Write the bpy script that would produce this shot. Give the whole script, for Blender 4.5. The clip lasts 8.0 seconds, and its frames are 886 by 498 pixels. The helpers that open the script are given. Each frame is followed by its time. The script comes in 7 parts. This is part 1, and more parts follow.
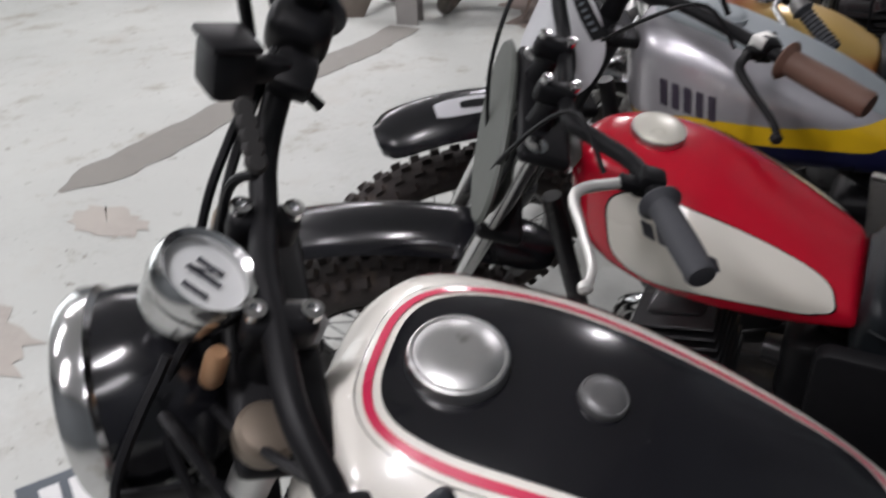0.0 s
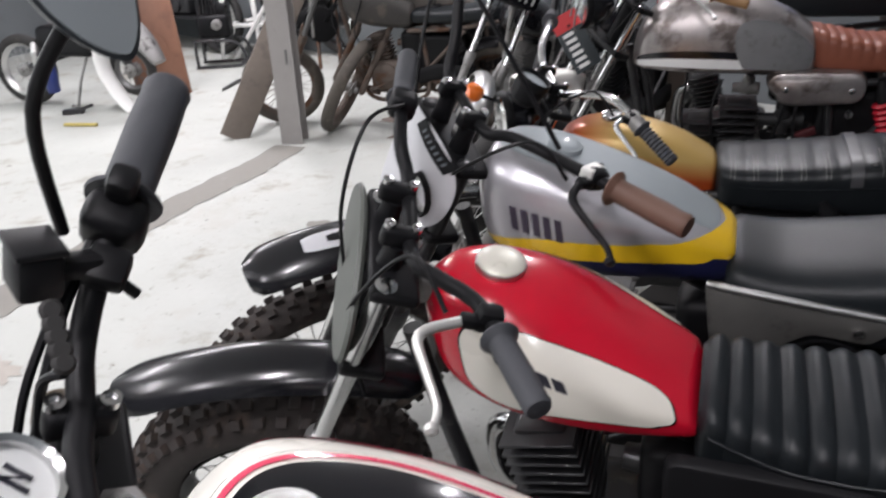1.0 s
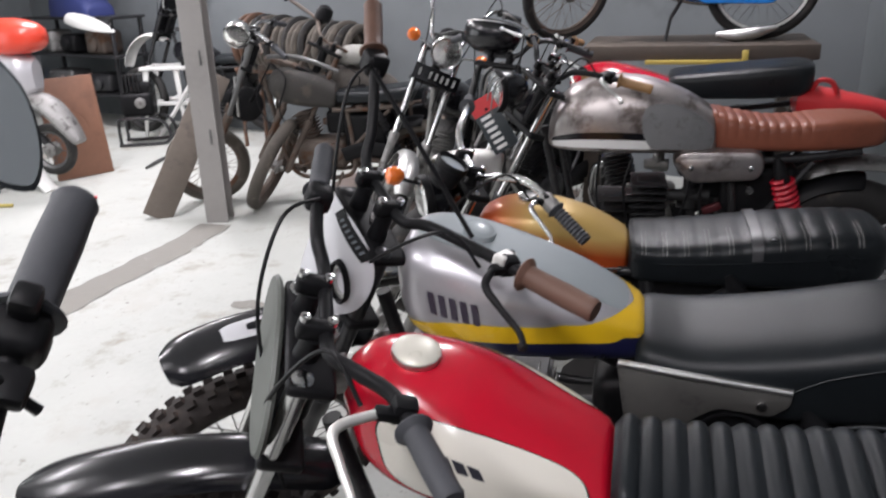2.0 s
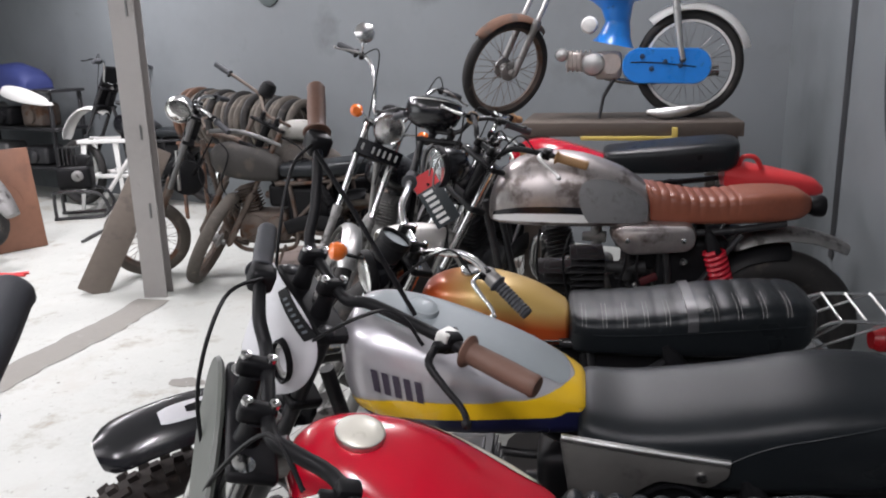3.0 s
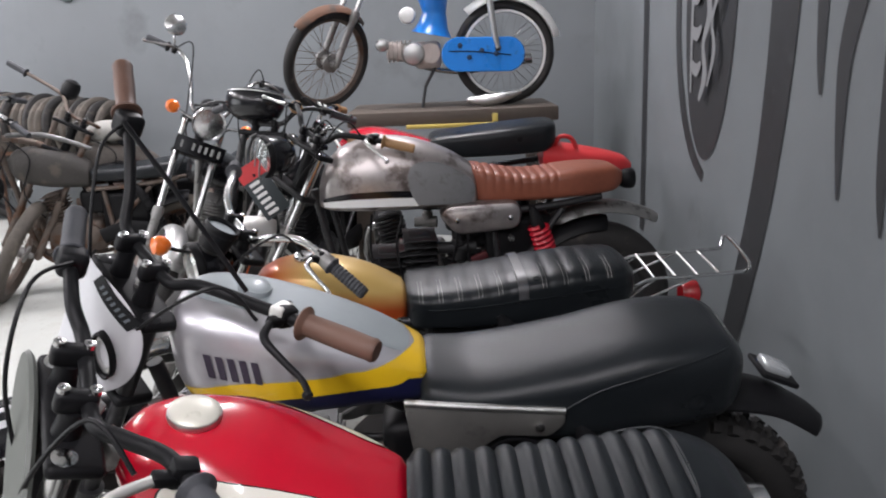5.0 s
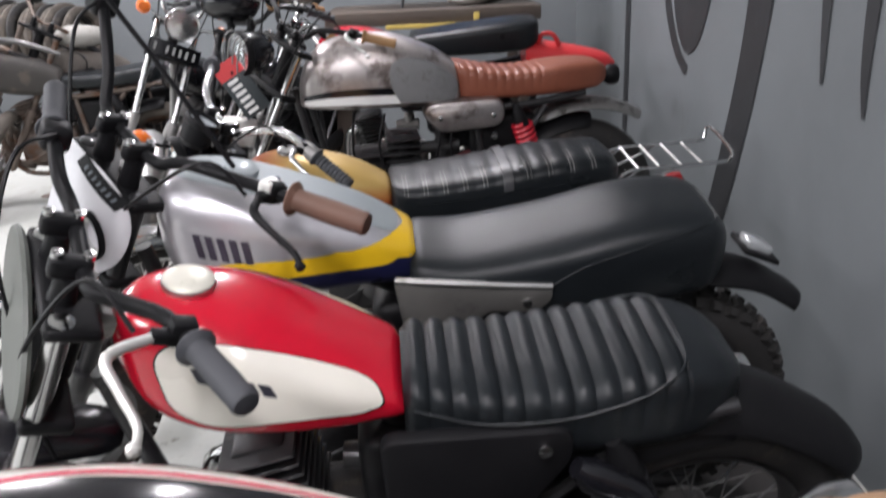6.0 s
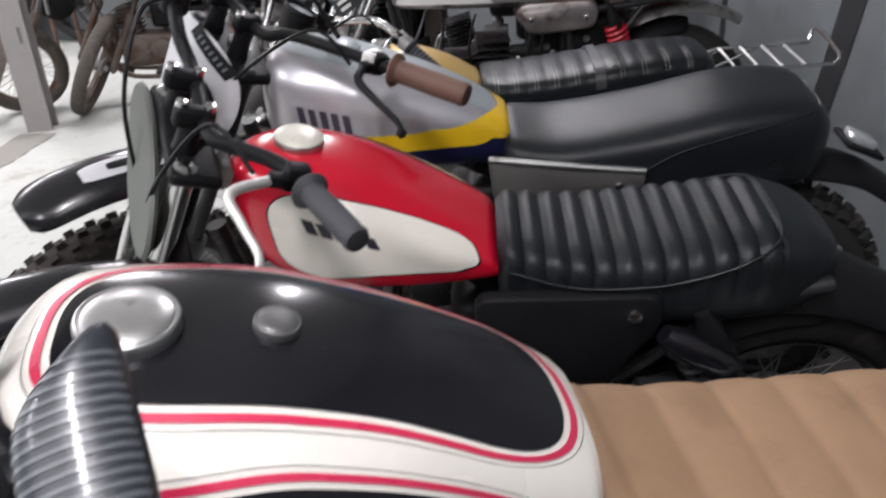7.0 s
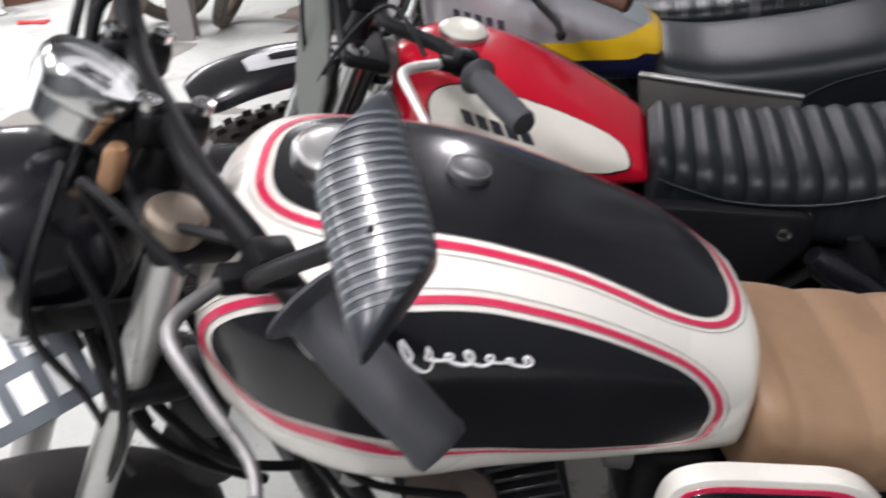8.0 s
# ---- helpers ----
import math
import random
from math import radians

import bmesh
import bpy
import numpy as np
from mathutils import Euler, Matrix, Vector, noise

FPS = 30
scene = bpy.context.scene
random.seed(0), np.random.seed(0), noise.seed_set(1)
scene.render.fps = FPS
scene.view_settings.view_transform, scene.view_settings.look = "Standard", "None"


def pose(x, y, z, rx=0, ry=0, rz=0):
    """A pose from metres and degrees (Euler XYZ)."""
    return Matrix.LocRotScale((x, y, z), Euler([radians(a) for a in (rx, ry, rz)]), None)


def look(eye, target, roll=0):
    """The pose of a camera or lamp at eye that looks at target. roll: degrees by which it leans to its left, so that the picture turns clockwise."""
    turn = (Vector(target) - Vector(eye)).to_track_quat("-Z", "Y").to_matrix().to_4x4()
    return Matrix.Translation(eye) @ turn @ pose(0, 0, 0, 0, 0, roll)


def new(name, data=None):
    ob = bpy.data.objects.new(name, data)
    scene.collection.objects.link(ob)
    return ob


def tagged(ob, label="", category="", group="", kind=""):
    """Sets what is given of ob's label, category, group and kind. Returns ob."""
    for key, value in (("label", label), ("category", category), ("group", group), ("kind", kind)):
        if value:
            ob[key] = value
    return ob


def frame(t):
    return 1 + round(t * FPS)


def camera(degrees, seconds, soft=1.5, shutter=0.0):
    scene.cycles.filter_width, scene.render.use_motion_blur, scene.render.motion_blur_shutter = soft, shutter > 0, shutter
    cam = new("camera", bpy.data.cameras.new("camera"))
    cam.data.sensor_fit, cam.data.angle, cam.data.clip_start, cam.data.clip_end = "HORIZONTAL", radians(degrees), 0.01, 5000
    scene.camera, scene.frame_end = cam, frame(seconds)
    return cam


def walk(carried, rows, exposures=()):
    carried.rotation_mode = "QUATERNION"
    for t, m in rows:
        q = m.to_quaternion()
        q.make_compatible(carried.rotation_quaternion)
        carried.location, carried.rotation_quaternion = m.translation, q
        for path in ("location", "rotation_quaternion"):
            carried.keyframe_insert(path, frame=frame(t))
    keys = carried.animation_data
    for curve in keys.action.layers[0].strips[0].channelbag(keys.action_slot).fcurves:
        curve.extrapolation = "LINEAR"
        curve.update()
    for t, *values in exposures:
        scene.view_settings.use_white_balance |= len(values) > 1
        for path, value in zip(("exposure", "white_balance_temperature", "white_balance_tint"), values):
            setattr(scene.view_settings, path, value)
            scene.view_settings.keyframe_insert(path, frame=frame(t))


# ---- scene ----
cam = camera(59.00, 8.0, soft=1.9, shutter=0.5)
# seconds, place of the eye, what it looks at, and its roll in degrees
PATH = [
    (0, (0.0230, 0.0420, 1.3350), (-0.8442, 1.5165, 0.2987), -2.35),
    (0.5, (0.0636, 0.0613, 1.3694), (-0.7260, 1.6535, 0.4521), -3.34),
    (1, (0.0966, 0.0696, 1.3990), (-0.6012, 1.7546, 0.5782), -2.90),
    (1.5, (0.1165, 0.0670, 1.4200), (-0.4998, 1.8238, 0.6894), -2.55),
    (1.7, (0.1223, 0.0654, 1.4276), (-0.4721, 1.8382, 0.7177), -2.31),
    (2.8, (0.1337, 0.0528, 1.4573), (-0.2946, 1.9367, 0.9401), -1.95),
    (3, (0.1339, 0.0509, 1.4577), (-0.2842, 1.9423, 0.9597), -1.49),
    (3.5, (0.1326, 0.0472, 1.4509), (-0.1906, 1.9683, 0.9981), -0.60),
    (4, (0.1328, 0.0460, 1.4348), (-0.0435, 1.9811, 0.9610), -1.05),
    (4.5, (0.1405, 0.0449, 1.4206), (0.0295, 1.9784, 0.9216), -2.49),
    (4.7, (0.1413, 0.0440, 1.4123), (0.0772, 1.9790, 0.9107), -2.44),
    (5.8, (0.1251, 0.0275, 1.3415), (0.1735, 1.9243, 0.7091), -2.55),
    (6, (0.1207, 0.0176, 1.3258), (0.1586, 1.8882, 0.6191), -2.77),
    (6.5, (0.1082, -0.0184, 1.2833), (0.0627, 1.8147, 0.4847), -3.90),
    (7, (0.0840, -0.0521, 1.2552), (-0.0765, 1.7421, 0.3862), -3.16),
    (7.5, (0.0599, -0.0834, 1.2289), (-0.1928, 1.6521, 0.2675), -3.02),
    (8, (0.0204, -0.1297, 1.2075), (-0.3891, 1.5620, 0.2225), -1.98),
]
walk(cam, [(t, look(eye, target, roll)) for t, eye, target, roll in PATH], [(0.0, -0.55), (0.5, -0.27), (1.0, -0.05), (1.5, 0.01), (3.0, 0.02), (4.5, 0.09), (6.0, 0.42), (6.5, 0.38), (7.0, 0.09), (8.0, 0.17)])

# ---- light ----
world = bpy.data.worlds.new("world")
scene.world = world
world.use_nodes = True
world.node_tree.nodes["Background"].inputs["Color"].default_value = (0.75, 0.85, 1.0, 1)
world.node_tree.nodes["Background"].inputs["Strength"].default_value = 0.25


def area_lamp(name, eye, target, sx, sy, watts, colour):
    data = bpy.data.lights.new(name, "AREA")
    data.shape, data.size, data.size_y, data.energy, data.color = "RECTANGLE", sx, sy, watts, colour
    ob = new(name, data)
    ob.matrix_world = look(eye, target)
    return ob


COOL = (0.975, 0.935, 0.99)
# (x, y, length along x, length along y, watts) of the added, unseen ceiling lights
# most have no known source and only brighten the room
LIGHTS = [(-0.25, -0.35, 0.14, 0.6, 44), (-2.7, -0.5, 0.30, 1.2, 48), (-3.6, 1.5, 0.30, 1.2, 54), (-4.0, 3.6, 0.30, 1.2, 54), (0.65, -1.5, 0.30, 1.2, 22), (-1.3, -1.7, 0.30, 1.2, 44), (-2.1, 5.0, 0.2, 1.2, 52), (0.0, 4.25, 0.2, 1.0, 50), (-4.7, 5.9, 0.30, 1.2, 110)]
CEILING = 3.1
for lx, ly, sx, sy, watts in LIGHTS:
    area_lamp("added_tube_light", (lx, ly, CEILING - 0.12), (lx, ly + 0.001, 0), sx, sy, watts, COOL)
# added fill from the west side; no gate or opening is built there
area_lamp("west_fill", (-7.2, 1.5, 1.5), (-2.0, 1.5, 0.6), 4.2, 2.4, 90, (0.95, 0.98, 1.0))
scene.view_settings.exposure = 0.0

# ---- materials ----
MATS = {}


def mat(name, colour, rough=0.45, metal=0.0, coat=0.0, grain=60.0, vary=0.12, stain=None, stain_at=0.55, stain_scale=6.0, bump=0.0, bump_scale=300.0, wear=0.12, spec=0.5):
    """A surface with fine grain, broad uneven tone, optional stains of a second colour, and a fine relief."""
    if name in MATS:
        return MATS[name]
    m = bpy.data.materials.new(name)
    m.use_nodes = True
    nodes, links = m.node_tree.nodes, m.node_tree.links
    b = nodes["Principled BSDF"]
    b.inputs["Metallic"].default_value = metal
    b.inputs["Coat Weight"].default_value = coat
    b.inputs["Specular IOR Level"].default_value = spec
    b.inputs["Coat Roughness"].default_value = 0.06
    co = nodes.new("ShaderNodeTexCoord")

    def noise_node(scale, detail):
        n = nodes.new("ShaderNodeTexNoise")
        n.inputs["Scale"].default_value, n.inputs["Detail"].default_value, n.inputs["Roughness"].default_value = scale, detail, 0.6
        links.new(co.outputs["Object"], n.inputs["Vector"])
        return n

    def ramp(src, a, c):
        r = nodes.new("ShaderNodeMapRange")
        r.inputs["From Min"].default_value, r.inputs["From Max"].default_value = a, c
        links.new(src, r.inputs["Value"])
        return r.outputs["Result"]

    def mix(fac, a, c):
        n = nodes.new("ShaderNodeMix")
        n.data_type = "RGBA"
        for sock, val in ((n.inputs["Factor"], fac), (n.inputs["A"], a), (n.inputs["B"], c)):
            if isinstance(val, bpy.types.NodeSocket):
                links.new(val, sock)
            else:
                sock.default_value = val
        return n.outputs["Result"]

    lo = (*[c * (1 - vary) for c in colour], 1)
    hi = (*[min(1, c * (1 + vary)) for c in colour], 1)
    fine, broad = noise_node(grain, 4), noise_node(max(1.5, grain / 14), 3)
    tone = mix(ramp(broad.outputs["Fac"], 0.3, 0.7), lo, hi)
    tone = mix(ramp(fine.outputs["Fac"], 0.35, 0.8), tone, (*[c * (1 + vary * 0.5) for c in colour], 1))
    if stain:
        st = noise_node(stain_scale, 6)
        tone = mix(ramp(st.outputs["Fac"], stain_at, stain_at + 0.12), tone, (*stain, 1))
    links.new(tone, b.inputs["Base Color"])
    rr = nodes.new("ShaderNodeMapRange")
    rr.inputs["From Min"].default_value, rr.inputs["From Max"].default_value = 0.3, 0.7
    rr.inputs["To Min"].default_value, rr.inputs["To Max"].default_value = max(0.03, rough - wear * rough), min(1, rough + wear)
    links.new(broad.outputs["Fac"], rr.inputs["Value"])
    links.new(rr.outputs["Result"], b.inputs["Roughness"])
    if bump:
        bn = nodes.new("ShaderNodeBump")
        bn.inputs["Strength"].default_value, bn.inputs["Distance"].default_value = bump, 0.002
        links.new(noise_node(bump_scale, 3).outputs["Fac"], bn.inputs["Height"])
        links.new(bn.outputs["Normal"], b.inputs["Normal"])
    MATS[name] = m
    return m


def glow(name, colour, strength):
    m = bpy.data.materials.new(name)
    m.use_nodes = True
    b = m.node_tree.nodes["Principled BSDF"]
    b.inputs["Base Color"].default_value = (*colour, 1)
    b.inputs["Emission Color"].default_value, b.inputs["Emission Strength"].default_value = (*colour, 1), strength
    return m


def glass(name, colour, rough=0.02):
    m = bpy.data.materials.new(name)
    m.use_nodes = True
    b = m.node_tree.nodes["Principled BSDF"]
    b.inputs["Base Color"].default_value = (*colour, 1)
    b.inputs["Transmission Weight"].default_value, b.inputs["Roughness"].default_value, b.inputs["IOR"].default_value = 1.0, rough, 1.45
    return m


REFLECTOR = mat("lamp_reflector", (0.86, 0.86, 0.84), 0.3, 0.12, 0, grain=30, vary=0.15)
LAMP_GLASS = glass("lamp_glass", (0.97, 0.98, 0.98), 0.06)
WHITE_PAINT = mat("white_paint", (0.80, 0.77, 0.70), 0.22, 0, 0.8, vary=0.03)
BLACK_PAINT = mat("black_paint", (0.007, 0.007, 0.009), 0.15, 0, 0.14, vary=0.2, spec=0.45)
BLACK_SATIN = mat("black_satin", (0.008, 0.008, 0.009), 0.42, 0, 0.0, vary=0.25, bump=0.05, spec=0.16)
BLACK_METAL = mat("black_metal", (0.022, 0.022, 0.024), 0.36, 0.3, 0.3, vary=0.3, stain=(0.09, 0.085, 0.08), stain_at=0.62, stain_scale=30)
RED_STRIPE = mat("red_stripe", (0.60, 0.025, 0.085), 0.25, 0, 0.8, vary=0.05)
RED_PAINT = mat("red_paint", (0.50, 0.006, 0.024), 0.16, 0, 0.2, vary=0.05)
CREAM = mat("cream_paint", (0.74, 0.71, 0.63), 0.25, 0, 0.8, vary=0.04, stain=(0.6, 0.57, 0.5), stain_at=0.66)
SILVER = mat("silver_paint", (0.55, 0.54, 0.57), 0.34, 0.55, 0.6, vary=0.06)
GREY_PAINT = mat("grey_paint", (0.30, 0.335, 0.35), 0.5, 0.2, 0.12, vary=0.05)
YELLOW = mat("yellow_paint", (0.80, 0.50, 0.015), 0.25, 0, 0.8, vary=0.05)
NAVY = mat("navy_paint", (0.012, 0.014, 0.055), 0.25, 0, 0.8, vary=0.1)
BLUE = mat("blue_paint", (0.010, 0.21, 0.70), 0.28, 0, 0.6, vary=0.12, stain=(0.02, 0.06, 0.16), stain_at=0.66, stain_scale=14)
CHROME = mat("chrome", (0.60, 0.60, 0.60), 0.15, 1.0, 0, vary=0.08, stain=(0.35, 0.32, 0.29), stain_at=0.66, stain_scale=25)
ALU = mat("aluminium", (0.55, 0.55, 0.54), 0.34, 1.0, 0, vary=0.12, stain=(0.28, 0.27, 0.25), stain_at=0.6, stain_scale=20)
SATIN_ALU = mat("satin_aluminium", (0.74, 0.73, 0.70), 0.45, 0.75, 0.1, vary=0.06, stain=(0.5, 0.48, 0.45), stain_at=0.64, stain_scale=25)
DULL_ALU = mat("dull_aluminium", (0.26, 0.255, 0.25), 0.5, 0.8, 0, vary=0.25, stain=(0.08, 0.075, 0.07), stain_at=0.55, stain_scale=18)
RAW_STEEL = mat("raw_steel", (0.43, 0.395, 0.385), 0.34, 0.85, 0.2, grain=34, vary=0.3, stain=(0.15, 0.125, 0.115), stain_at=0.50, stain_scale=9)
DARK_STEEL = mat("dark_steel", (0.15, 0.15, 0.15), 0.42, 0.7, 0.1, grain=90, vary=0.2, stain=(0.08, 0.075, 0.07), stain_at=0.6, stain_scale=12)
RUBBER = mat("tyre_rubber", (0.016, 0.015, 0.0145), 0.75, 0, 0, vary=0.3, stain=(0.060, 0.050, 0.043), stain_at=0.58, stain_scale=12, bump=0.2)
DUSTY_RUBBER = mat("dusty_rubber", (0.075, 0.065, 0.055), 0.85, 0, 0, vary=0.3, stain=(0.14, 0.12, 0.10), stain_at=0.55, stain_scale=9, bump=0.3)
GRIP_RUBBER = mat("grip_rubber", (0.036, 0.038, 0.044), 0.6, 0, 0, vary=0.2, bump=0.3, bump_scale=700)
BROWN_RUBBER = mat("brown_rubber", (0.115, 0.060, 0.042), 0.55, 0, 0, vary=0.2, bump=0.3, bump_scale=700)
LEATHER = mat("black_leatherette", (0.010, 0.0122, 0.0142), 0.30, 0, 0, vary=0.25, bump=0.25, bump_scale=500, spec=0.26)
CAP_LACQUER = mat("cap_lacquer", (0.66, 0.64, 0.56), 0.35, 0.25, 0.2, vary=0.05, stain=(0.5, 0.48, 0.4), stain_at=0.6, stain_scale=30)
TAN_LEATHER = mat("tan_leather", (0.285, 0.176, 0.102), 0.55, 0, 0, grain=25, vary=0.16, bump=0.3, bump_scale=420, stain=(0.235, 0.145, 0.085), stain_at=0.54, stain_scale=9)
BROWN_LEATHER = mat("brown_leather", (0.22, 0.066, 0.036), 0.42, 0, 0, vary=0.18, bump=0.25, bump_scale=420)
RUST = mat("rust", (0.115, 0.060, 0.038), 0.82, 0.1, 0, grain=40, vary=0.35, stain=(0.06, 0.048, 0.042), stain_at=0.5, stain_scale=10, bump=0.4, bump_scale=160)
RUSTY_STEEL = mat("rusty_steel", (0.13, 0.105, 0.09), 0.62, 0.5, 0, grain=40, vary=0.35, stain=(0.11, 0.055, 0.032), stain_at=0.5, stain_scale=10, bump=0.3, bump_scale=160)
OLIVE_PLASTIC = mat("olive_plastic", (0.085, 0.092, 0.082), 0.5, 0, 0, vary=0.15, stain=(0.15, 0.15, 0.14), stain_at=0.64, stain_scale=16)
WHITE_PLASTIC = mat("white_plastic", (0.68, 0.68, 0.66), 0.45, 0, 0, vary=0.06, stain=(0.42, 0.41, 0.38), stain_at=0.62, stain_scale=9)
PALE_PLATE = mat("pale_plate", (0.52, 0.52, 0.54), 0.45, 0.1, 0, vary=0.08)
RED_PLASTIC = mat("red_plastic", (0.58, 0.03, 0.035), 0.4, 0, 0.2, vary=0.1)
ORANGE_LENS = mat("orange_lens", (0.75, 0.16, 0.02), 0.2, 0, 0.6, vary=0.1)
RED_LENS = mat("red_lens", (0.30, 0.008, 0.012), 0.18, 0, 0.7, vary=0.15)
CLEAR_LENS = mat("headlight_lens", (0.62, 0.64, 0.65), 0.10, 0.6, 0.8, grain=25, vary=0.25)
DIAL = mat("dial_face", (0.66, 0.67, 0.66), 0.4, 0, 0.3, vary=0.04)
MIRROR = mat("mirror_glass", (0.75, 0.77, 0.78), 0.03, 1.0, 0, vary=0.02)
WHITE_MARK = mat("white_mark", (0.75, 0.75, 0.74), 0.4, vary=0.03)
DARK_MARK = mat("dark_mark", (0.02, 0.02, 0.03), 0.35, 0, 0.4, vary=0.1)
RED_SPRING = mat("red_spring", (0.48, 0.012, 0.03), 0.35, 0, 0.4, vary=0.1)
GOLD = mat("gold_fade_paint", (0.52, 0.30, 0.055), 0.30, 0.2, 0.4, vary=0.06)
MURAL = mat("mural_black", (0.018, 0.019, 0.021), 0.6, 0, 0, grain=20, vary=0.3, stain=(0.035, 0.037, 0.04), stain_at=0.6, stain_scale=5)
MURAL_GREY = mat("mural_grey", (0.19, 0.195, 0.20), 0.6, 0, 0, grain=20, vary=0.1)
WOOD = mat("board_wood", (0.22, 0.105, 0.066), 0.6, 0, 0, grain=25, vary=0.2, stain=(0.17, 0.082, 0.055), stain_at=0.55, stain_scale=4, bump=0.15)
BENCH_WOOD = mat("bench_wood", (0.085, 0.068, 0.055), 0.6, 0, 0, grain=25, vary=0.25)
STEEL_POST = mat("post_paint", (0.30, 0.285, 0.275), 0.55, 0.1, 0, grain=18, vary=0.12, stain=(0.17, 0.155, 0.145), stain_at=0.62, stain_scale=5)


def gold_fade():
    """Orange at the tank's front and lower edge that fades to gold."""
    m = GOLD
    nodes, links = m.node_tree.nodes, m.node_tree.links
    b = nodes["Principled BSDF"]
    co = nodes.new("ShaderNodeTexCoord")
    sep = nodes.new("ShaderNodeSeparateXYZ")
    links.new(co.outputs["Object"], sep.inputs["Vector"])
    def span(src, a, c):
        r = nodes.new("ShaderNodeMapRange")
        r.inputs["From Min"].default_value, r.inputs["From Max"].default_value = a, c
        links.new(src, r.inputs["Value"])
        return r.outputs["Result"]

    low = nodes.new("ShaderNodeMath")
    low.operation = "MULTIPLY_ADD"
    links.new(sep.outputs["X"], low.inputs[0])
    low.inputs[1].default_value = -0.2
    links.new(sep.outputs["Z"], low.inputs[2])
    most = nodes.new("ShaderNodeMath")
    most.operation = "MAXIMUM"
    links.new(span(low.outputs["Value"], 0.695, 0.640), most.inputs[0])
    links.new(span(sep.outputs["X"], 0.28, 0.40), most.inputs[1])
    n = nodes.new("ShaderNodeMix")
    n.data_type = "RGBA"
    links.new(most.outputs["Value"], n.inputs["Factor"])
    n.inputs["A"].default_value, n.inputs["B"].default_value = (0.60, 0.40, 0.13, 1), (0.46, 0.075, 0.015, 1)
    links.new(n.outputs["Result"], b.inputs["Base Color"])


gold_fade()


def floor_mat():
    m = bpy.data.materials.new("concrete_floor")
    m.use_nodes = True
    nodes, links = m.node_tree.nodes, m.node_tree.links
    b = nodes["Principled BSDF"]
    co = nodes.new("ShaderNodeTexCoord")

    def noise_out(scale, detail, rough=0.6):
        n = nodes.new("ShaderNodeTexNoise")
        n.inputs["Scale"].default_value, n.inputs["Detail"].default_value, n.inputs["Roughness"].default_value = scale, detail, rough
        links.new(co.outputs["Object"], n.inputs["Vector"])
        return n.outputs["Fac"]

    def ramp(src, a, c):
        r = nodes.new("ShaderNodeMapRange")
        r.inputs["From Min"].default_value, r.inputs["From Max"].default_value = a, c
        links.new(src, r.inputs["Value"])
        return r.outputs["Result"]

    def mix(fac, a, c):
        n = nodes.new("ShaderNodeMix")
        n.data_type = "RGBA"
        for sock, val in ((n.inputs["Factor"], fac), (n.inputs["A"], a), (n.inputs["B"], c)):
            if isinstance(val, bpy.types.NodeSocket):
                links.new(val, sock)
            else:
                sock.default_value = val
        return n.outputs["Result"]

    tone = mix(ramp(noise_out(0.9, 3), 0.3, 0.7), (0.39, 0.40, 0.377, 1), (0.50, 0.51, 0.482, 1))
    tone = mix(ramp(noise_out(45, 4), 0.3, 0.8), tone, (0.455, 0.465, 0.438, 1))
    tone = mix(ramp(noise_out(1.7, 7, 0.7), 0.55, 0.72), tone, (0.41, 0.40, 0.365, 1))
    tone = mix(ramp(noise_out(3.1, 8, 0.72), 0.555, 0.67), tone, (0.31, 0.29, 0.25, 1))
    tone = mix(ramp(noise_out(14, 6, 0.7), 0.635, 0.71), tone, (0.20, 0.18, 0.155, 1))
    tone = mix(ramp(noise_out(38, 3, 0.6), 0.68, 0.74), tone, (0.17, 0.155, 0.14, 1))
    links.new(tone, b.inputs["Base Color"])
    links.new(ramp(noise_out(5, 4), -0.6, 1.4), b.inputs["Roughness"])
    bn = nodes.new("ShaderNodeBump")
    bn.inputs["Strength"].default_value, bn.inputs["Distance"].default_value = 0.25, 0.004
    links.new(noise_out(90, 5), bn.inputs["Height"])
    links.new(bn.outputs["Normal"], b.inputs["Normal"])
    return m


FLOOR = floor_mat()
FLOOR_STRIPE = mat("floor_stripe", (0.205, 0.195, 0.175), 0.6, 0, 0, grain=25, vary=0.15, stain=(0.36, 0.35, 0.32), stain_at=0.66, stain_scale=9, bump=0.15)
FLOOR_PATCH = mat("floor_patch", (0.37, 0.34, 0.305), 0.65, 0, 0, grain=25, vary=0.15)
WALL = mat("wall_paint", (0.138, 0.151, 0.159), 0.62, 0, 0, grain=7, vary=0.10, stain=(0.109, 0.119, 0.123), stain_at=0.60, stain_scale=1.6, bump=0.12, bump_scale=60)
CEIL = mat("ceiling_paint", (0.70, 0.70, 0.69), 0.85, vary=0.06, grain=8)

# ---- mesh helpers ----
def spow(v, e):
    return math.copysign(abs(v) ** e, v)


def spline(pts, n=6):
    """A smooth path through points."""
    pts = [Vector(p) for p in pts]
    if len(pts) < 3:
        return pts
    out = []
    for i in range(len(pts) - 1):
        p0, p1, p2, p3 = pts[max(0, i - 1)], pts[i], pts[i + 1], pts[min(len(pts) - 1, i + 2)]
        for k in range(n):
            t = k / n
            out.append(0.5 * (2 * p1 + (p2 - p0) * t + (2 * p0 - 5 * p1 + 4 * p2 - p3) * t * t + (3 * p1 - p0 - 3 * p2 + p3) * t ** 3))
    out.append(pts[-1])
    return out


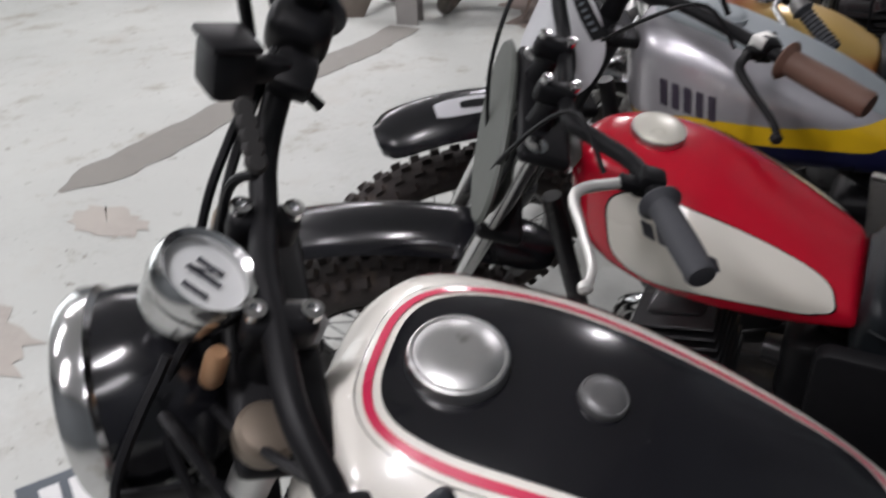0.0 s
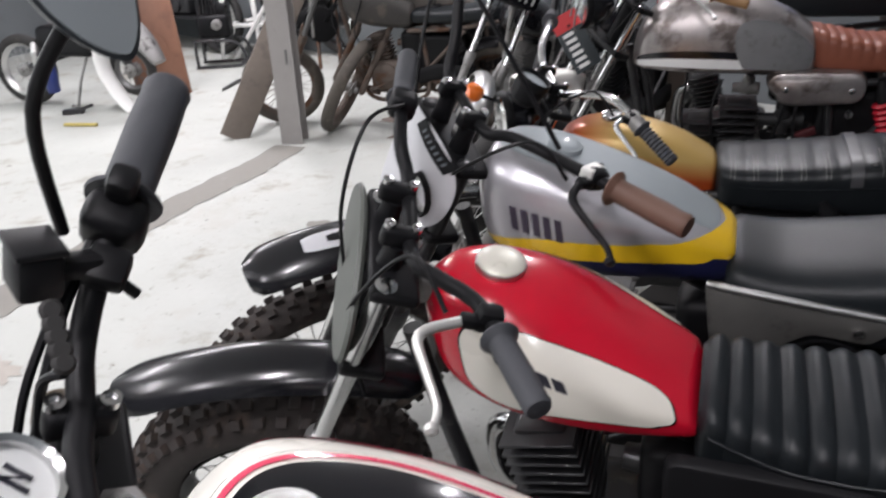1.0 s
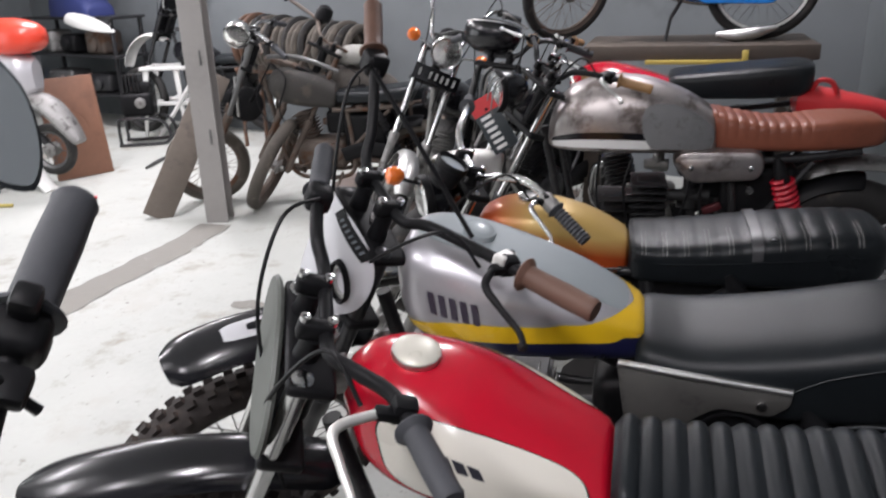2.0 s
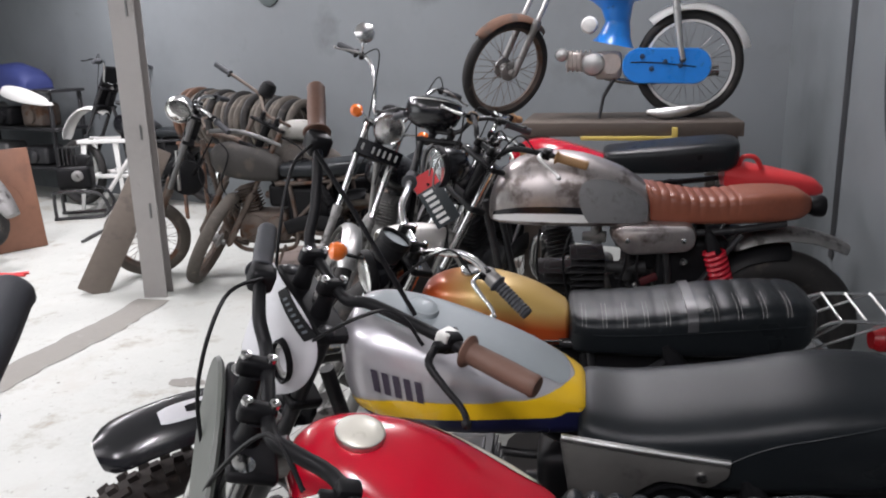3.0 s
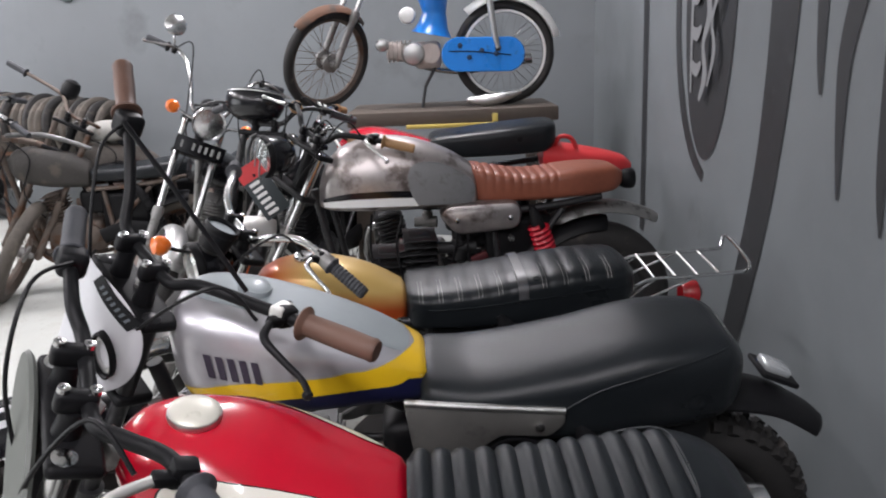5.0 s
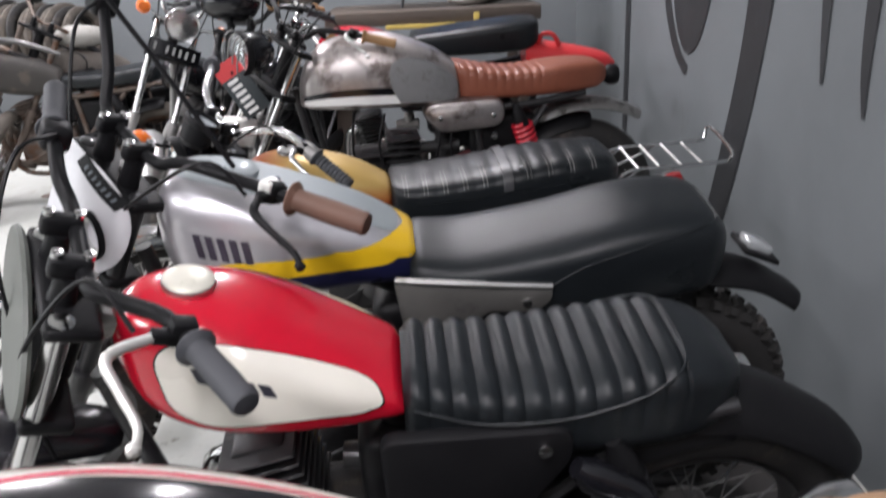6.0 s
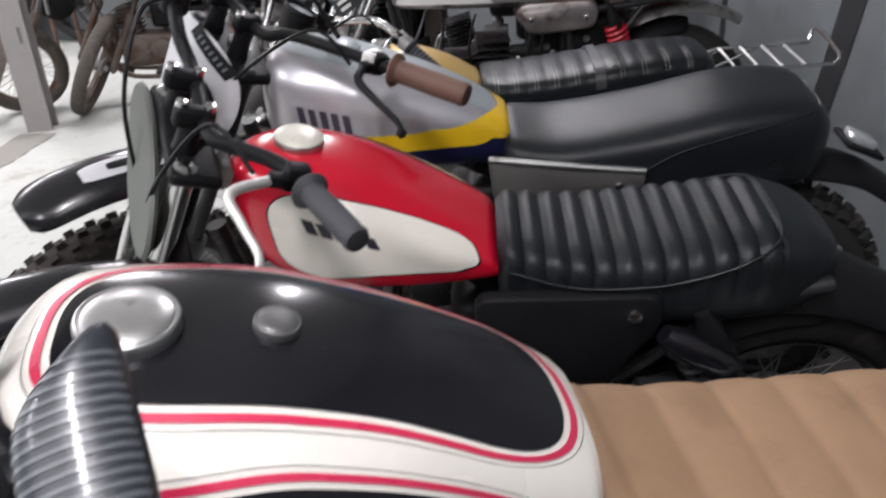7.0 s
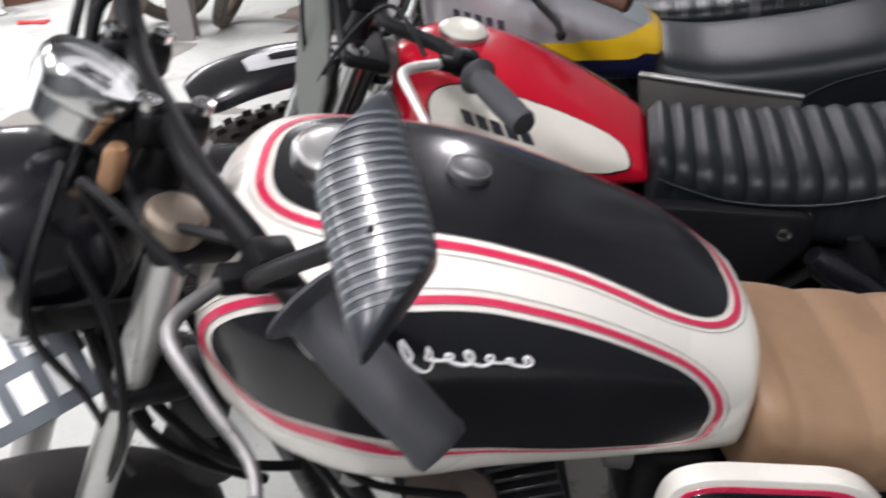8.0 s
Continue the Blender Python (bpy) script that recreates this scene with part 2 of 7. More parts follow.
def table(rows, x):
    """Smooth interpolation in rows (x, a, b, ...), x rising."""
    if x <= rows[0][0]:
        return rows[0][1:]
    if x >= rows[-1][0]:
        return rows[-1][1:]
    i = max(k for k in range(len(rows)) if rows[k][0] <= x)
    a, b = rows[i], rows[i + 1]
    t = (x - a[0]) / (b[0] - a[0])
    p, q = rows[max(0, i - 1)], rows[min(len(rows) - 1, i + 2)]
    out = []
    for k in range(1, len(a)):
        h = b[0] - a[0]
        ma = (b[k] - p[k]) / max(1e-6, b[0] - p[0]) * h
        mb = (q[k] - a[k]) / max(1e-6, q[0] - a[0]) * h
        out.append((2 * t ** 3 - 3 * t * t + 1) * a[k] + (t ** 3 - 2 * t * t + t) * ma + (-2 * t ** 3 + 3 * t * t) * b[k] + (t ** 3 - t * t) * mb)
    return out


def skin(bm, rings, closed=True, cap=True, wrap=False):
    """Quads between rings of points."""
    vs = [[bm.verts.new(p) for p in r] for r in rings]
    n = len(vs[0])
    last = len(vs) if wrap else len(vs) - 1
    for i in range(last):
        a, b = vs[i], vs[(i + 1) % len(vs)]
        for k in range(n if closed else n - 1):
            bm.faces.new((a[k], a[(k + 1) % n], b[(k + 1) % n], b[k]))
    if cap and closed and not wrap:
        bm.faces.new(vs[0][::-1])
        bm.faces.new(vs[-1])
    return bm


def tube(bm, pts, r, n=10, smooth=0, cap=True, flat=1.0):
    """A pipe along points; r a radius or one for each point."""
    pts = spline(pts, smooth) if smooth else [Vector(p) for p in pts]
    m = len(pts)
    rs = r if isinstance(r, (list, tuple)) else [r] * 2
    rad = []
    for i in range(m):
        f = i / max(1, m - 1) * (len(rs) - 1)
        k = min(len(rs) - 2, int(f))
        rad.append(rs[k] + (rs[k + 1] - rs[k]) * (f - k))
    d = (pts[1] - pts[0]).normalized()
    u = d.orthogonal().normalized()
    if abs(d.z) < 0.9:
        u = (Vector((0, 0, 1)) - d * d.z).normalized()
    rings = []
    for i in range(m):
        d2 = (pts[min(m - 1, i + 1)] - pts[max(0, i - 1)]).normalized()
        u = (u - d2 * u.dot(d2)).normalized()
        w = d2.cross(u)
        rings.append([pts[i] + (u * math.cos(a) * flat + w * math.sin(a)) * rad[i] for a in (2 * math.pi * k / n for k in range(n))])
    return skin(bm, rings, cap=cap)


def lathe(bm, profile, m=None, n=24, cap=True):
    """A turned body: profile of (radius, height) along z, placed by m."""
    m = m or Matrix()
    rings = [[m @ Vector((max(r, 1e-4) * math.cos(2 * math.pi * k / n), max(r, 1e-4) * math.sin(2 * math.pi * k / n), z)) for k in range(n)] for r, z in profile]
    return skin(bm, rings, cap=cap)


def ring(bm, profile, m=None, n=40):
    """A closed ring: profile of (radius, height) that joins up, turned round z."""
    m = m or Matrix()
    rings = [[m @ Vector((r * math.cos(2 * math.pi * k / n), r * math.sin(2 * math.pi * k / n), z)) for r, z in profile] for k in range(n)]
    return skin(bm, rings, wrap=True)


def block(bm, size, m=None, bevel=0.004, seg=2):
    """A box with rounded edges."""
    t = bmesh.new()
    bmesh.ops.create_cube(t, size=1.0)
    for v in t.verts:
        v.co = Vector((v.co.x * size[0], v.co.y * size[1], v.co.z * size[2]))
    if bevel:
        bmesh.ops.bevel(t, geom=t.edges[:], offset=min(bevel, min(size) * 0.45), segments=seg, affect="EDGES", profile=0.5)
    t.transform(m or Matrix())
    me = bpy.data.meshes.new("tmp")
    t.to_mesh(me)
    t.free()
    bm.from_mesh(me)
    bpy.data.meshes.remove(me)
    return bm


def part(name, bm, material, parent, label="", angle=38):
    """One mesh object under a thing or a part."""
    me = bpy.data.meshes.new(name)
    bmesh.ops.recalc_face_normals(bm, faces=bm.faces[:])
    bm.to_mesh(me)
    bm.free()
    me.materials.append(material)
    me.polygons.foreach_set("use_smooth", [True] * len(me.polygons))
    me.set_sharp_from_angle(angle=radians(angle))
    ob = new(name, me)
    if parent:
        ob.parent = parent
    if label:
        ob["label"] = label
    return ob


def B():
    return bmesh.new()


def along(p, q):
    """A pose at p whose z points to q."""
    p, q = Vector(p), Vector(q)
    return Matrix.Translation(p) @ (q - p).to_track_quat("Z", "Y").to_matrix().to_4x4()


def side(x, y, z):
    """A pose whose z axis points to the bike's left."""
    return Matrix.Translation((x, y, z)) @ Matrix.Rotation(radians(-90), 4, "X")


# ---- parts of motorcycles ----
def wheel(parent, name, m, radius, width, rim_mat, tyre_mat, knobs=0, spokes=36, rim_r=None, label="", single=False):
    """A wheel with tyre, rim, hub and spokes; m: pose of its middle, z along the axle."""
    rr = rim_r or radius - width * 0.95
    bm = B()
    prof = []
    h = radius - rr
    for k in range(14):
        a = -math.pi * 0.86 + 2 * math.pi * 0.86 * k / 13
        prof.append((radius - h * 0.5 + h * 0.5 * math.cos(a), width * 0.5 * spow(math.sin(a), 0.8)))
    ring(bm, prof, m, 56)
    w = part(name, bm, tyre_mat, parent, label)
    if knobs:
        bm = B()
        proto = None
        for k in range(knobs):
            for j, (off, tilt) in enumerate(((-0.40, 0.75), (-0.14, 0.2), (0.14, -0.2), (0.40, -0.75))):
                a = 2 * math.pi * (k + (0.5 if j % 2 else 0.0)) / knobs
                rad = radius - (0.012 if abs(off) > 0.3 else 0.0)
                q = m @ Matrix.Rotation(a, 4, "Z") @ Matrix.Translation((rad, 0, off * width)) @ Matrix.Rotation(tilt, 4, "Y")
                sx, sy, sz = 0.022, 2 * math.pi * radius / knobs * 0.52, width * 0.20
                if single and proto:
                    ob = new("tread_block", proto)
                    ob.parent, ob.matrix_local = w, q
                    continue
                base = Matrix() if single else q
                v = [bm.verts.new(base @ Vector((x * sx * 0.5, y * sy * 0.5 * (0.82 if x > 0 else 1), z * sz * 0.5 * (0.82 if x > 0 else 1)))) for x in (-1, 1) for y in (-1, 1) for z in (-1, 1)]
                for f in ((1, 3, 2, 0), (4, 6, 7, 5), (0, 4, 5, 1), (2, 3, 7, 6), (1, 5, 7, 3)):
                    bm.faces.new([v[i] for i in f])
                if single:
                    ob = part("tread_block", bm, tyre_mat, w)
                    ob.matrix_local, proto, bm = q, ob.data, B()
        if single:
            bm.free()
        else:
            part("tread", bm, tyre_mat, w)["kind"] = "stuff"
    bm = B()
    ring(bm, [(rr + 0.006, -width * 0.36), (rr + 0.012, -width * 0.40), (rr + 0.004, -width * 0.28), (rr - 0.010, -width * 0.14), (rr - 0.012, 0), (rr - 0.010, width * 0.14), (rr + 0.004, width * 0.28), (rr + 0.012, width * 0.40), (rr + 0.006, width * 0.36), (rr - 0.004, width * 0.12), (rr - 0.004, -width * 0.12)], m, 48)
    part("rim", bm, rim_mat, w)
    bm = B()
    hr = min(0.055, rr * 0.4)
    lathe(bm, [(0.012, -0.075), (0.018, -0.07), (0.02, -0.05), (hr, -0.04), (hr, -0.03), (hr * 0.6, -0.02), (hr * 0.6, 0.02), (hr, 0.03), (hr, 0.04), (0.02, 0.05), (0.018, 0.07), (0.012, 0.075)], m, 20)
    part("hub", bm, DULL_ALU, w)
    if spokes:
        bm = B()
        for k in range(spokes):
            a = 2 * math.pi * k / spokes
            s = 1 if k % 2 else -1
            b2 = a + (0.45 if (k // 2) % 2 else -0.45)
            p = m @ Vector((hr * 0.95 * math.cos(b2), hr * 0.95 * math.sin(b2), 0.034 * s))
            q = m @ Vector(((rr - 0.008) * math.cos(a), (rr - 0.008) * math.sin(a), 0.004 * s))
            tube(bm, [p, q], 0.0017, 4, cap=False)
        part("spokes", bm, rim_mat, w)
    return w


def blade(bm, m, radius, a0, a1, width, depth, thick=0.004, na=26, nw=9, taper=(0.9, 0.72), flare=0.0):
    """A mudguard: a curved strip round the axle of pose m (z along the axle), from angle a0 to a1 (degrees)."""
    outer, inner = [], []
    for i in range(na + 1):
        t = i / na
        a = radians(a0 + (a1 - a0) * t)
        end0, end1 = min(1, t * na / 3.0), min(1, (1 - t) * na / 3.5)
        wd = width * (taper[0] + (1 - taper[0]) * math.sin(math.pi * min(0.5, t))) * (0.62 + 0.38 * math.sqrt(1 - (1 - end0) ** 2)) * (taper[1] + (1 - taper[1]) * math.sqrt(1 - (1 - end1) ** 2)) * 0.5
        rad = radius + flare * t * t
        ro, ri = [], []
        for k in range(nw):
            s = -1 + 2 * k / (nw - 1)
            dr = -depth * (1 - math.cos(s * 1.35)) / (1 - math.cos(1.35))
            z = wd * math.sin(s * 1.35) / math.sin(1.35)
            for lst, off in ((ro, 0), (ri, -thick)):
                r2 = rad + dr + off
                lst.append(m @ Vector((r2 * math.cos(a), r2 * math.sin(a), z * (1 if off == 0 else 0.97))))
        outer.append(ro)
        inner.append(ri)
    rings = [o + i2[::-1] for o, i2 in zip(outer, inner)]
    return skin(bm, rings)


class Body:
    """A rounded lengthwise body (tank): rows (x, half width, top, bottom), rounding e, height k of its widest line."""

    def __init__(self, rows, e=0.72, k=0.42, e_low=0.6):
        self.rows, self.e, self.k, self.e_low = rows, e, k, e_low

    def at(self, x, phi):
        w, t, b = table(self.rows, x)
        zc = b + (t - b) * self.k
        s, c = math.sin(phi), math.cos(phi)
        if c >= 0:
            return Vector((x, w * spow(s, self.e), zc + (t - zc) * spow(c, self.e)))
        return Vector((x, w * spow(s, self.e_low), zc - (zc - b) * spow(-c, self.e_low)))

    def normal(self, x, phi):
        d = 0.002
        return ((self.at(x, phi + d) - self.at(x, phi - d)).cross(self.at(x + d, phi) - self.at(x - d, phi))).normalized()

    def mesh(self, bm, nx=44, nphi=56):
        x0, x1 = self.rows[0][0], self.rows[-1][0]
        rings = []
        for i in range(nx + 1):
            x = x0 + (x1 - x0) * (0.5 - 0.5 * math.cos(math.pi * i / nx))
            rings.append([self.at(x, -math.pi + 2 * math.pi * (k + 0.5) / nphi) for k in range(nphi)])
        return skin(bm, rings)

    def strip(self, bm, upper, lower, lift=0.0014, n=8, rows=6):
        """A painted band between two lines of (x, phi)."""
        a = spline([(x, p * 0.15, 0) for x, p in upper], n)
        b = spline([(x, p * 0.15, 0) for x, p in lower], n)
        out = []
        for r in range(rows + 1):
            row = []
            for p, q in zip(a, b):
                v = p.lerp(q, r / rows)
                x, phi = min(max(v.x, self.rows[0][0] + 0.0005), self.rows[-1][0] - 0.003), v.y / 0.15
                nrm, q2 = self.normal(x, phi), self.at(x, phi)
                w, tt, bb = table(self.rows, x)
                if nrm.dot(q2 - Vector((x, 0, bb + (tt - bb) * self.k))) < 0:
                    nrm = -nrm
                row.append(q2 + nrm * lift)
            out.append(row)
        return skin(bm, out, closed=False, cap=False)

    def patch(self, bm, outline, lift=0.0012, rings=12, hole=None):
        """A painted field: outline of (x, phi); with hole, the band between outline and hole."""
        n = len(outline)
        cx, cp = sum(p[0] for p in outline) / n, sum(p[1] for p in outline) / n
        rows = []
        for r in range(rings + 1):
            t = r / rings
            row = []
            for k, (x, p) in enumerate(outline):
                hx, hp = hole[k] if hole else (cx, cp)
                f = t if hole else max(0.002, t)
                xx, pp = hx + (x - hx) * f, hp + (p - hp) * f
                nrm = self.normal(xx, pp)
                q = self.at(xx, pp)
                w, tt, bb = table(self.rows, xx)
                if nrm.dot(q - Vector((xx, 0, bb + (tt - bb) * self.k))) < 0:
                    nrm = -nrm
                row.append(q + nrm * lift)
            rows.append(row)
        return skin(bm, rows, cap=False)


def rounded(pts, r, step=0.012, arc=0.15):
    """A closed outline in (x, phi) with rounded corners; arc: metres per radian of phi."""
    P = [Vector((x, p * arc)) for x, p in pts]
    out = []
    n = len(P)
    for i in range(n):
        a, b, c = P[i - 1], P[i], P[(i + 1) % n]
        rr = r[i] if isinstance(r, (list, tuple)) else r
        u, v = (a - b), (c - b)
        p, q = b + u.normalized() * min(rr, u.length * 0.48), b + v.normalized() * min(rr, v.length * 0.48)
        if out:
            prev = out[-1]
            m = max(1, int((p - prev).length / step))
            out += [prev + (p - prev) * (k / m) for k in range(1, m)]
        out += [(1 - t) ** 2 * p + 2 * t * (1 - t) * b + t * t * q for t in (k / 8 for k in range(9))]
    m = max(1, int((out[0] - out[-1]).length / step))
    last = out[-1]
    out += [last + (out[0] - last) * (k / m) for k in range(1, m)]
    return [(p.x, p.y / arc) for p in out]


def inset(outline, d, arc=0.15):
    """The outline moved outwards by d metres (inwards: minus)."""
    P = [Vector((x, p * arc)) for x, p in outline]
    n = len(P)
    area2 = sum(P[i].x * P[(i + 1) % n].y - P[(i + 1) % n].x * P[i].y for i in range(n))
    s = 1 if area2 > 0 else -1
    out = []
    for i in range(n):
        t = (P[(i + 1) % n] - P[i - 1])
        if t.length < 1e-7:
            t = P[(i + 2) % n] - P[i - 2]
        t.normalize()
        q = P[i] + Vector((t.y, -t.x)) * d * s
        out.append((q.x, q.y / arc))
    return out


def shaped_plate(bm, outline, y, thick, m=None, edge=0.004):
    """A plate with an (x, z) outline, its outer face at y, rounded towards that face."""
    m = m or Matrix()
    n = len(outline)
    cx, cz = sum(p[0] for p in outline) / n, sum(p[1] for p in outline) / n
    rings = []
    for d, yy in ((0.0, y - thick), (0.0, y - edge), (edge * 0.35, y - edge * 0.3), (edge, y)):
        o = inset(outline, -d, 1.0)
        rings.append([m @ Vector((x, yy, z)) for x, z in o])
    return skin(bm, rings)


def saddle(bm, rows, ribs=None, e=0.5, nx=110, nphi=36, k=0.55, amp=0.007):
    """A seat: rows (x, half width, top, bottom); ribs (x0, x1, count) sewn across its top."""
    body = Body(rows, e, k, 0.4)
    x0, x1 = rows[0][0], rows[-1][0]
    rings = []
    for i in range(nx + 1):
        t = i / nx
        x = x0 + (x1 - x0) * t
        endc = min(1.0, min(t, 1 - t) * 22)
        sc = 0.80 + 0.20 * math.sqrt(max(0, 1 - (1 - endc) ** 2))
        row = []
        w, tp, bt = table(rows, x)
        zc = (tp + bt) / 2
        for j in range(nphi):
            phi = -math.pi + 2 * math.pi * (j + 0.5) / nphi
            p = body.at(x, phi)
            if ribs and ribs[0] < x < ribs[1]:
                f = (x - ribs[0]) / (ribs[1] - ribs[0]) * ribs[2]
                dip = (1 - abs(math.sin(math.pi * f)) ** 0.55) * amp
                m = max(0.0, min(1.0, (p.z - (tp - (tp - bt) * ribs[3])) / 0.02))
                p = p + Vector((0, -math.copysign(dip * 0.6, p.y), -dip)) * m
            row.append(Vector((x, p.y * sc, zc + (p.z - zc) * sc)))
        rings.append(row)
    return skin(bm, rings)


def tongue(bm, pts, widths, depth=0.03, thick=0.006, nw=9):
    """A mudguard tail: a bowed strip along (x, z) points."""
    path = spline([(x, 0, z) for x, z in pts], 8)
    m = len(path)
    rings = []
    for i, p in enumerate(path):
        d = (path[min(m - 1, i + 1)] - path[max(0, i - 1)]).normalized()
        up = Vector((0, 1, 0)).cross(d)
        up = up if up.z > 0 else -up
        f = i / (m - 1) * (len(widths) - 1)
        k = min(len(widths) - 2, int(f))
        w = (widths[k] + (widths[k + 1] - widths[k]) * (f - k)) / 2
        end = min(1.0, (m - 1 - i) / (m * 0.16))
        w *= 0.30 + 0.70 * math.sqrt(max(0.0, 1 - (1 - end) ** 2))
        top = [p + Vector((0, w * math.sin(a) / math.sin(1.3), 0)) - up * depth * (1 - math.cos(a)) / (1 - math.cos(1.3)) for a in (-1.3 + 2.6 * q / (nw - 1) for q in range(nw))]
        rings.append(top + [q - up * thick for q in top[::-1]])
    return skin(bm, rings)


def coil(bm, p, q, radius, wire, turns, n=12):
    m = along(p, q)
    ln = (Vector(q) - Vector(p)).length
    pts = [m @ Vector((radius * math.cos(2 * math.pi * t / n), radius * math.sin(2 * math.pi * t / n), ln * t / (turns * n))) for t in range(turns * n + 1)]
    return tube(bm, pts, wire, 6)


def shock(parent, p, q, spring_mat, name="rear_shock", thick=0.025, turns=10):
    p, q = Vector(p), Vector(q)
    bm = B()
    ln = (q - p).length
    lathe(bm, [(0.012, -0.012), (0.014, 0.0), (0.022, 0.02), (0.022, 0.03), (0.010, 0.032), (0.010, ln * 0.6), (0.026, ln * 0.62), (0.028, ln * 0.8), (0.022, ln - 0.02), (0.014, ln), (0.012, ln + 0.012)], along(p, q), 16)
    s = part(name, bm, BLACK_SATIN, parent)
    bm = B()
    coil(bm, p + (q - p) * 0.10, p + (q - p) * 0.82, thick, thick * 0.25, turns)
    part("spring", bm, spring_mat, s)
    return s


def engine(parent, x, z, m1=DULL_ALU, m2=BLACK_METAL, size=1.0):
    """Crankcase with covers, finned cylinder and carburettor, at x with its crank at height z."""
    bm = B()
    block(bm, (0.34 * size, 0.17, 0.20 * size), Matrix.Translation((x, 0, z)), 0.035, 3)
    lathe(bm, [(0.085, 0), (0.085, 0.02), (0.07, 0.032), (0.02, 0.036)], side(x + 0.06, 0.08, z), 24)
    lathe(bm, [(0.065, 0), (0.065, 0.025), (0.05, 0.035), (0.01, 0.036)], side(x - 0.09, 0.08, z + 0.01), 24)
    e = part("engine", bm, m1, parent)
    bm = B()
    up = Matrix.Translation((x + 0.07, 0, z + 0.08)) @ Matrix.Rotation(radians(14), 4, "Y")
    block(bm, (0.095, 0.095, 0.20 * size), up @ Matrix.Translation((0, 0, 0.09)), 0.012)
    cyl = part("cylinder", bm, m2, parent)
    bm = B()
    block(bm, (0.13, 0.15, 0.0055), None, 0.0025, 1)
    first = part("fin", bm, m2, cyl)
    for k in range(8):
        fin = first if k == 0 else new("fin", first.data)
        fin.parent, fin.matrix_local = cyl, up @ Matrix.Translation((0, 0, 0.03 + k * 0.0215 * size))
    bm = B()
    tube(bm, [(x - 0.02, 0.01, z + 0.2), (x - 0.09, 0.015, z + 0.2), (x - 0.13, 0.02, z + 0.2)], [0.022, 0.03, 0.028], 14)
    lathe(bm, [(0.02, -0.05), (0.026, -0.045), (0.026, 0.05), (0.018, 0.06)], Matrix.Translation((x - 0.085, 0.015, z + 0.2)), 16)
    part("carburettor", bm, m1, e)
    bm = B()
    tube(bm, [(x - 0.05, 0.10, z + 0.02), (x + 0.10, 0.12, z - 0.06), (x + 0.16, 0.14, z - 0.06)], 0.008, 8, 4)
    part("gear_lever", bm, m1, e)
    return e


def grip(parent, p, q, r, material, label="", ribbed=False):
    p, q = Vector(p), Vector(q)
    ln = (q - p).length
    prof = [(r * 1.55, 0), (r * 1.62, 0.003), (r * 1.5, 0.006), (r * 1.15, 0.010), (r * 1.05, 0.013)]
    if ribbed:
        for k in range(9):
            z = 0.014 + (ln - 0.02) * k / 9
            prof += [(r * 1.0, z), (r * 1.14, z + 0.003), (r * 1.14, z + 0.006), (r * 0.98, z + 0.008)]
    else:
        prof += [(r * 1.06, ln * 0.3), (r * 1.1, ln * 0.6), (r * 1.04, ln * 0.9)]
    prof += [(r * 1.1, ln - 0.006), (r * 0.95, ln), (r * 0.5, ln + 0.001)]
    bm = B()
    lathe(bm, prof, along(p, q), 20)
    return part("grip", bm, material, parent, label)


def cable(parent, pts, r=0.0035, material=None, name="cable"):
    bm = B()
    tube(bm, pts, r, 6, 7)
    return part(name, bm, material or BLACK_SATIN, parent)


def bars(parent, F, left, r, material, grips, grip_r, levers=("left", "right"), lever_mat=None, ribbed=False, cables=True, right=None, grip_len=0.118, slim=1.0, reach=0.0):
    """Handlebar through the points left (from the middle outwards, in the steering frame F), mirrored; grips on its ends."""
    right = [left[0], *right] if right else [(x, -y, z) for x, y, z in left]
    bm = B()
    tube(bm, [F @ Vector(p) for p in right[:0:-1] + left], r, 12, 5)
    h = part("handlebar", bm, material, parent)
    for tag, pts, s in (("left", left, 1), ("right", right, -1)):
        q, p = Vector(pts[-1]), Vector(pts[-2])
        d = (q - p).normalized()
        a = q - d * grip_len
        grip(h, F @ a, F @ (q + d * 0.004), grip_r, grips, ribbed=ribbed)
        if tag in levers:
            bm = B()
            c = a - d * 0.035
            block(bm, (0.034, 0.026, 0.038), F @ Matrix.Translation(c), 0.006)
            block(bm, (0.03, 0.018, 0.018), F @ Matrix.Translation(c + Vector((0.024, s * 0.006, -0.004))), 0.004)
            part("lever_perch", bm, BLACK_SATIN, h)
            bm = B()
            l0 = c + Vector((0.036, s * 0.008, -0.005))
            pts2 = [l0, l0 + Vector((0.028 + reach, s * 0.028, -0.006)), l0 + Vector((0.020 + reach, s * 0.075, -0.014)), l0 + Vector((0.006 + reach, s * 0.120, -0.022)), l0 + Vector((0.014 + reach, s * 0.152, -0.026))]
            tube(bm, [F @ p2 for p2 in pts2], [0.007 * slim, 0.0075 * slim, 0.006 * slim, 0.0055 * slim, 0.0055 * slim], 10, 5)
            lathe(bm, [(0.004, -0.008), (0.0085, -0.004), (0.0085, 0.004), (0.004, 0.008)], F @ along(pts2[-1] - Vector((0, s * 0.004, 0)), pts2[-1] + Vector((0, s, 0))), 12)
            part("lever", bm, lever_mat or ALU, h)
            if cables:
                cable(h, [F @ (l0 + Vector((0.02, -s * 0.01, 0))), F @ (l0 + Vector((0.07, -s * 0.08, 0.02))), F @ Vector((0.07, s * 0.10, -0.02)), F @ Vector((0.05, s * 0.05, -0.16)), F @ Vector((-0.02, s * 0.06, -0.30))])
    return h


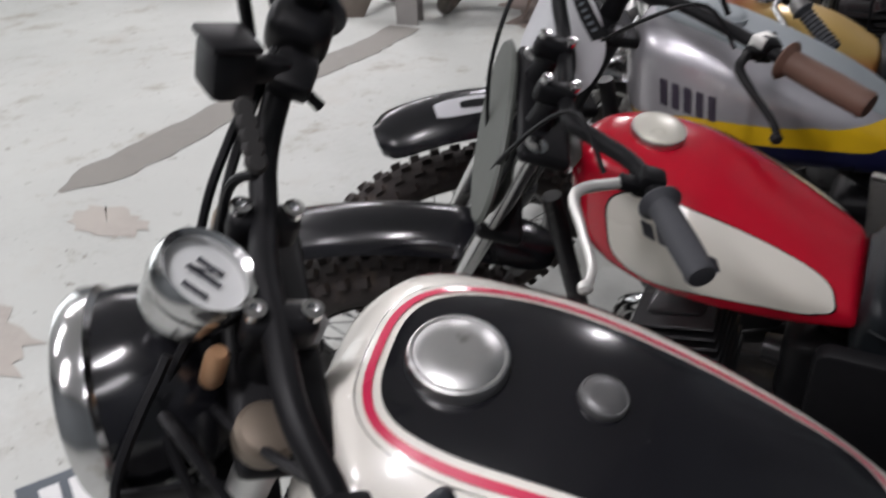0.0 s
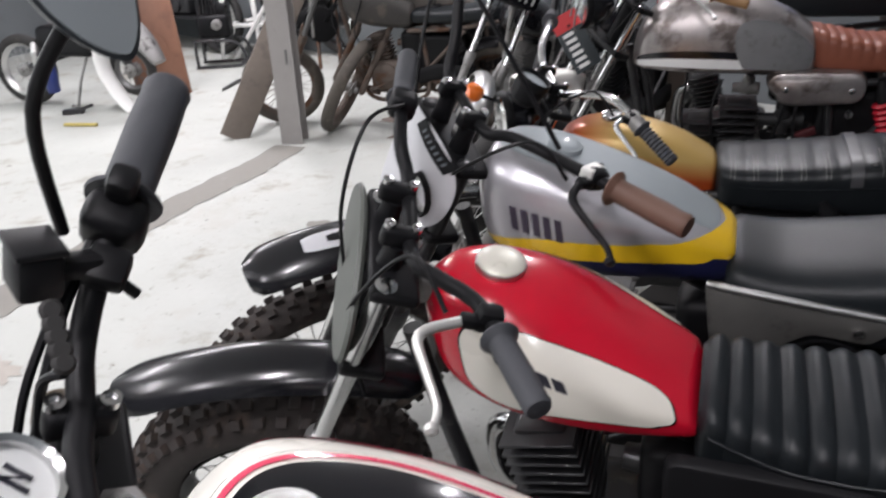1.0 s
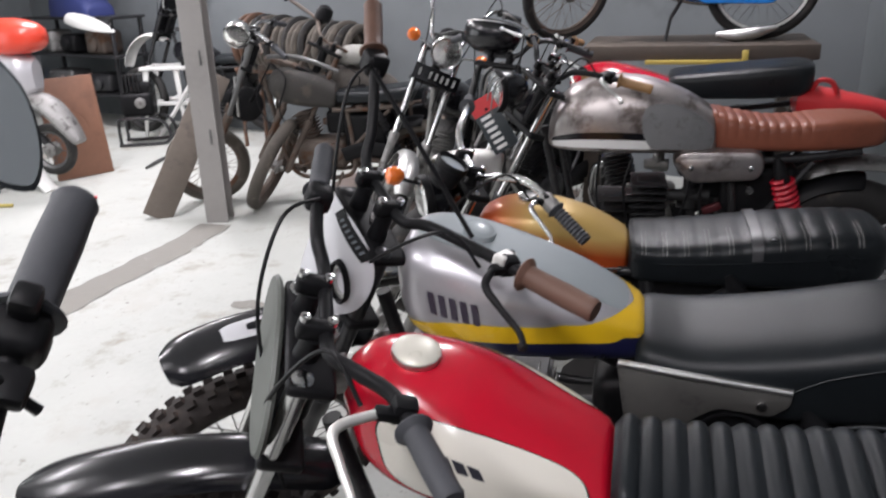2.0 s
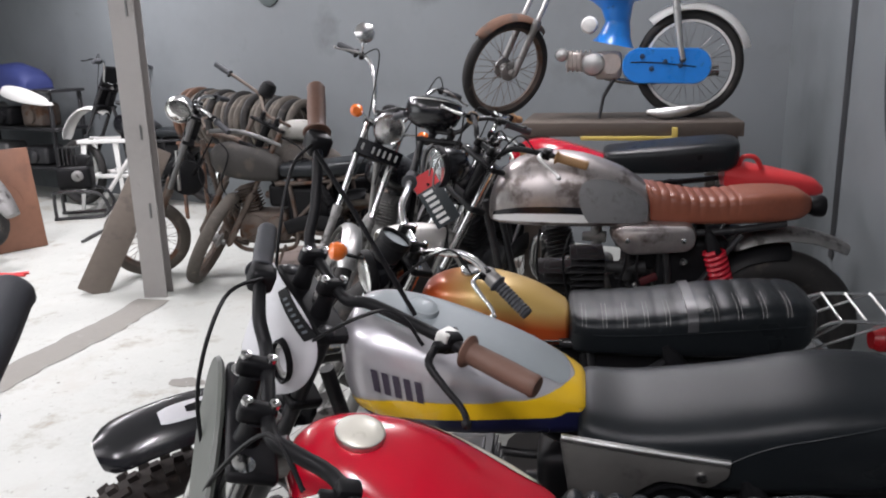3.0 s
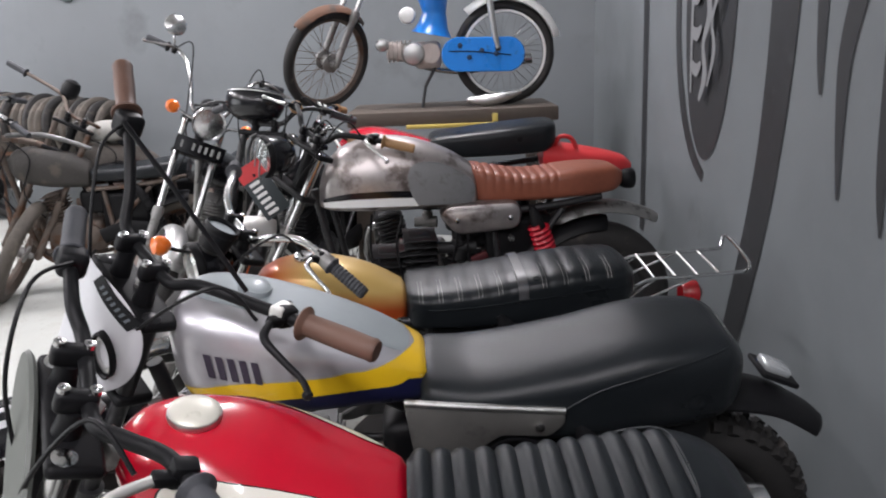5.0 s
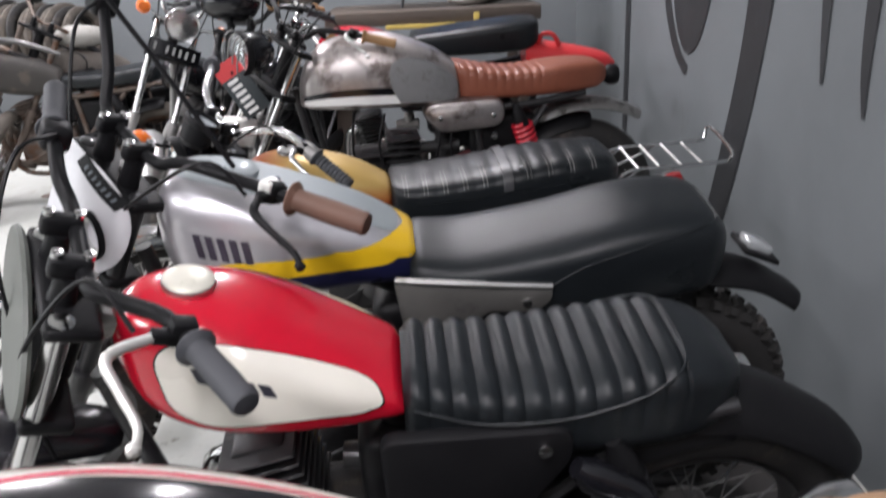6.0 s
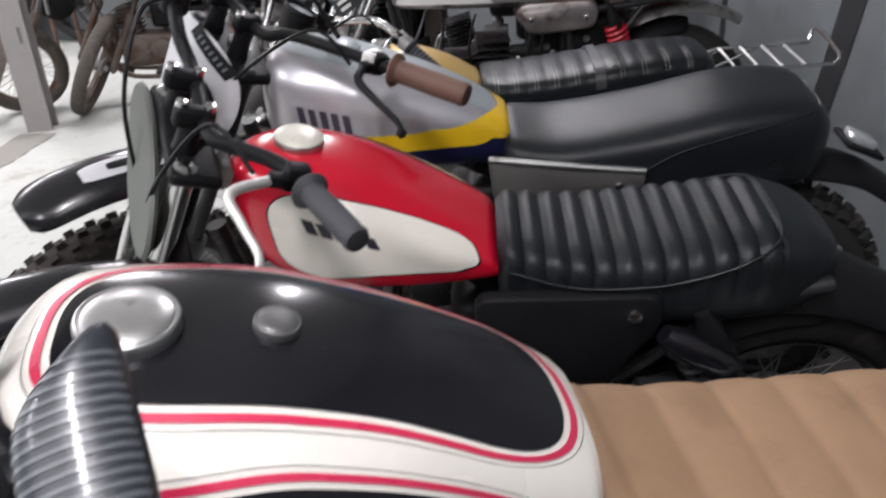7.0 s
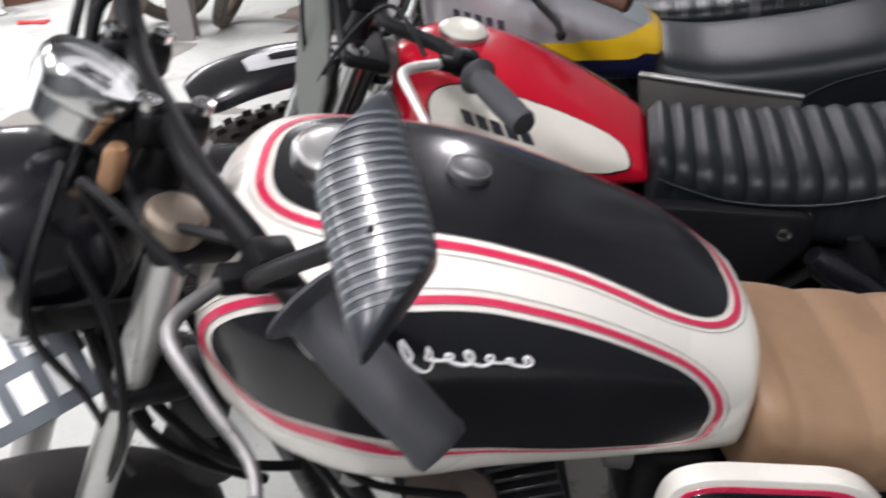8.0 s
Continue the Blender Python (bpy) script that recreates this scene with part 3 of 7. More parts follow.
def clamps(parent, F, rise, gap=0.095, material=None, bolts=True, off=0.0):
    """Upper yoke with risers and the bolted bar clamps, lower yoke and stem."""
    material = material or BLACK_SATIN
    bm = B()
    block(bm, (0.075, 0.235, 0.022), F @ Matrix.Translation((0.02, 0, 0)), 0.009, 3)
    block(bm, (0.075, 0.235, 0.026), F @ Matrix.Translation((0.02, 0, -0.175)), 0.009, 3)
    lathe(bm, [(0.026, -0.17), (0.026, -0.01)], F, 18)
    y = part("yoke", bm, material, parent)
    bm = B()
    lathe(bm, [(0.024, 0.010), (0.024, 0.018), (0.014, 0.020), (0.014, 0.030), (0.007, 0.033)], F, 6)
    part("stem_nut", bm, DULL_ALU, y)
    for s in (-1, 1):
        bm = B()
        lathe(bm, [(0.020, 0.01), (0.017, rise * 0.5), (0.018, rise - 0.012)], F @ Matrix.Translation((0.03, off + s * gap / 2, 0)), 16)
        block(bm, (0.056, 0.026, 0.034), F @ Matrix.Translation((0.03, off + s * gap / 2, rise)), 0.009, 3)
        c = part("bar_clamp", bm, material, y)
        if bolts:
            for dx in (-0.020, 0.020):
                bm = B()
                lathe(bm, [(0.0082, 0.0), (0.0082, 0.007), (0.0045, 0.0075), (0.0042, 0.004)], F @ Matrix.Translation((0.03 + dx, off + s * gap / 2, rise + 0.016)), 12)
                part("bolt", bm, CHROME, c)
    return y


def fork(parent, F, length, slider, tube_mat, r=0.017, gap=0.19, low=0.42, gaiter=False):
    for s in (-1, 1):
        bm = B()
        y = s * gap / 2
        lathe(bm, [(r * 0.6, 0.016), (r, 0.012), (r, -length * (1 - low))], F @ Matrix.Translation((0.035, y, 0)), 16)
        leg = part("fork_leg", bm, tube_mat, parent)
        bm = B()
        top = -length * (1 - low)
        lathe(bm, [(r + 0.002, top + 0.03), (r + 0.010, top + 0.028), (r + 0.010, top - 0.02), (r + 0.005, top - 0.03), (r + 0.004, -length + 0.03), (r + 0.006, -length), (r * 0.6, -length - 0.02)], F @ Matrix.Translation((0.035, y, 0)), 16)
        part("slider", bm, slider, leg)
        if gaiter:
            bm = B()
            prof = []
            for k in range(9):
                z = top + 0.02 + k * 0.017
                prof += [(r + 0.004, z), (r + 0.012, z + 0.008)]
            lathe(bm, prof, F @ Matrix.Translation((0.035, y, 0)), 16)
            part("gaiter", bm, BLACK_SATIN, leg)


def headlight(parent, m, r, depth, shell, rim_mat=None):
    """A round headlight; m: its pose, z out of the lens."""
    bm = B()
    prof = [(r * 0.15, -depth), (r * 0.55, -depth * 0.93), (r * 0.86, -depth * 0.66), (r * 0.97, -depth * 0.3), (r * 0.97, 0)]
    lathe(bm, prof, m, 36)
    h = part("headlight", bm, shell, parent)
    bm = B()
    ring(bm, [(r * 0.97, -0.016), (r * 1.03, -0.012), (r * 1.04, 0.002), (r * 0.98, 0.012), (r * 0.91, 0.010), (r * 0.92, 0.0)], m, 40)
    part("headlight_rim", bm, rim_mat or CHROME, h)
    bm = B()
    lathe(bm, [(r * 0.92, -0.002), (r * 0.80, -r * 0.22), (r * 0.55, -r * 0.42), (r * 0.25, -r * 0.54), (0.001, -r * 0.56)], m, 32)
    part("reflector", bm, REFLECTOR, h)
    bm = B()
    lathe(bm, [(r * 0.10, -r * 0.5), (r * 0.12, -r * 0.3), (r * 0.09, -r * 0.16), (0.001, -r * 0.12)], m, 12)
    part("bulb", bm, WHITE_PLASTIC, h)
    bm = B()
    lathe(bm, [(r * 0.93, 0.002), (r * 0.80, 0.011), (r * 0.5, 0.019), (r * 0.2, 0.023), (0.0, 0.024), (0.001, 0.020), (r * 0.5, 0.015), (r * 0.8, 0.007), (r * 0.92, -0.002)], m, 32)
    part("headlight_lens", bm, LAMP_GLASS, h).visible_shadow = False
    return h


def gauge(parent, m, r, depth=0.055, marks=True, dial=None, shell=None):
    bm = B()
    lathe(bm, [(r * 0.55, -depth), (r * 0.9, -depth * 0.8), (r, -depth * 0.3), (r, 0)], m, 32)
    g = part("speedometer", bm, shell or CHROME, parent)
    bm = B()
    ring(bm, [(r * 0.99, -0.012), (r * 1.06, -0.008), (r * 1.07, 0.006), (r * 1.0, 0.012), (r * 0.88, 0.008), (r * 0.9, 0.0)], m, 36)
    part("bezel", bm, shell or CHROME, g)
    bm = B()
    lathe(bm, [(r * 0.92, 0.0), (r * 0.5, 0.001), (0.001, 0.001)], m, 32)
    part("dial", bm, dial or DIAL, g)
    if marks:
        for x, ln in ((-0.45, 0.55), (0.0, 0.75), (0.30, 0.6)):
            bm = B()
            block(bm, (r * 0.13, r * ln, 0.001), m @ Matrix.Translation((x * r, 0, 0.003)), 0.0003)
            part("dial_mark", bm, DARK_MARK, g)
        bm = B()
        block(bm, (r * 0.04, r * 0.7, 0.001), m @ Matrix.Translation((r * 0.05, r * 0.1, 0.005)) @ Matrix.Rotation(0.5, 4, "Z"), 0)
        part("needle", bm, DARK_MARK, g)
    return g


def steering(xs, zs, rake, turn):
    return Matrix.Translation((xs, 0, zs)) @ Matrix.Rotation(radians(-rake), 4, "Y") @ Matrix.Rotation(radians(turn), 4, "Z")


def stand(name, x, y, heading, lean, label, group="", z=0.0):
    """An empty at a bike's base: x, y under the seat's front end, its tail towards heading (degrees from +x), leaning to its left."""
    e = new(name)
    e.empty_display_size = 0.2
    e.matrix_world = pose(x, y, z, 0, 0, 180 + heading) @ pose(0, 0, 0, -lean, 0, 0)
    tagged(e, label, "motorcycle", group)
    return e

# ---- room ----
WALL_X, WALL_Y, LEFT_X, FRONT_Y = 1.20, 5.45, -7.6, -3.2


def slab(name, size, place, material, label, category):
    bm = B()
    block(bm, size, None, 0.0)
    ob = part(name, bm, material, None)
    ob.location = place
    return tagged(ob, label, category, kind="structure")


# the back wall runs askew: deeper towards the open side
SKEW = 0.33
FAR_Y = WALL_Y + SKEW * (WALL_X - LEFT_X)


def back_y(x):
    return WALL_Y + SKEW * (WALL_X - x)


def plate_over(name, z, thick, margin, material, label, category):
    """A level plate over the room's outline, widened by a margin."""
    cx, cy = (WALL_X + LEFT_X) / 2, (WALL_Y + FRONT_Y) / 2
    rows = [(LEFT_X - margin, FRONT_Y - margin), (WALL_X + margin, FRONT_Y - margin), (WALL_X + margin, WALL_Y + margin), (LEFT_X - margin, FAR_Y + margin)]
    bm = B()
    skin(bm, [[Vector((x - cx, y - cy, h)) for x, y in rows] for h in (-thick / 2, thick / 2)])
    ob = part(name, bm, material, None)
    ob.location = (cx, cy, z)
    return tagged(ob, label, category, kind="structure")


plate_over("floor", -0.06, 0.12, 0.3, FLOOR, "pale worn concrete workshop floor with stains", "floor")
slab("wall_east", (0.2, WALL_Y - FRONT_Y + 0.4, CEILING), (WALL_X + 0.1, (WALL_Y + FRONT_Y) / 2, CEILING / 2), WALL, "grey painted wall with a dark mural", "wall")
SKEW_DEG = math.degrees(math.atan(SKEW))
ON_BACK = Matrix.Rotation(radians(-SKEW_DEG), 4, "Z")
north = slab("wall_north", ((WALL_X - LEFT_X) / math.cos(radians(SKEW_DEG)), 0.2, CEILING), (0, 0, 0), WALL, "plain dark grey painted back wall", "wall")
north.matrix_world = Matrix.Translation(((WALL_X + LEFT_X) / 2, (WALL_Y + FAR_Y) / 2, CEILING / 2)) @ ON_BACK @ Matrix.Translation((0, 0.1, 0))
slab("wall_south", (WALL_X - LEFT_X, 0.2, CEILING), ((WALL_X + LEFT_X) / 2, FRONT_Y - 0.1, CEILING / 2), WALL, "plain grey painted wall", "wall")
slab("wall_west", (0.2, FAR_Y - FRONT_Y, CEILING), (LEFT_X - 0.1, (FAR_Y + FRONT_Y) / 2, CEILING / 2), WALL, "plain grey painted wall", "wall")
plate_over("ceiling", CEILING + 0.05, 0.1, 0.2, CEIL, "plain pale ceiling", "ceiling")

TUBE_GLOW = glow("tube_glow", (0.95, 0.98, 1.0), 6.0)
# housings made up for the added lamps, out of view
for lx, ly, sx, sy, watts in LIGHTS:
    bm = B()
    block(bm, (sx + 0.06, sy + 0.06, 0.05), None, 0.008)
    lamp = part("added_ceiling_light", bm, WHITE_PLASTIC, None)
    lamp.location = (lx, ly, CEILING - 0.03)
    tagged(lamp, "added unseen white ceiling light with long bright tubes", "ceiling light", "ceiling lights")
    for s in (-1, 1):
        bm = B()
        if sy > sx:
            tube(bm, [(s * sx * 0.25, -sy / 2, -0.035), (s * sx * 0.25, sy / 2, -0.035)], 0.014, 10)
        else:
            tube(bm, [(-sx / 2, s * sy * 0.25, -0.035), (sx / 2, s * sy * 0.25, -0.035)], 0.014, 10)
        part("light_tube", bm, TUBE_GLOW, lamp)

# post beside the parked bikes
bm = B()
prof = [(-0.07, 0.0), (0.07, 0.0), (0.07, 0.010), (0.005, 0.010), (0.005, 0.120), (0.07, 0.120), (0.07, 0.13), (-0.07, 0.13), (-0.07, 0.120), (-0.005, 0.120), (-0.005, 0.010), (-0.07, 0.010)]
skin(bm, [[Vector((x, y, z)) for x, y in prof] for z in (0.0, CEILING)])
post = part("steel_post", bm, STEEL_POST, None)
post.matrix_world = pose(-2.615, 4.20, 0, 0, 0, 14)
for z in (0.55, 1.02, 1.72, 2.2):
    bm = B()
    block(bm, (0.012, 0.004, 0.09), Matrix.Translation((0.03, -0.0025, z)), 0.001, 1)
    part("slot", bm, DARK_STEEL, post)
tagged(post, "dusty grey steel beam post standing on the floor", "post", kind="structure")

# ---- the parked row ----
ROW = "row of parked motorcycles"


def chassis(e, c):
    """Wheels, fork, yokes, frame, swing arm, engine and exhaust of a bike, from its measures c. Returns the steering frame."""
    xs, zs, rake = c["head"]
    F = steering(xs, zs, rake, c["turn"])
    rf, wf = c["front"]
    rr, wr, xr = c["rear"]
    xo = c.get("trail", 0.065)
    ln = (zs + xo * math.sin(radians(rake)) - rf) / math.cos(radians(rake))
    axle = F @ Matrix.Translation((xo, 0, -ln)) @ Matrix.Rotation(radians(-90), 4, "X")
    metal, dark = c.get("metal", DULL_ALU), c.get("dark", BLACK_METAL)
    rim = c.get("rim", ALU)
    wheel(e, "front_wheel", axle, rf, wf, rim, c.get("tyre", RUBBER), c.get("knobs", 0), single=c.get("single", False))
    wheel(e, "rear_wheel", side(xr, 0, rr), rr, wr, rim, c.get("rear_tyre", c.get("tyre", RUBBER)), c.get("knobs", 0))
    fork(e, F, ln, c.get("slider", DULL_ALU), c.get("fork", CHROME), gap=c.get("gap", 0.19), gaiter=c.get("gaiter", False))
    clamps(e, F, c.get("rise", 0.05), material=c.get("yoke", BLACK_SATIN), off=c.get("off", 0.0))
    bars(e, F, c["bars"], 0.0112, c.get("bar_mat", BLACK_SATIN), c.get("grips", GRIP_RUBBER), c.get("grip_r", 0.0165), c.get("levers", ("left", "right")), c.get("lever_mat", ALU), c.get("ribbed", False), right=c.get("bars_right"), grip_len=c.get("grip_len", 0.118), slim=c.get("slim", 1.0), reach=c.get("reach", 0.0))
    # frame
    sz, st = c["seat_z"], 0.0145
    bm = B()
    hx = xs - 0.02
    tube(bm, [(hx - 0.01, 0, zs - 0.12), (hx - 0.25, 0, zs - 0.19), (0.02, 0, sz - 0.12), (-0.06, 0, sz - 0.2)], 0.02, 10, 4)
    tube(bm, [(hx + 0.03, 0, zs - 0.16), (hx - 0.02, 0, zs - 0.42), (hx - 0.08, 0, 0.30), (hx - 0.2, 0, 0.22)], 0.017, 10, 4)
    for s in (-1, 1):
        tube(bm, [(hx - 0.1, 0.02 * s, 0.26), (hx - 0.22, 0.09 * s, 0.21), (0.0, 0.10 * s, 0.21), (-0.09, 0.10 * s, 0.30), (-0.06, 0.08 * s, sz - 0.12)], st, 10, 4)
        tube(bm, [(0.03, 0.09 * s, sz - 0.11), (-0.25, 0.10 * s, sz - 0.10), (-0.5, 0.09 * s, sz - 0.07)], st, 10, 4)
        tube(bm, [(-0.08, 0.10 * s, 0.40), (-0.34, 0.10 * s, sz - 0.11)], st * 0.9, 8)
    part("frame", bm, c.get("frame", BLACK_METAL), e)
    bm = B()
    for s in (-1, 1):
        tube(bm, [(-0.05, 0.09 * s, 0.34), (xr - 0.04, 0.10 * s, rr)], 0.017, 10)
        block(bm, (0.07, 0.012, 0.05), Matrix.Translation((xr - 0.02, 0.10 * s, rr)), 0.004)
    part("swing_arm", bm, c.get("frame", BLACK_METAL), e)
    for s in (-1, 1):
        shock(e, (c.get("shock_low", xr + 0.08), 0.125 * s, rr + c.get("shock_up", 0.05)), (c.get("shock_x", -0.26), 0.125 * s, sz - 0.10), c.get("spring", BLACK_SATIN), thick=c.get("coil", 0.025), turns=c.get("turns", 10))
    engine(e, 0.14, 0.36, metal, dark)
    bm = B()
    tube(bm, [(0.27, -0.03, 0.55), (0.36, -0.06, 0.50), (0.36, -0.10, 0.32), (0.22, -0.13, 0.24), (-0.05, -0.15, 0.28), (-0.25, -0.16, 0.36)], 0.018, 10, 6)
    tube(bm, [(-0.22, -0.16, 0.35), (-0.30, -0.165, 0.385), (-0.62, -0.18, 0.50), (-0.66, -0.182, 0.515)], [0.02, 0.042, 0.046, 0.03], 16)
    part("exhaust", bm, c.get("exhaust", CHROME), e)
    bm = B()
    tube(bm, [(-0.02, 0.115, 0.36), (-0.2, 0.118, 0.40), (xr + 0.02, 0.12, rr + 0.06), (xr - 0.12, 0.12, rr + 0.02)], [0.045, 0.05, 0.05, 0.03], 10, 4, flat=1.0)
    for v in bm.verts:
        v.co.y = 0.118 + (v.co.y - 0.118) * 0.22
    part("chain_guard", bm, BLACK_SATIN, e)
    bm = B()
    block(bm, (0.28, 0.17, 0.24), Matrix.Translation((-0.17, 0, sz - 0.26)), 0.03, 3)
    part("air_box", bm, BLACK_SATIN, e)
    bm = B()
    block(bm, (0.15, 0.12, 0.15), Matrix.Translation((0.02, 0, sz - 0.20)), 0.03, 3)
    part("intake", bm, BLACK_SATIN, e)
    bm = B()
    blade(bm, side(xr, 0, rr), rr + 0.03, -8, -98, 0.15, 0.05)
    part("inner_fender", bm, BLACK_SATIN, e)
    bm = B()
    tube(bm, [(0.0, 0.10, 0.24), (0.02, 0.20, 0.16), (0.04, 0.28, 0.045)], 0.010, 8)
    part("side_stand", bm, c.get("frame", BLACK_METAL), e)
    for s in (-1, 1):
        bm = B()
        tube(bm, [(0.04, 0.10 * s, 0.27), (0.05, 0.20 * s, 0.27)], 0.010, 8)
        block(bm, (0.045, 0.09, 0.022), Matrix.Translation((0.05, 0.215 * s, 0.27)), 0.006)
        part("foot_peg", bm, RUBBER, e)
    return F, axle, rf


def tank(e, body, material, label=""):
    bm = B()
    body.mesh(bm)
    return part("fuel_tank", bm, material, e, label)


def cap(t, x, z, r, h, material, lean=0.0, name="fuel_cap"):
    bm = B()
    m = Matrix.Translation((x, 0, z)) @ Matrix.Rotation(radians(lean), 4, "Y")
    lathe(bm, [(r * 0.94, -0.014), (r, -0.010), (r, h * 0.6), (r * 0.97, h * 0.8), (r * 0.93, h * 0.86), (r * 0.86, h * 0.82), (r * 0.82, h * 0.9), (r * 0.45, h * 1.0), (0.001, h * 1.03)], m, 40)
    return part(name, bm, material, t)


def tank_slope(body, x):
    return math.degrees(math.atan2(body.at(x - 0.02, 0).z - body.at(x + 0.02, 0).z, 0.04))


def mark_bars(t, body, x0, dx, phi, hgt, count, material, name="mark", slant=0.02, arc=0.15, width=0.6):
    """Lettering drawn as plain upright bars on the body's side."""
    bm = B()
    for k in range(count):
        x = x0 + dx * k
        hw = abs(dx) * width * 0.5
        hp = hgt / arc / 2
        o = [(x - hw - slant / 2, phi + hp), (x + hw - slant / 2, phi + hp), (x + hw + slant / 2, phi - hp), (x - hw + slant / 2, phi - hp)]
        body.patch(bm, rounded(o, 0.002, 0.02), 0.0026, 2)
    return part(name, bm, material, t)


# white, black and red bike with a tan seat
b1 = stand("motorcycle", 0.124, 0.706, 14.4, 10, "white and black scrambler with red pinstripes and tan seat", ROW)
B1 = dict(head=(0.518, 0.972, 26), turn=30.6, front=(0.31, 0.10), rear=(0.31, 0.11, -0.50), rise=0.058, off=-0.015, seat_z=0.715, knobs=0, tyre=RUBBER, rim=DARK_STEEL,
          bars=[(0.036, -0.015, 0.066), (0.034, 0.031, 0.065), (0.030, 0.10, 0.063), (0.012, 0.150, 0.054), (-0.003, 0.186, 0.044), (-0.066, 0.324, 0.022)],
          bars_right=[(0.031, -0.061, 0.069), (0.029, -0.109, 0.085), (0.019, -0.151, 0.121), (-0.001, -0.203, 0.158), (-0.049, -0.326, 0.203)], grip_r=0.0205, grip_len=0.135, slim=0.75, reach=0.014, lever_mat=DULL_ALU, slider=ALU, fork=ALU, levers=("left",))
F1, axle1, rf1 = chassis(b1, B1)
body1 = Body([(0.009, 0.090, 0.803, 0.650), (0.021, 0.103, 0.813, 0.650), (0.107, 0.124, 0.874, 0.664), (0.257, 0.155, 0.939, 0.692), (0.367, 0.168, 0.961, 0.698), (0.448, 0.155, 0.966, 0.737), (0.494, 0.120, 0.938, 0.772), (0.506, 0.105, 0.905, 0.796)], 0.70, 0.37)
t1 = tank(b1, body1, WHITE_PAINT, "glossy white fuel tank with black panels and red stripes")
top1 = [(0.030, 0.0), (0.044, 0.42), (0.068, 0.60), (0.10, 0.65), (0.15, 0.54), (0.20, 0.45), (0.30, 0.37), (0.385, 0.32), (0.422, 0.25), (0.438, 0.10),
        (0.438, -0.10), (0.422, -0.26), (0.385, -0.38), (0.33, -0.43), (0.25, -0.40), (0.17, -0.39), (0.10, -0.38), (0.055, -0.38)]
side1 = [(0.062, 1.40), (0.066, 1.58), (0.095, 1.69), (0.19, 1.68), (0.28, 1.60), (0.39, 1.53), (0.455, 1.54), (0.488, 1.43), (0.486, 1.18), (0.45, 0.95), (0.38, 0.86), (0.28, 0.84), (0.20, 0.92), (0.14, 1.03), (0.085, 1.18)]
for nm, o in (("top_panel", rounded(top1, 0.03)), ("side_panel", rounded(side1, 0.03)), ("side_panel", rounded([(x, -p) for x, p in side1], 0.03))):
    bm = B()
    body1.patch(bm, o, 0.0016)
    part(nm, bm, BLACK_PAINT, t1, "glossy black panel")

    def border(d):
        return [(x, p0 + (p - p0) * (0.42 if abs(p0) > 1.38 else 1.0)) for (x, p), (x0, p0) in zip(inset(o, d), o)]

    bm = B()
    body1.patch(bm, border(0.0140), 0.0016, 2, border(0.0066))
    part("pinstripe", bm, RED_STRIPE, t1, "red pinstripe")
    bm = B()
    body1.patch(bm, border(0.0203), 0.0016, 2, border(0.0196))
    part("fine_line", bm, BLACK_PAINT, t1)
cap(t1, 0.385, body1.at(0.385, 0).z, 0.040, 0.016, ALU, tank_slope(body1, 0.385))
cap(t1, 0.275, body1.at(0.275, 0).z, 0.0195, 0.010, DARK_STEEL, tank_slope(body1, 0.275), "tank_lock")
# lettering as one plain looping stroke
bm = B()
pts = []
for n in range(96):
    a = n / 95 * 11 * 2 * math.pi
    size = 0.030 + 0.016 * math.sin(n * 0.21) + (0.055 if n < 9 or 40 < n < 50 else 0.0)
    x = 0.405 - 0.172 * n / 95 + 0.0062 * math.cos(a) - 0.05 * size * math.sin(a)
    p = 1.07 + 0.09 * n / 95 + size * math.sin(a)
    nrm = body1.normal(x, p)
    pts.append(body1.at(x, p) + nrm * (0.0028 if nrm.y > 0 else -0.0028))
tube(bm, pts, [0.0017, 0.0011, 0.0019, 0.0012, 0.0018, 0.0011, 0.0017], 6, 2)
part("script_mark", bm, WHITE_MARK, t1, "white raised lettering stroke")
bm = B()
saddle(bm, [(-0.66, 0.086, 0.658, 0.57), (-0.5, 0.104, 0.670, 0.57), (-0.3, 0.112, 0.687, 0.575), (-0.1, 0.115, 0.713, 0.585), (0.008, 0.110, 0.744, 0.60)], (-0.60, -0.03, 7, 0.5), amp=0.004)
part("seat", bm, TAN_LEATHER, b1, "tan leather seat with soft ribs")
cover1 = [(0.100, 0.60), (0.096, 0.674), (0.060, 0.690), (-0.09, 0.668), (-0.15, 0.60), (-0.12, 0.49), (0.06, 0.49)]
bm = B()
shaped_plate(bm, rounded(cover1, 0.035, arc=1.0), 0.144, 0.02)
cv1 = part("side_cover", bm, WHITE_PAINT, b1, "white side cover with red line")
for nm, d, y, m1 in (("cover_line", 0.011, 0.1452, RED_STRIPE), ("cover_panel", 0.019, 0.1464, BLACK_PAINT)):
    bm = B()
    shaped_plate(bm, inset(rounded(cover1, 0.035, arc=1.0), -d, 1.0), y, 0.004, edge=0.001)
    part(nm, bm, m1, cv1)
across = Vector((-0.87, -0.444, 0.214)).normalized()
out1 = across.cross(Vector((0.088, -0.72, 0.688))).normalized()
plate_pose = Matrix.Translation((0.698, 0.096, 0.804)) @ Matrix((across, out1.cross(across), out1)).transposed().to_4x4()
bm = B()
block(bm, (0.155, 0.098, 0.003), plate_pose, 0.001)
np1 = part("front_plate", bm, mat("plate_grey", (0.10, 0.115, 0.13), 0.5, vary=0.1), b1, "grey plate with pale bars")
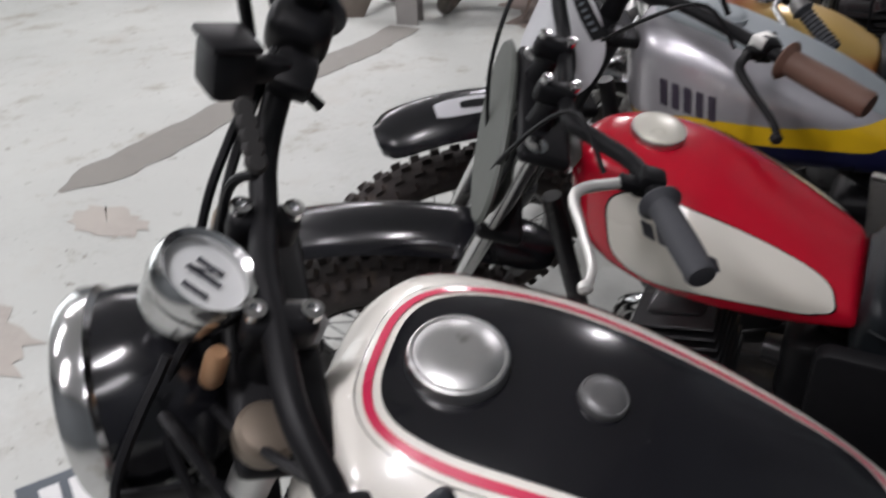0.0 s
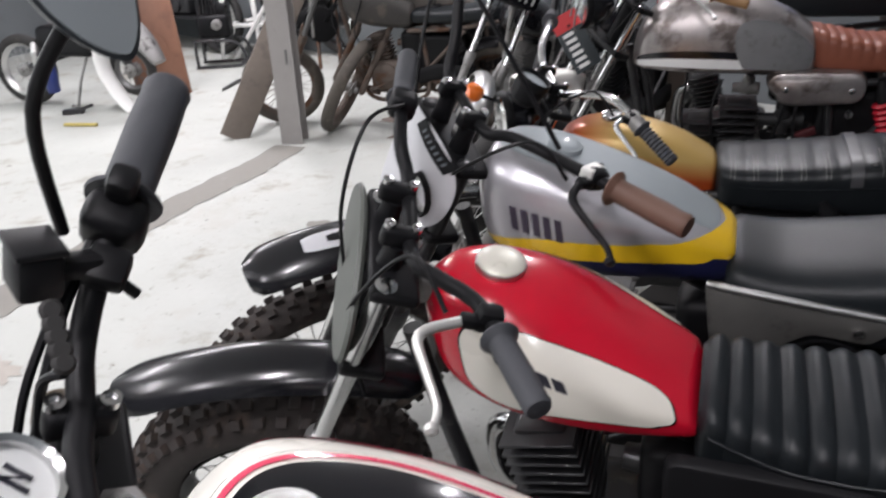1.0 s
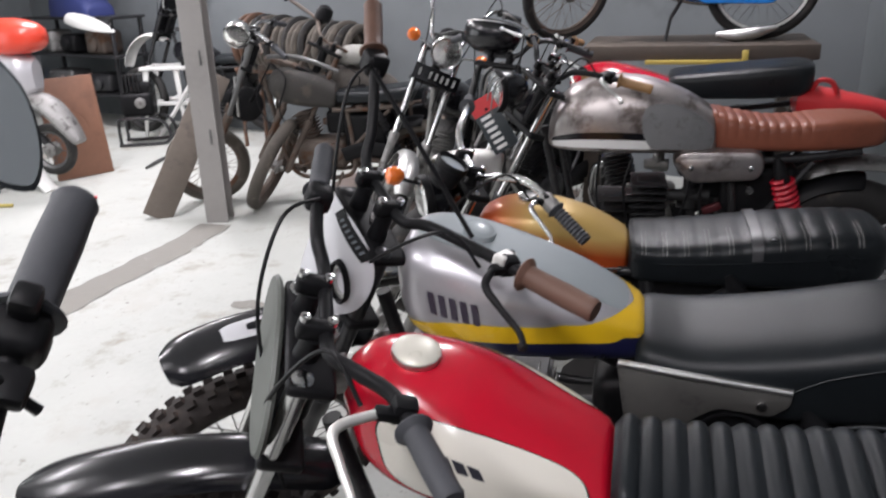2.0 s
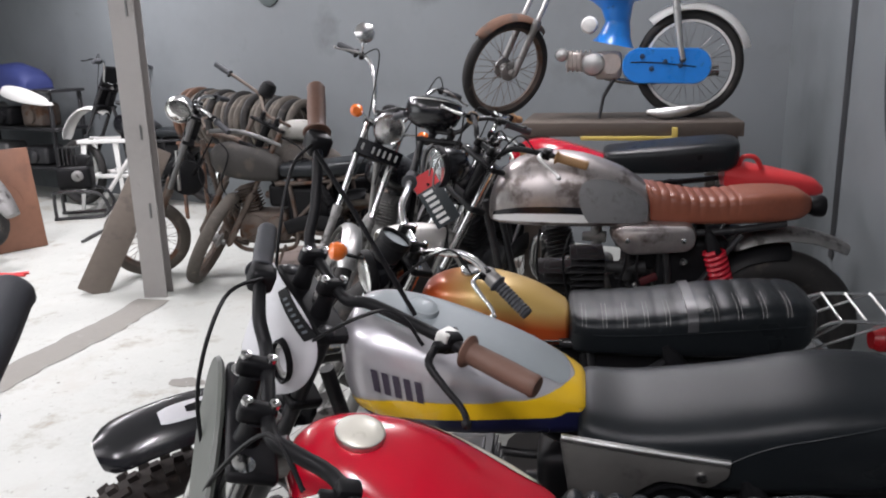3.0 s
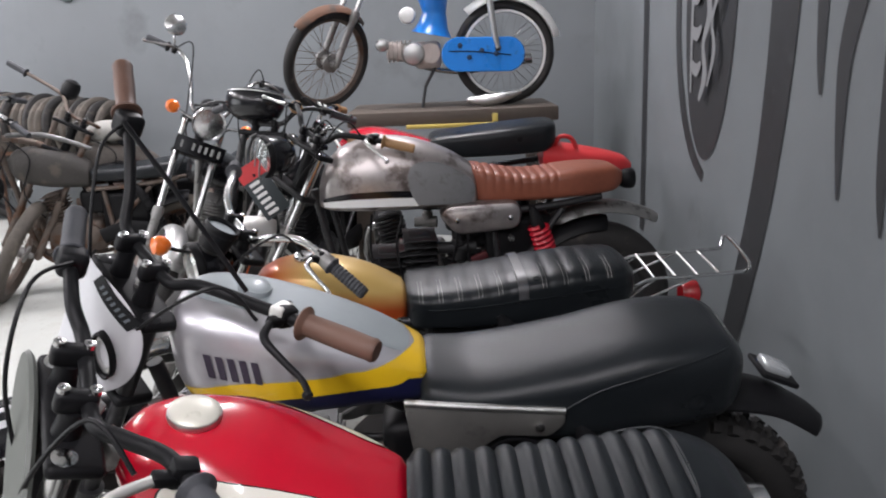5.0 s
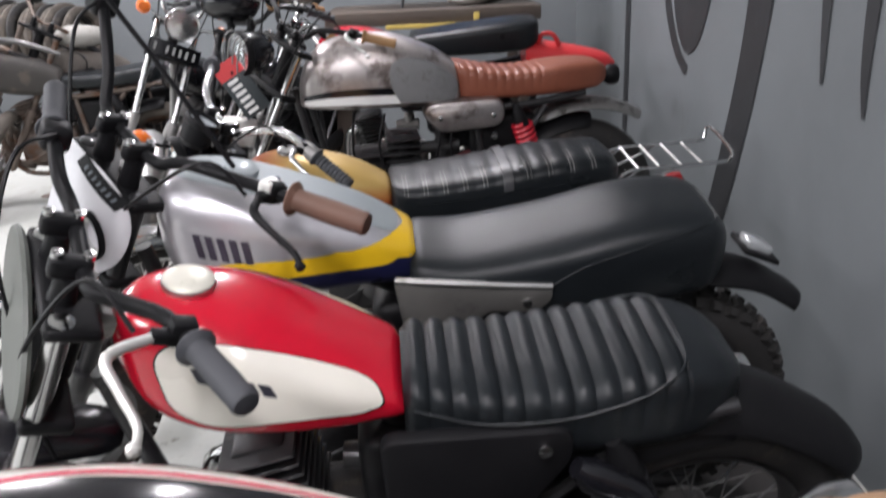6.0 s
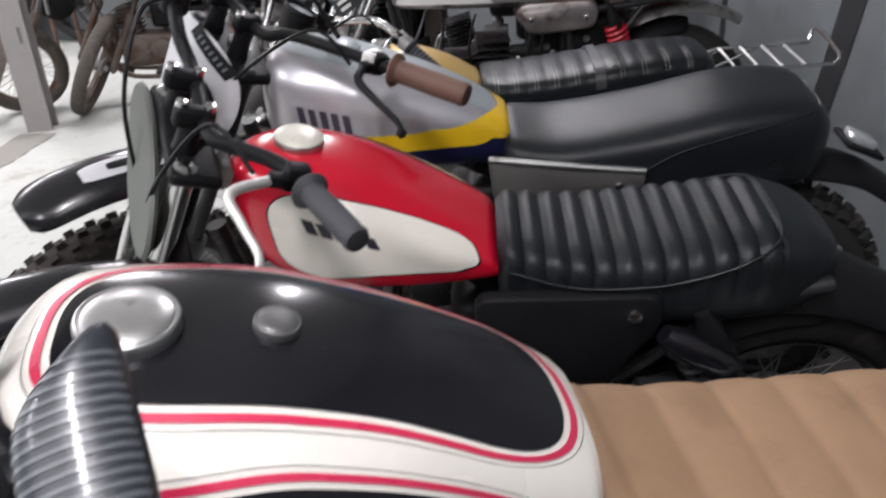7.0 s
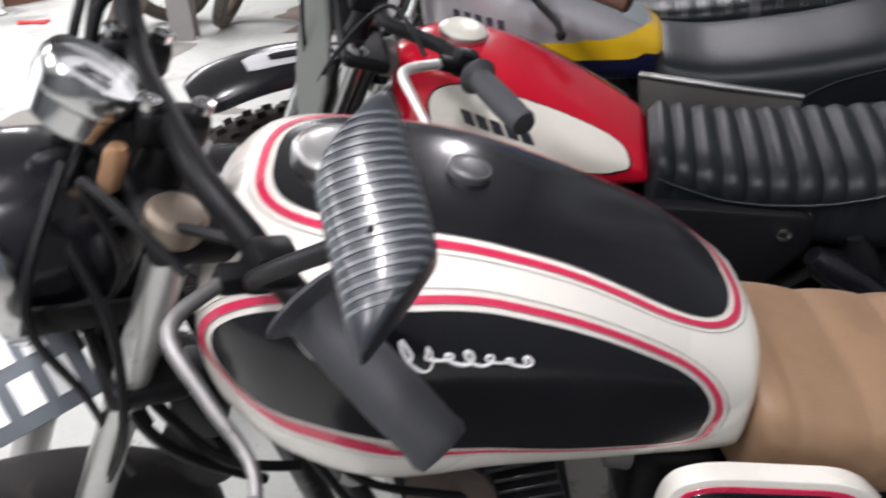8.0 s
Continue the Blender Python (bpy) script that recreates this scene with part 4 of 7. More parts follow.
for x, y, w, h in ((-0.045, 0.026, 0.02, 0.03), (-0.015, 0.026, 0.02, 0.03), (0.015, 0.026, 0.022, 0.03), (0.045, 0.026, 0.02, 0.03), (-0.045, -0.018, 0.02, 0.032), (-0.012, -0.018, 0.022, 0.032), (0.022, -0.018, 0.022, 0.032), (0.054, -0.018, 0.02, 0.032)):
    bm = B()
    block(bm, (w, h, 0.0015), plate_pose @ Matrix.Translation((x, y, 0.002)), 0.0)
    part("plate_bar", bm, WHITE_MARK, np1)
bm = B()
block(bm, (0.10, 0.03, 0.012), plate_pose @ Matrix.Translation((0.03, 0.01, -0.008)), 0.003)
part("plate_bracket", bm, BLACK_SATIN, b1)
headlight(b1, F1 @ Matrix.Translation((0.133, -0.002, -0.087)) @ Matrix.Rotation(radians(90 + 26 - 4), 4, "Y"), 0.086, 0.115, BLACK_PAINT)
gauge(b1, F1 @ Matrix.Translation((0.081, 0.0, 0.071)) @ Matrix.Rotation(radians(-18), 4, "Y") @ Matrix.Rotation(radians(-120), 4, "Z"), 0.0355, 0.042)
for s in (-1, 1):
    bm = B()
    block(bm, (0.085, 0.005, 0.030), F1 @ Matrix.Translation((0.085, s * 0.088, -0.085)), 0.002)
    part("headlight_bracket", bm, BLACK_SATIN, b1)
OLD_BRASS = mat("old_brass", (0.20, 0.165, 0.13), 0.45, 0.8, 0, vary=0.25)
for s in (-1, 1):
    bm = B()
    lathe(bm, [(0.020, -0.004), (0.023, 0.002), (0.023, 0.016), (0.019, 0.021), (0.012, 0.0225), (0.004, 0.023)], F1 @ Matrix.Translation((0.038, s * 0.095, 0.010)), 24)
    part("fork_cap", bm, OLD_BRASS, b1)
# warning lamp holder under the speedometer
bm = B()
lathe(bm, [(0.007, -0.02), (0.009, -0.016), (0.009, 0.014), (0.006, 0.02)], F1 @ Matrix.Translation((0.070, 0.045, 0.028)), 14)
part("lamp_holder", bm, mat("copper_cap", (0.42, 0.24, 0.13), 0.4, 0.5, vary=0.2), b1)
for pts in ([(0.075, 0.0, 0.03), (0.10, 0.05, -0.02), (0.07, 0.11, -0.08), (0.045, 0.13, -0.2), (0.03, 0.10, -0.34)], [(0.10, 0.03, 0.02), (0.13, 0.10, -0.06), (0.07, 0.10, -0.18), (0.0, 0.09, -0.34)],
            [(0.03, -0.165, 0.132), (0.055, -0.125, 0.085), (0.07, -0.085, 0.01), (0.06, -0.05, -0.20)], [(0.022, -0.18, 0.142), (0.05, -0.115, 0.075), (0.058, -0.075, -0.01), (0.05, -0.08, -0.3)], [(0.0, 0.16, 0.05), (0.05, 0.10, 0.02), (0.06, 0.03, -0.06), (0.0, 0.03, -0.24)]):
    cable(b1, [F1 @ Vector(p) for p in pts], 0.0042)
bm = B()
block(bm, (0.15, 0.075, 0.085), Matrix.Translation((0.33, 0.0, 0.630)) @ Matrix.Rotation(0.25, 4, "Y"), 0.015, 3)
block(bm, (0.05, 0.10, 0.05), Matrix.Translation((0.40, 0.0, 0.600)), 0.012, 2)
part("coil_box", bm, BLACK_SATIN, b1)
for s in (-1, 1):
    bm = B()
    tube(bm, [(0.47, 0.03 * s, 0.76), (0.42, 0.055 * s, 0.62), (0.36, 0.075 * s, 0.44), (0.30, 0.08 * s, 0.28)], 0.015, 10, 5)
    part("down_tube", bm, BLACK_METAL, b1)
bm = B()
lathe(bm, [(0.030, -0.03), (0.048, -0.012), (0.052, 0.004), (0.040, 0.012), (0.012, 0.014)], along((0.30, 0.075, 0.575), (0.33, 0.20, 0.60)), 24)
part("air_filter", bm, mat("brown_filter", (0.055, 0.040, 0.032), 0.6, vary=0.3), b1)
for pts in ([(0.45, 0.05, 0.74), (0.40, 0.10, 0.66), (0.30, 0.09, 0.60), (0.22, 0.06, 0.55)], [(0.46, 0.07, 0.70), (0.38, 0.12, 0.58), (0.34, 0.10, 0.45)]):
    cable(b1, [Vector(p) for p in pts], 0.005)
bm = B()
lathe(bm, [(0.020, -0.035), (0.040, -0.015), (0.046, 0.0), (0.042, 0.008), (0.022, 0.005), (0.004, 0.012)], along((0.575, 0.03, 0.615), (0.62, 0.14, 0.64)), 24)
block(bm, (0.05, 0.07, 0.08), Matrix.Translation((0.555, 0.02, 0.700)), 0.012, 2)
part("fork_horn", bm, BLACK_SATIN, b1)
for pts in ([(0.60, 0.09, 0.86), (0.575, 0.11, 0.76), (0.55, 0.09, 0.68), (0.50, 0.06, 0.60)], [(0.62, 0.06, 0.84), (0.56, 0.08, 0.72), (0.52, 0.08, 0.66), (0.46, 0.06, 0.62)], [(0.58, -0.05, 0.86), (0.55, 0.0, 0.78), (0.51, 0.03, 0.70), (0.44, 0.03, 0.66)]):
    cable(b1, [Vector(p) for p in pts], 0.006)
# horn below the tank's front end and kick lever
bm = B()
lathe(bm, [(0.018, -0.03), (0.036, -0.012), (0.042, 0.0), (0.038, 0.006), (0.020, 0.003), (0.006, 0.008)], along((0.415, 0.06, 0.640), (0.50, 0.16, 0.66)), 24)
part("horn", bm, DULL_ALU, b1)
bm = B()
tube(bm, [(0.16, 0.11, 0.40), (0.20, 0.15, 0.46), (0.36, 0.155, 0.60), (0.385, 0.16, 0.635)], [0.010, 0.009, 0.008, 0.010], 10, 5)
tube(bm, [(0.385, 0.15, 0.635), (0.392, 0.215, 0.640)], 0.010, 10)
part("kick_lever", bm, CHROME, b1)
# brake master cylinder with its hose on the far bar
mcp = F1 @ Matrix.Translation((0.067, -0.132, 0.151)) @ Matrix.Rotation(0.25, 4, "Z") @ Matrix.Rotation(0.25, 4, "X")
bm = B()
block(bm, (0.034, 0.042, 0.038), mcp, 0.006)
mc = part("master_cylinder", bm, BLACK_SATIN, b1)
bm = B()
block(bm, (0.038, 0.046, 0.007), mcp @ Matrix.Translation((0, 0, 0.022)), 0.003)
part("lid", bm, BLACK_SATIN, mc)
bm = B()
block(bm, (0.036, 0.022, 0.018), mcp @ Matrix.Translation((-0.033, -0.004, -0.004)), 0.005)
part("bar_clamp", bm, BLACK_SATIN, mc)
bm = B()
for n in range(5):
    lathe(bm, [(0.006, 0), (0.009, 0.004), (0.006, 0.008)], mcp @ Matrix.Translation((0.0, 0.036 + 0.007 * n, -0.016 - 0.007 * n)) @ Matrix.Rotation(-0.8, 4, "X"), 12)
part("rubber_boot", bm, RUBBER, mc)
bm = B()
tube(bm, [mcp @ Vector((0.0, 0.068, -0.05)), F1 @ Vector((0.06, -0.07, 0.09)), F1 @ Vector((0.055, -0.08, 0.0))], 0.004, 8, 5)
part("brake_hose", bm, BLACK_SATIN, mc)
hand = F1 @ along((-0.001, -0.203, 0.158), (-0.049, -0.326, 0.203))
bm = B()
block(bm, (0.052, 0.050, 0.042), hand @ Matrix.Translation((0.0, 0.0, -0.016)), 0.014, 3)
block(bm, (0.024, 0.028, 0.026), hand @ Matrix.Translation((0.0, 0.034, 0.0)), 0.006)
part("throttle_housing", bm, BLACK_SATIN, b1)
bm = B()
block(bm, (0.034, 0.024, 0.034), hand @ Matrix.Translation((-0.008, 0.004, -0.062)), 0.006)
tube(bm, [hand @ Vector((-0.015, 0, -0.066)), hand @ Vector((-0.035, -0.012, -0.07))], 0.005, 8)
part("switch", bm, BLACK_SATIN, b1)


RIB_REFLECTION_GREY = mat("rib_reflection_grey", (0.115, 0.125, 0.135), 0.28, 0.0, 0.3, vary=0.1)


def mirror(parent, base, knee, centre, facing, w, h, shell, ribs=0, corner=0.5, label="", tilt=0.0, axis=None, bulge=0.022, skew=0.0):
    """A rear-view mirror: stem from base over knee to the back of the head, a dished shell and a glass."""
    facing = Vector(facing).normalized()
    up = Vector((0, 0, 1))
    rt = up.cross(facing).normalized()
    up = facing.cross(rt)
    if axis:
        up = Vector(axis).normalized()
        facing = (facing - up * facing.dot(up)).normalized()
        rt = up.cross(facing)
    m = Matrix((( rt.x, up.x, facing.x, centre[0]), (rt.y, up.y, facing.y, centre[1]), (rt.z, up.z, facing.z, centre[2]), (0, 0, 0, 1)))
    m = m @ Matrix.Rotation(radians(tilt), 4, "Z")
    bm = B()
    tube(bm, [base, knee, m @ Vector((0, -h * 0.3, -0.02))], 0.0055, 10, 6)
    st = part("mirror_stem", bm, BLACK_SATIN, parent)
    bm = B()
    n = 44
    rings = []

    def half(y):
        return max(0.001, w * max(0.0, 1 - abs(y / h) ** (2 / corner)) ** (corner / 2))

    def back(y, a, out=0.0):
        return m @ Vector((half(y) * math.sin(a), y + skew * half(y) * math.sin(a), -(bulge * half(y) / w + out) * spow(math.cos(a), 0.55)))

    arc = [-math.pi / 2 + math.pi * k / 14 for k in range(15)]
    for t in range(73):
        y = -h + 2 * h * t / 72
        wy = half(y)
        rings.append([back(y, a) for a in arc] + [m @ Vector((wy * 0.5, y + skew * wy * 0.5, 0.001)), m @ Vector((-wy * 0.5, y - skew * wy * 0.5, 0.001))])
    skin(bm, rings)
    sh = part("mirror_shell", bm, shell, st, label)
    # pale strips serve as ribs and paint in a corrugated roof's reflection
    for k in range(ribs):
        mid = -h + 2 * h * (k + 0.5) / ribs
        rows = []
        for dy, out in ((-0.26, -0.0004), (-0.16, 0.0009), (0.16, 0.0009), (0.26, -0.0004)):
            yc = mid + dy * 2 * h / ribs
            row = []
            for a in arc[1:-1]:
                y = yc
                for again in range(3):
                    y = max(-0.97 * h, min(0.97 * h, yc - skew * half(y) * math.sin(a)))
                row.append(back(y, a, out))
            rows.append(row)
        bm = B()
        skin(bm, rows, closed=False, cap=False)
        part("rib_reflection", bm, RIB_REFLECTION_GREY, sh)
    bm = B()
    skin(bm, [[m @ Vector((w * q * spow(math.cos(2 * math.pi * k / n), corner), h * q * spow(math.sin(2 * math.pi * k / n), corner) + skew * w * q * spow(math.cos(2 * math.pi * k / n), corner), 0.0035)) for k in range(n)] for q in (0.92, 0.5, 0.02)], cap=False)
    part("mirror_glass", bm, MIRROR, st)
    return st


# red bike with cream side panels
b2 = stand("motorcycle", 0.078, 1.250, 2.2, 11, "red trail bike with cream tank panels and ribbed black seat", ROW)
B2 = dict(head=(0.46, 0.93, 27), turn=24, front=(0.302, 0.112), trail=0.035, rear=(0.30, 0.11, -0.50), metal=BLACK_METAL, rise=0.065, seat_z=0.75, rim=DARK_STEEL, knobs=44, single=True, rear_tyre=RUBBER, tyre=mat("dirty_tyre", (0.030, 0.024, 0.022), 0.8, 0, 0, vary=0.3, stain=(0.095, 0.070, 0.056), stain_at=0.54, stain_scale=12, bump=0.2), shock_x=-0.30,
          bars=[(0.012, 0.0, 0.065), (0.012, 0.09, 0.066), (-0.02, 0.13, 0.078), (-0.070, 0.19, 0.095), (-0.105, 0.352, 0.124)],
          bars_right=[(0.012, -0.09, 0.066), (0.028, -0.140, 0.088), (0.027, -0.240, 0.106), (0.015, -0.352, 0.118)], lever_mat=SATIN_ALU, reach=0.028, slider=ALU, fork=CHROME, levers=("left",))
F2, axle2, rf2 = chassis(b2, B2)
body2 = Body([(0.015, 0.088, 0.740, 0.706), (0.026, 0.095, 0.762, 0.703), (0.113, 0.118, 0.822, 0.699), (0.225, 0.124, 0.886, 0.694), (0.319, 0.105, 0.919, 0.698), (0.385, 0.083, 0.914, 0.738), (0.418, 0.046, 0.895, 0.795), (0.427, 0.024, 0.876, 0.834)], 0.745, 0.50)
t2 = tank(b2, body2, RED_PAINT, "glossy red fuel tank with cream side panels")
side2 = [(0.353, 1.38), (0.339, 1.10), (0.29, 0.88), (0.20, 0.73), (0.129, 0.64), (0.080, 0.64), (0.053, 0.80), (0.043, 1.34), (0.055, 1.57), (0.125, 1.63), (0.207, 1.76), (0.29, 1.98), (0.340, 1.85)]
for o in (rounded(side2, 0.03), rounded([(x, -p) for x, p in side2], 0.03)):
    bm = B()
    body2.patch(bm, o, 0.0016)
    part("side_panel", bm, CREAM, t2, "cream side panel")
    bm = B()
    body2.patch(bm, inset(o, 0.003), 0.0015, 2, inset(o, 0.0))
    part("fine_line", bm, BLACK_PAINT, t2)
mark_bars(t2, body2, 0.288, -0.022, 1.36, 0.026, 5, DARK_MARK, "side_mark", 0.008, width=0.8)
slope2 = Matrix.Translation((0.309, 0, body2.at(0.309, 0).z + 0.002)) @ Matrix.Rotation(radians(tank_slope(body2, 0.309)), 4, "Y")
bm = B()
lathe(bm, [(0.033, -0.012), (0.036, -0.008), (0.038, -0.002), (0.0385, 0.003), (0.0375, 0.006), (0.035, 0.0055)], slope2, 40)
c2 = part("fuel_cap", bm, ALU, t2, "pale domed fuel cap with a steel rim")
bm = B()
lathe(bm, [(0.0365, 0.003), (0.036, 0.007), (0.031, 0.0105), (0.018, 0.0135), (0.001, 0.0145)], slope2, 40)
part("dome", bm, CAP_LACQUER, c2)
SEAT2 = [(-0.515, 0.065, 0.732, 0.66), (-0.465, 0.10, 0.762, 0.63), (-0.39, 0.12, 0.775, 0.62), (-0.28, 0.125, 0.764, 0.62), (-0.12, 0.12, 0.755, 0.63), (0.015, 0.10, 0.775, 0.65)]
bm = B()
saddle(bm, SEAT2, (-0.412, 0.012, 12, 0.50), amp=0.010)
s2 = part("seat", bm, LEATHER, b2, "ribbed black leatherette seat")
bm = B()
sb2 = Body(SEAT2, 0.5, 0.55, 0.4)
for s in (1, -1):
    tube(bm, [sb2.at(x, s * p) + Vector((0, s * 0.001, 0.001)) for x, p in ((0.0, 1.50), (-0.10, 1.55), (-0.21, 1.52), (-0.29, 1.40), (-0.355, 1.15), (-0.40, 0.70), (-0.415, 0.25), (-0.418, 0.0))], 0.0024, 6, 6)
part("piping", bm, LEATHER, s2)
bm = B()
guard2 = F2 @ Matrix.Translation((-0.078, 0, -0.991)) @ Matrix.Rotation(radians(-90), 4, "X")
blade(bm, guard2, 0.712, -94, -48, 0.122, 0.030, taper=(0.9, 0.6))
part("front_fender", bm, BLACK_PAINT, b2, "glossy black high front mudguard")
bm = B()
tongue(bm, [(-0.38, 0.68), (-0.50, 0.672), (-0.61, 0.634), (-0.74, 0.548), (-0.80, 0.474)], [0.185, 0.18, 0.17, 0.15], depth=0.05)
part("rear_fender", bm, BLACK_SATIN, b2, "matt black rear mudguard")
bm = B()
lathe(bm, [(0.0, -0.006), (0.95, -0.006), (1.0, 0.0), (0.97, 0.006), (0.0, 0.006)], F2 @ Matrix.Translation((0.066, -0.010, -0.076)) @ Matrix.Rotation(radians(-18), 4, "X") @ Matrix.Rotation(radians(90), 4, "Y") @ Matrix.Diagonal((0.078, 0.156, 1, 1)), 40)
part("front_board", bm, OLIVE_PLASTIC, b2, "oval grey-green plastic front board")
bm = B()
shaped_plate(bm, rounded([(0.055, 0.704), (-0.232, 0.700), (-0.238, 0.640), (-0.185, 0.560), (-0.150, 0.480), (0.02, 0.474), (0.05, 0.55)], 0.03, arc=1.0), 0.136, 0.024, edge=0.008)
sc2 = part("side_cover", bm, BLACK_SATIN, b2, "satin black side cover")
bm = B()
lathe(bm, [(0.011, 0), (0.011, 0.006), (0.004, 0.009)], side(-0.19, 0.138, 0.668), 14)
part("bolt", bm, CHROME, sc2)
bm = B()
tube(bm, [(-0.235, 0.150, 0.640), (-0.255, 0.152, 0.625), (-0.330, 0.158, 0.575), (-0.350, 0.160, 0.562)], [0.016, 0.027, 0.029, 0.018], 16)
can2 = part("shock_reservoir", bm, BLACK_PAINT, b2, "glossy black shock reservoir")
bm = B()
coil(bm, (-0.285, 0.145, 0.60), (-0.385, 0.140, 0.46), 0.032, 0.006, 7)
part("spring", bm, BLACK_METAL, can2)
bm = B()
tube(bm, [(-0.20, 0.15, 0.50), (-0.24, 0.155, 0.49), (-0.36, 0.165, 0.44), (-0.46, 0.17, 0.40)], [0.034, 0.052, 0.054, 0.036], 18)
sl2 = part("silencer", bm, BLACK_METAL, b2, "black finned silencer")
for n in range(6):
    q = along((-0.25 - 0.02 * n, 0.157 + 0.001 * n, 0.485 - 0.0085 * n), (-0.46, 0.17, 0.40))
    bm = B()
    ring(bm, [(0.051, -0.003), (0.058, -0.003), (0.058, 0.003), (0.051, 0.003)], q, 20)
    part("fin", bm, BLACK_METAL, sl2)
bm = B()
block(bm, (0.045, 0.042, 0.045), F2 @ Matrix.Translation((0.027, -0.222, 0.106)), 0.012, 3)
part("throttle_housing", bm, BLACK_SATIN, b2)
cable(b2, [F2 @ Vector(p) for p in ((0.03, -0.20, 0.12), (0.09, -0.14, 0.11), (0.10, -0.06, 0.0), (0.05, -0.03, -0.15))])
bm = B()
lathe(bm, [(0.026, -0.02), (0.030, -0.01), (0.030, 0.012), (0.012, 0.014), (0.010, 0.0)], F2 @ Matrix.Translation((-0.035, 0.045, -0.02)) @ Matrix.Rotation(radians(-60), 4, "Y"), 24)
part("horn", bm, DULL_ALU, b2)

# silver, yellow and navy bike with a long black seat
b3 = stand("motorcycle", 0.084, 1.688, 2.6, 11, "silver and yellow trail bike with long plain black seat", ROW)
B3 = dict(head=(0.53, 0.98, 27), turn=42, front=(0.335, 0.085), rear=(0.31, 0.11, -0.55), rise=0.08, seat_z=0.79, metal=BLACK_METAL, rim=DARK_STEEL, knobs=44, single=True, rear_tyre=RUBBER, tyre=mat("dirty_tyre", (0.030, 0.024, 0.022), 0.8, 0, 0, vary=0.3, stain=(0.095, 0.070, 0.056), stain_at=0.54, stain_scale=12, bump=0.2), shock_x=-0.30,
          bars=[(0.02, 0.0, 0.08), (0.02, 0.09, 0.085), (0.0, 0.14, 0.115), (-0.045, 0.255, 0.150), (-0.120, 0.458, 0.205)],
          bars_right=[(0.02, -0.09, 0.085), (0.005, -0.14, 0.14), (-0.01, -0.22, 0.21), (-0.06, -0.405, 0.285)], grips=BROWN_RUBBER, grip_r=0.019, grip_len=0.138, lever_mat=BLACK_SATIN, slider=BLACK_METAL, fork=BLACK_METAL, levers=("left",))
F3, axle3, rf3 = chassis(b3, B3)
body3 = Body([(-0.001, 0.054, 0.815, 0.735), (0.010, 0.071, 0.828, 0.725), (0.111, 0.101, 0.888, 0.728), (0.261, 0.124, 0.949, 0.728), (0.373, 0.120, 0.983, 0.735), (0.448, 0.098, 0.982, 0.765), (0.481, 0.056, 0.942, 0.805), (0.491, 0.016, 0.907, 0.845)], 0.76, 0.62)
t3 = tank(b3, body3, SILVER, "silver fuel tank with grey top, yellow band and navy base")
bm = B()
top3 = [(0.028, 0.0), (0.040, 0.62), (0.143, 0.55), (0.30, 0.50), (0.40, 0.40), (0.445, 0.18)]
body3.patch(bm, rounded(top3 + [(x, -p) for x, p in top3[:0:-1]], 0.03), 0.0012)
part("top_panel", bm, GREY_PAINT, t3)
band_top = [(0.020, 0.0), (0.034, 0.4), (0.052, 0.8), (0.074, 1.15), (0.102, 1.42), (0.139, 1.55), (0.25, 1.63), (0.36, 1.72), (0.43, 1.92), (0.468, 2.15)]
band_low = [(0.0, 0.0), (0.0, 0.6), (0.0, 1.1), (0.0, 1.43), (0.035, 1.56), (0.09, 1.70), (0.25, 1.88), (0.36, 2.02), (0.43, 2.22), (0.462, 2.42)]
for s in (1, -1):
    bm = B()
    body3.strip(bm, [(x, s * p) for x, p in band_top], [(x, s * p) for x, p in band_low], 0.0016)
    part("yellow_band", bm, YELLOW, t3, "yellow band")
    bm = B()
    body3.strip(bm, [(x, s * p) for x, p in band_low[3:]], [(x, s * 2.95) for x, p in band_low[3:]], 0.0014)
    part("navy_base", bm, NAVY, t3, "navy lower edge")
mark_bars(t3, body3, 0.398, -0.0215, 1.60, 0.024, 5, mat("plum_mark", (0.045, 0.035, 0.055), 0.4, 0, 0.2, vary=0.1), "side_mark", 0.004, width=0.62)
cap(t3, 0.322, body3.at(0.322, 0).z, 0.033, 0.014, GREY_PAINT, tank_slope(body3, 0.322))
SEAT3 = [(-0.64, 0.08, 0.81, 0.70), (-0.585, 0.12, 0.852, 0.67), (-0.45, 0.135, 0.853, 0.655), (-0.28, 0.135, 0.815, 0.65), (-0.1, 0.13, 0.79, 0.655), (0.012, 0.115, 0.80, 0.66)]
bm = B()
saddle(bm, SEAT3, None)
part("seat", bm, LEATHER, b3, "long plain black leatherette seat")
bm = B()
blade(bm, axle3, rf3 + 0.165, -108, -52, 0.135, 0.028, taper=(0.9, 0.6))
f3 = part("front_fender", bm, BLACK_PAINT, b3, "glossy black high front mudguard")
bm = B()
tongue(bm, [(-0.48, 0.70), (-0.62, 0.70), (-0.74, 0.672), (-0.83, 0.618), (-0.868, 0.585)], [0.15, 0.14, 0.125, 0.11])
part("rear_fender", bm, BLACK_SATIN, b3)
cover3 = [(0.046, 0.782), (0.030, 0.660), (0.012, 0.600), (-0.06, 0.600), (-0.10, 0.665), (-0.14, 0.695), (-0.19, 0.690), (-0.235, 0.685), (-0.266, 0.714), (-0.265, 0.742)]
bm = B()
shaped_plate(bm, rounded(cover3, 0.012, arc=1.0), 0.142, 0.010)
sc3 = part("side_cover", bm, mat("pewter_paint", (0.17, 0.165, 0.155), 0.42, 0.6, 0.2, vary=0.2, stain=(0.10, 0.095, 0.09), stain_at=0.6, stain_scale=12), b3, "scuffed pewter side cover with a bright top edge")
bm = B()
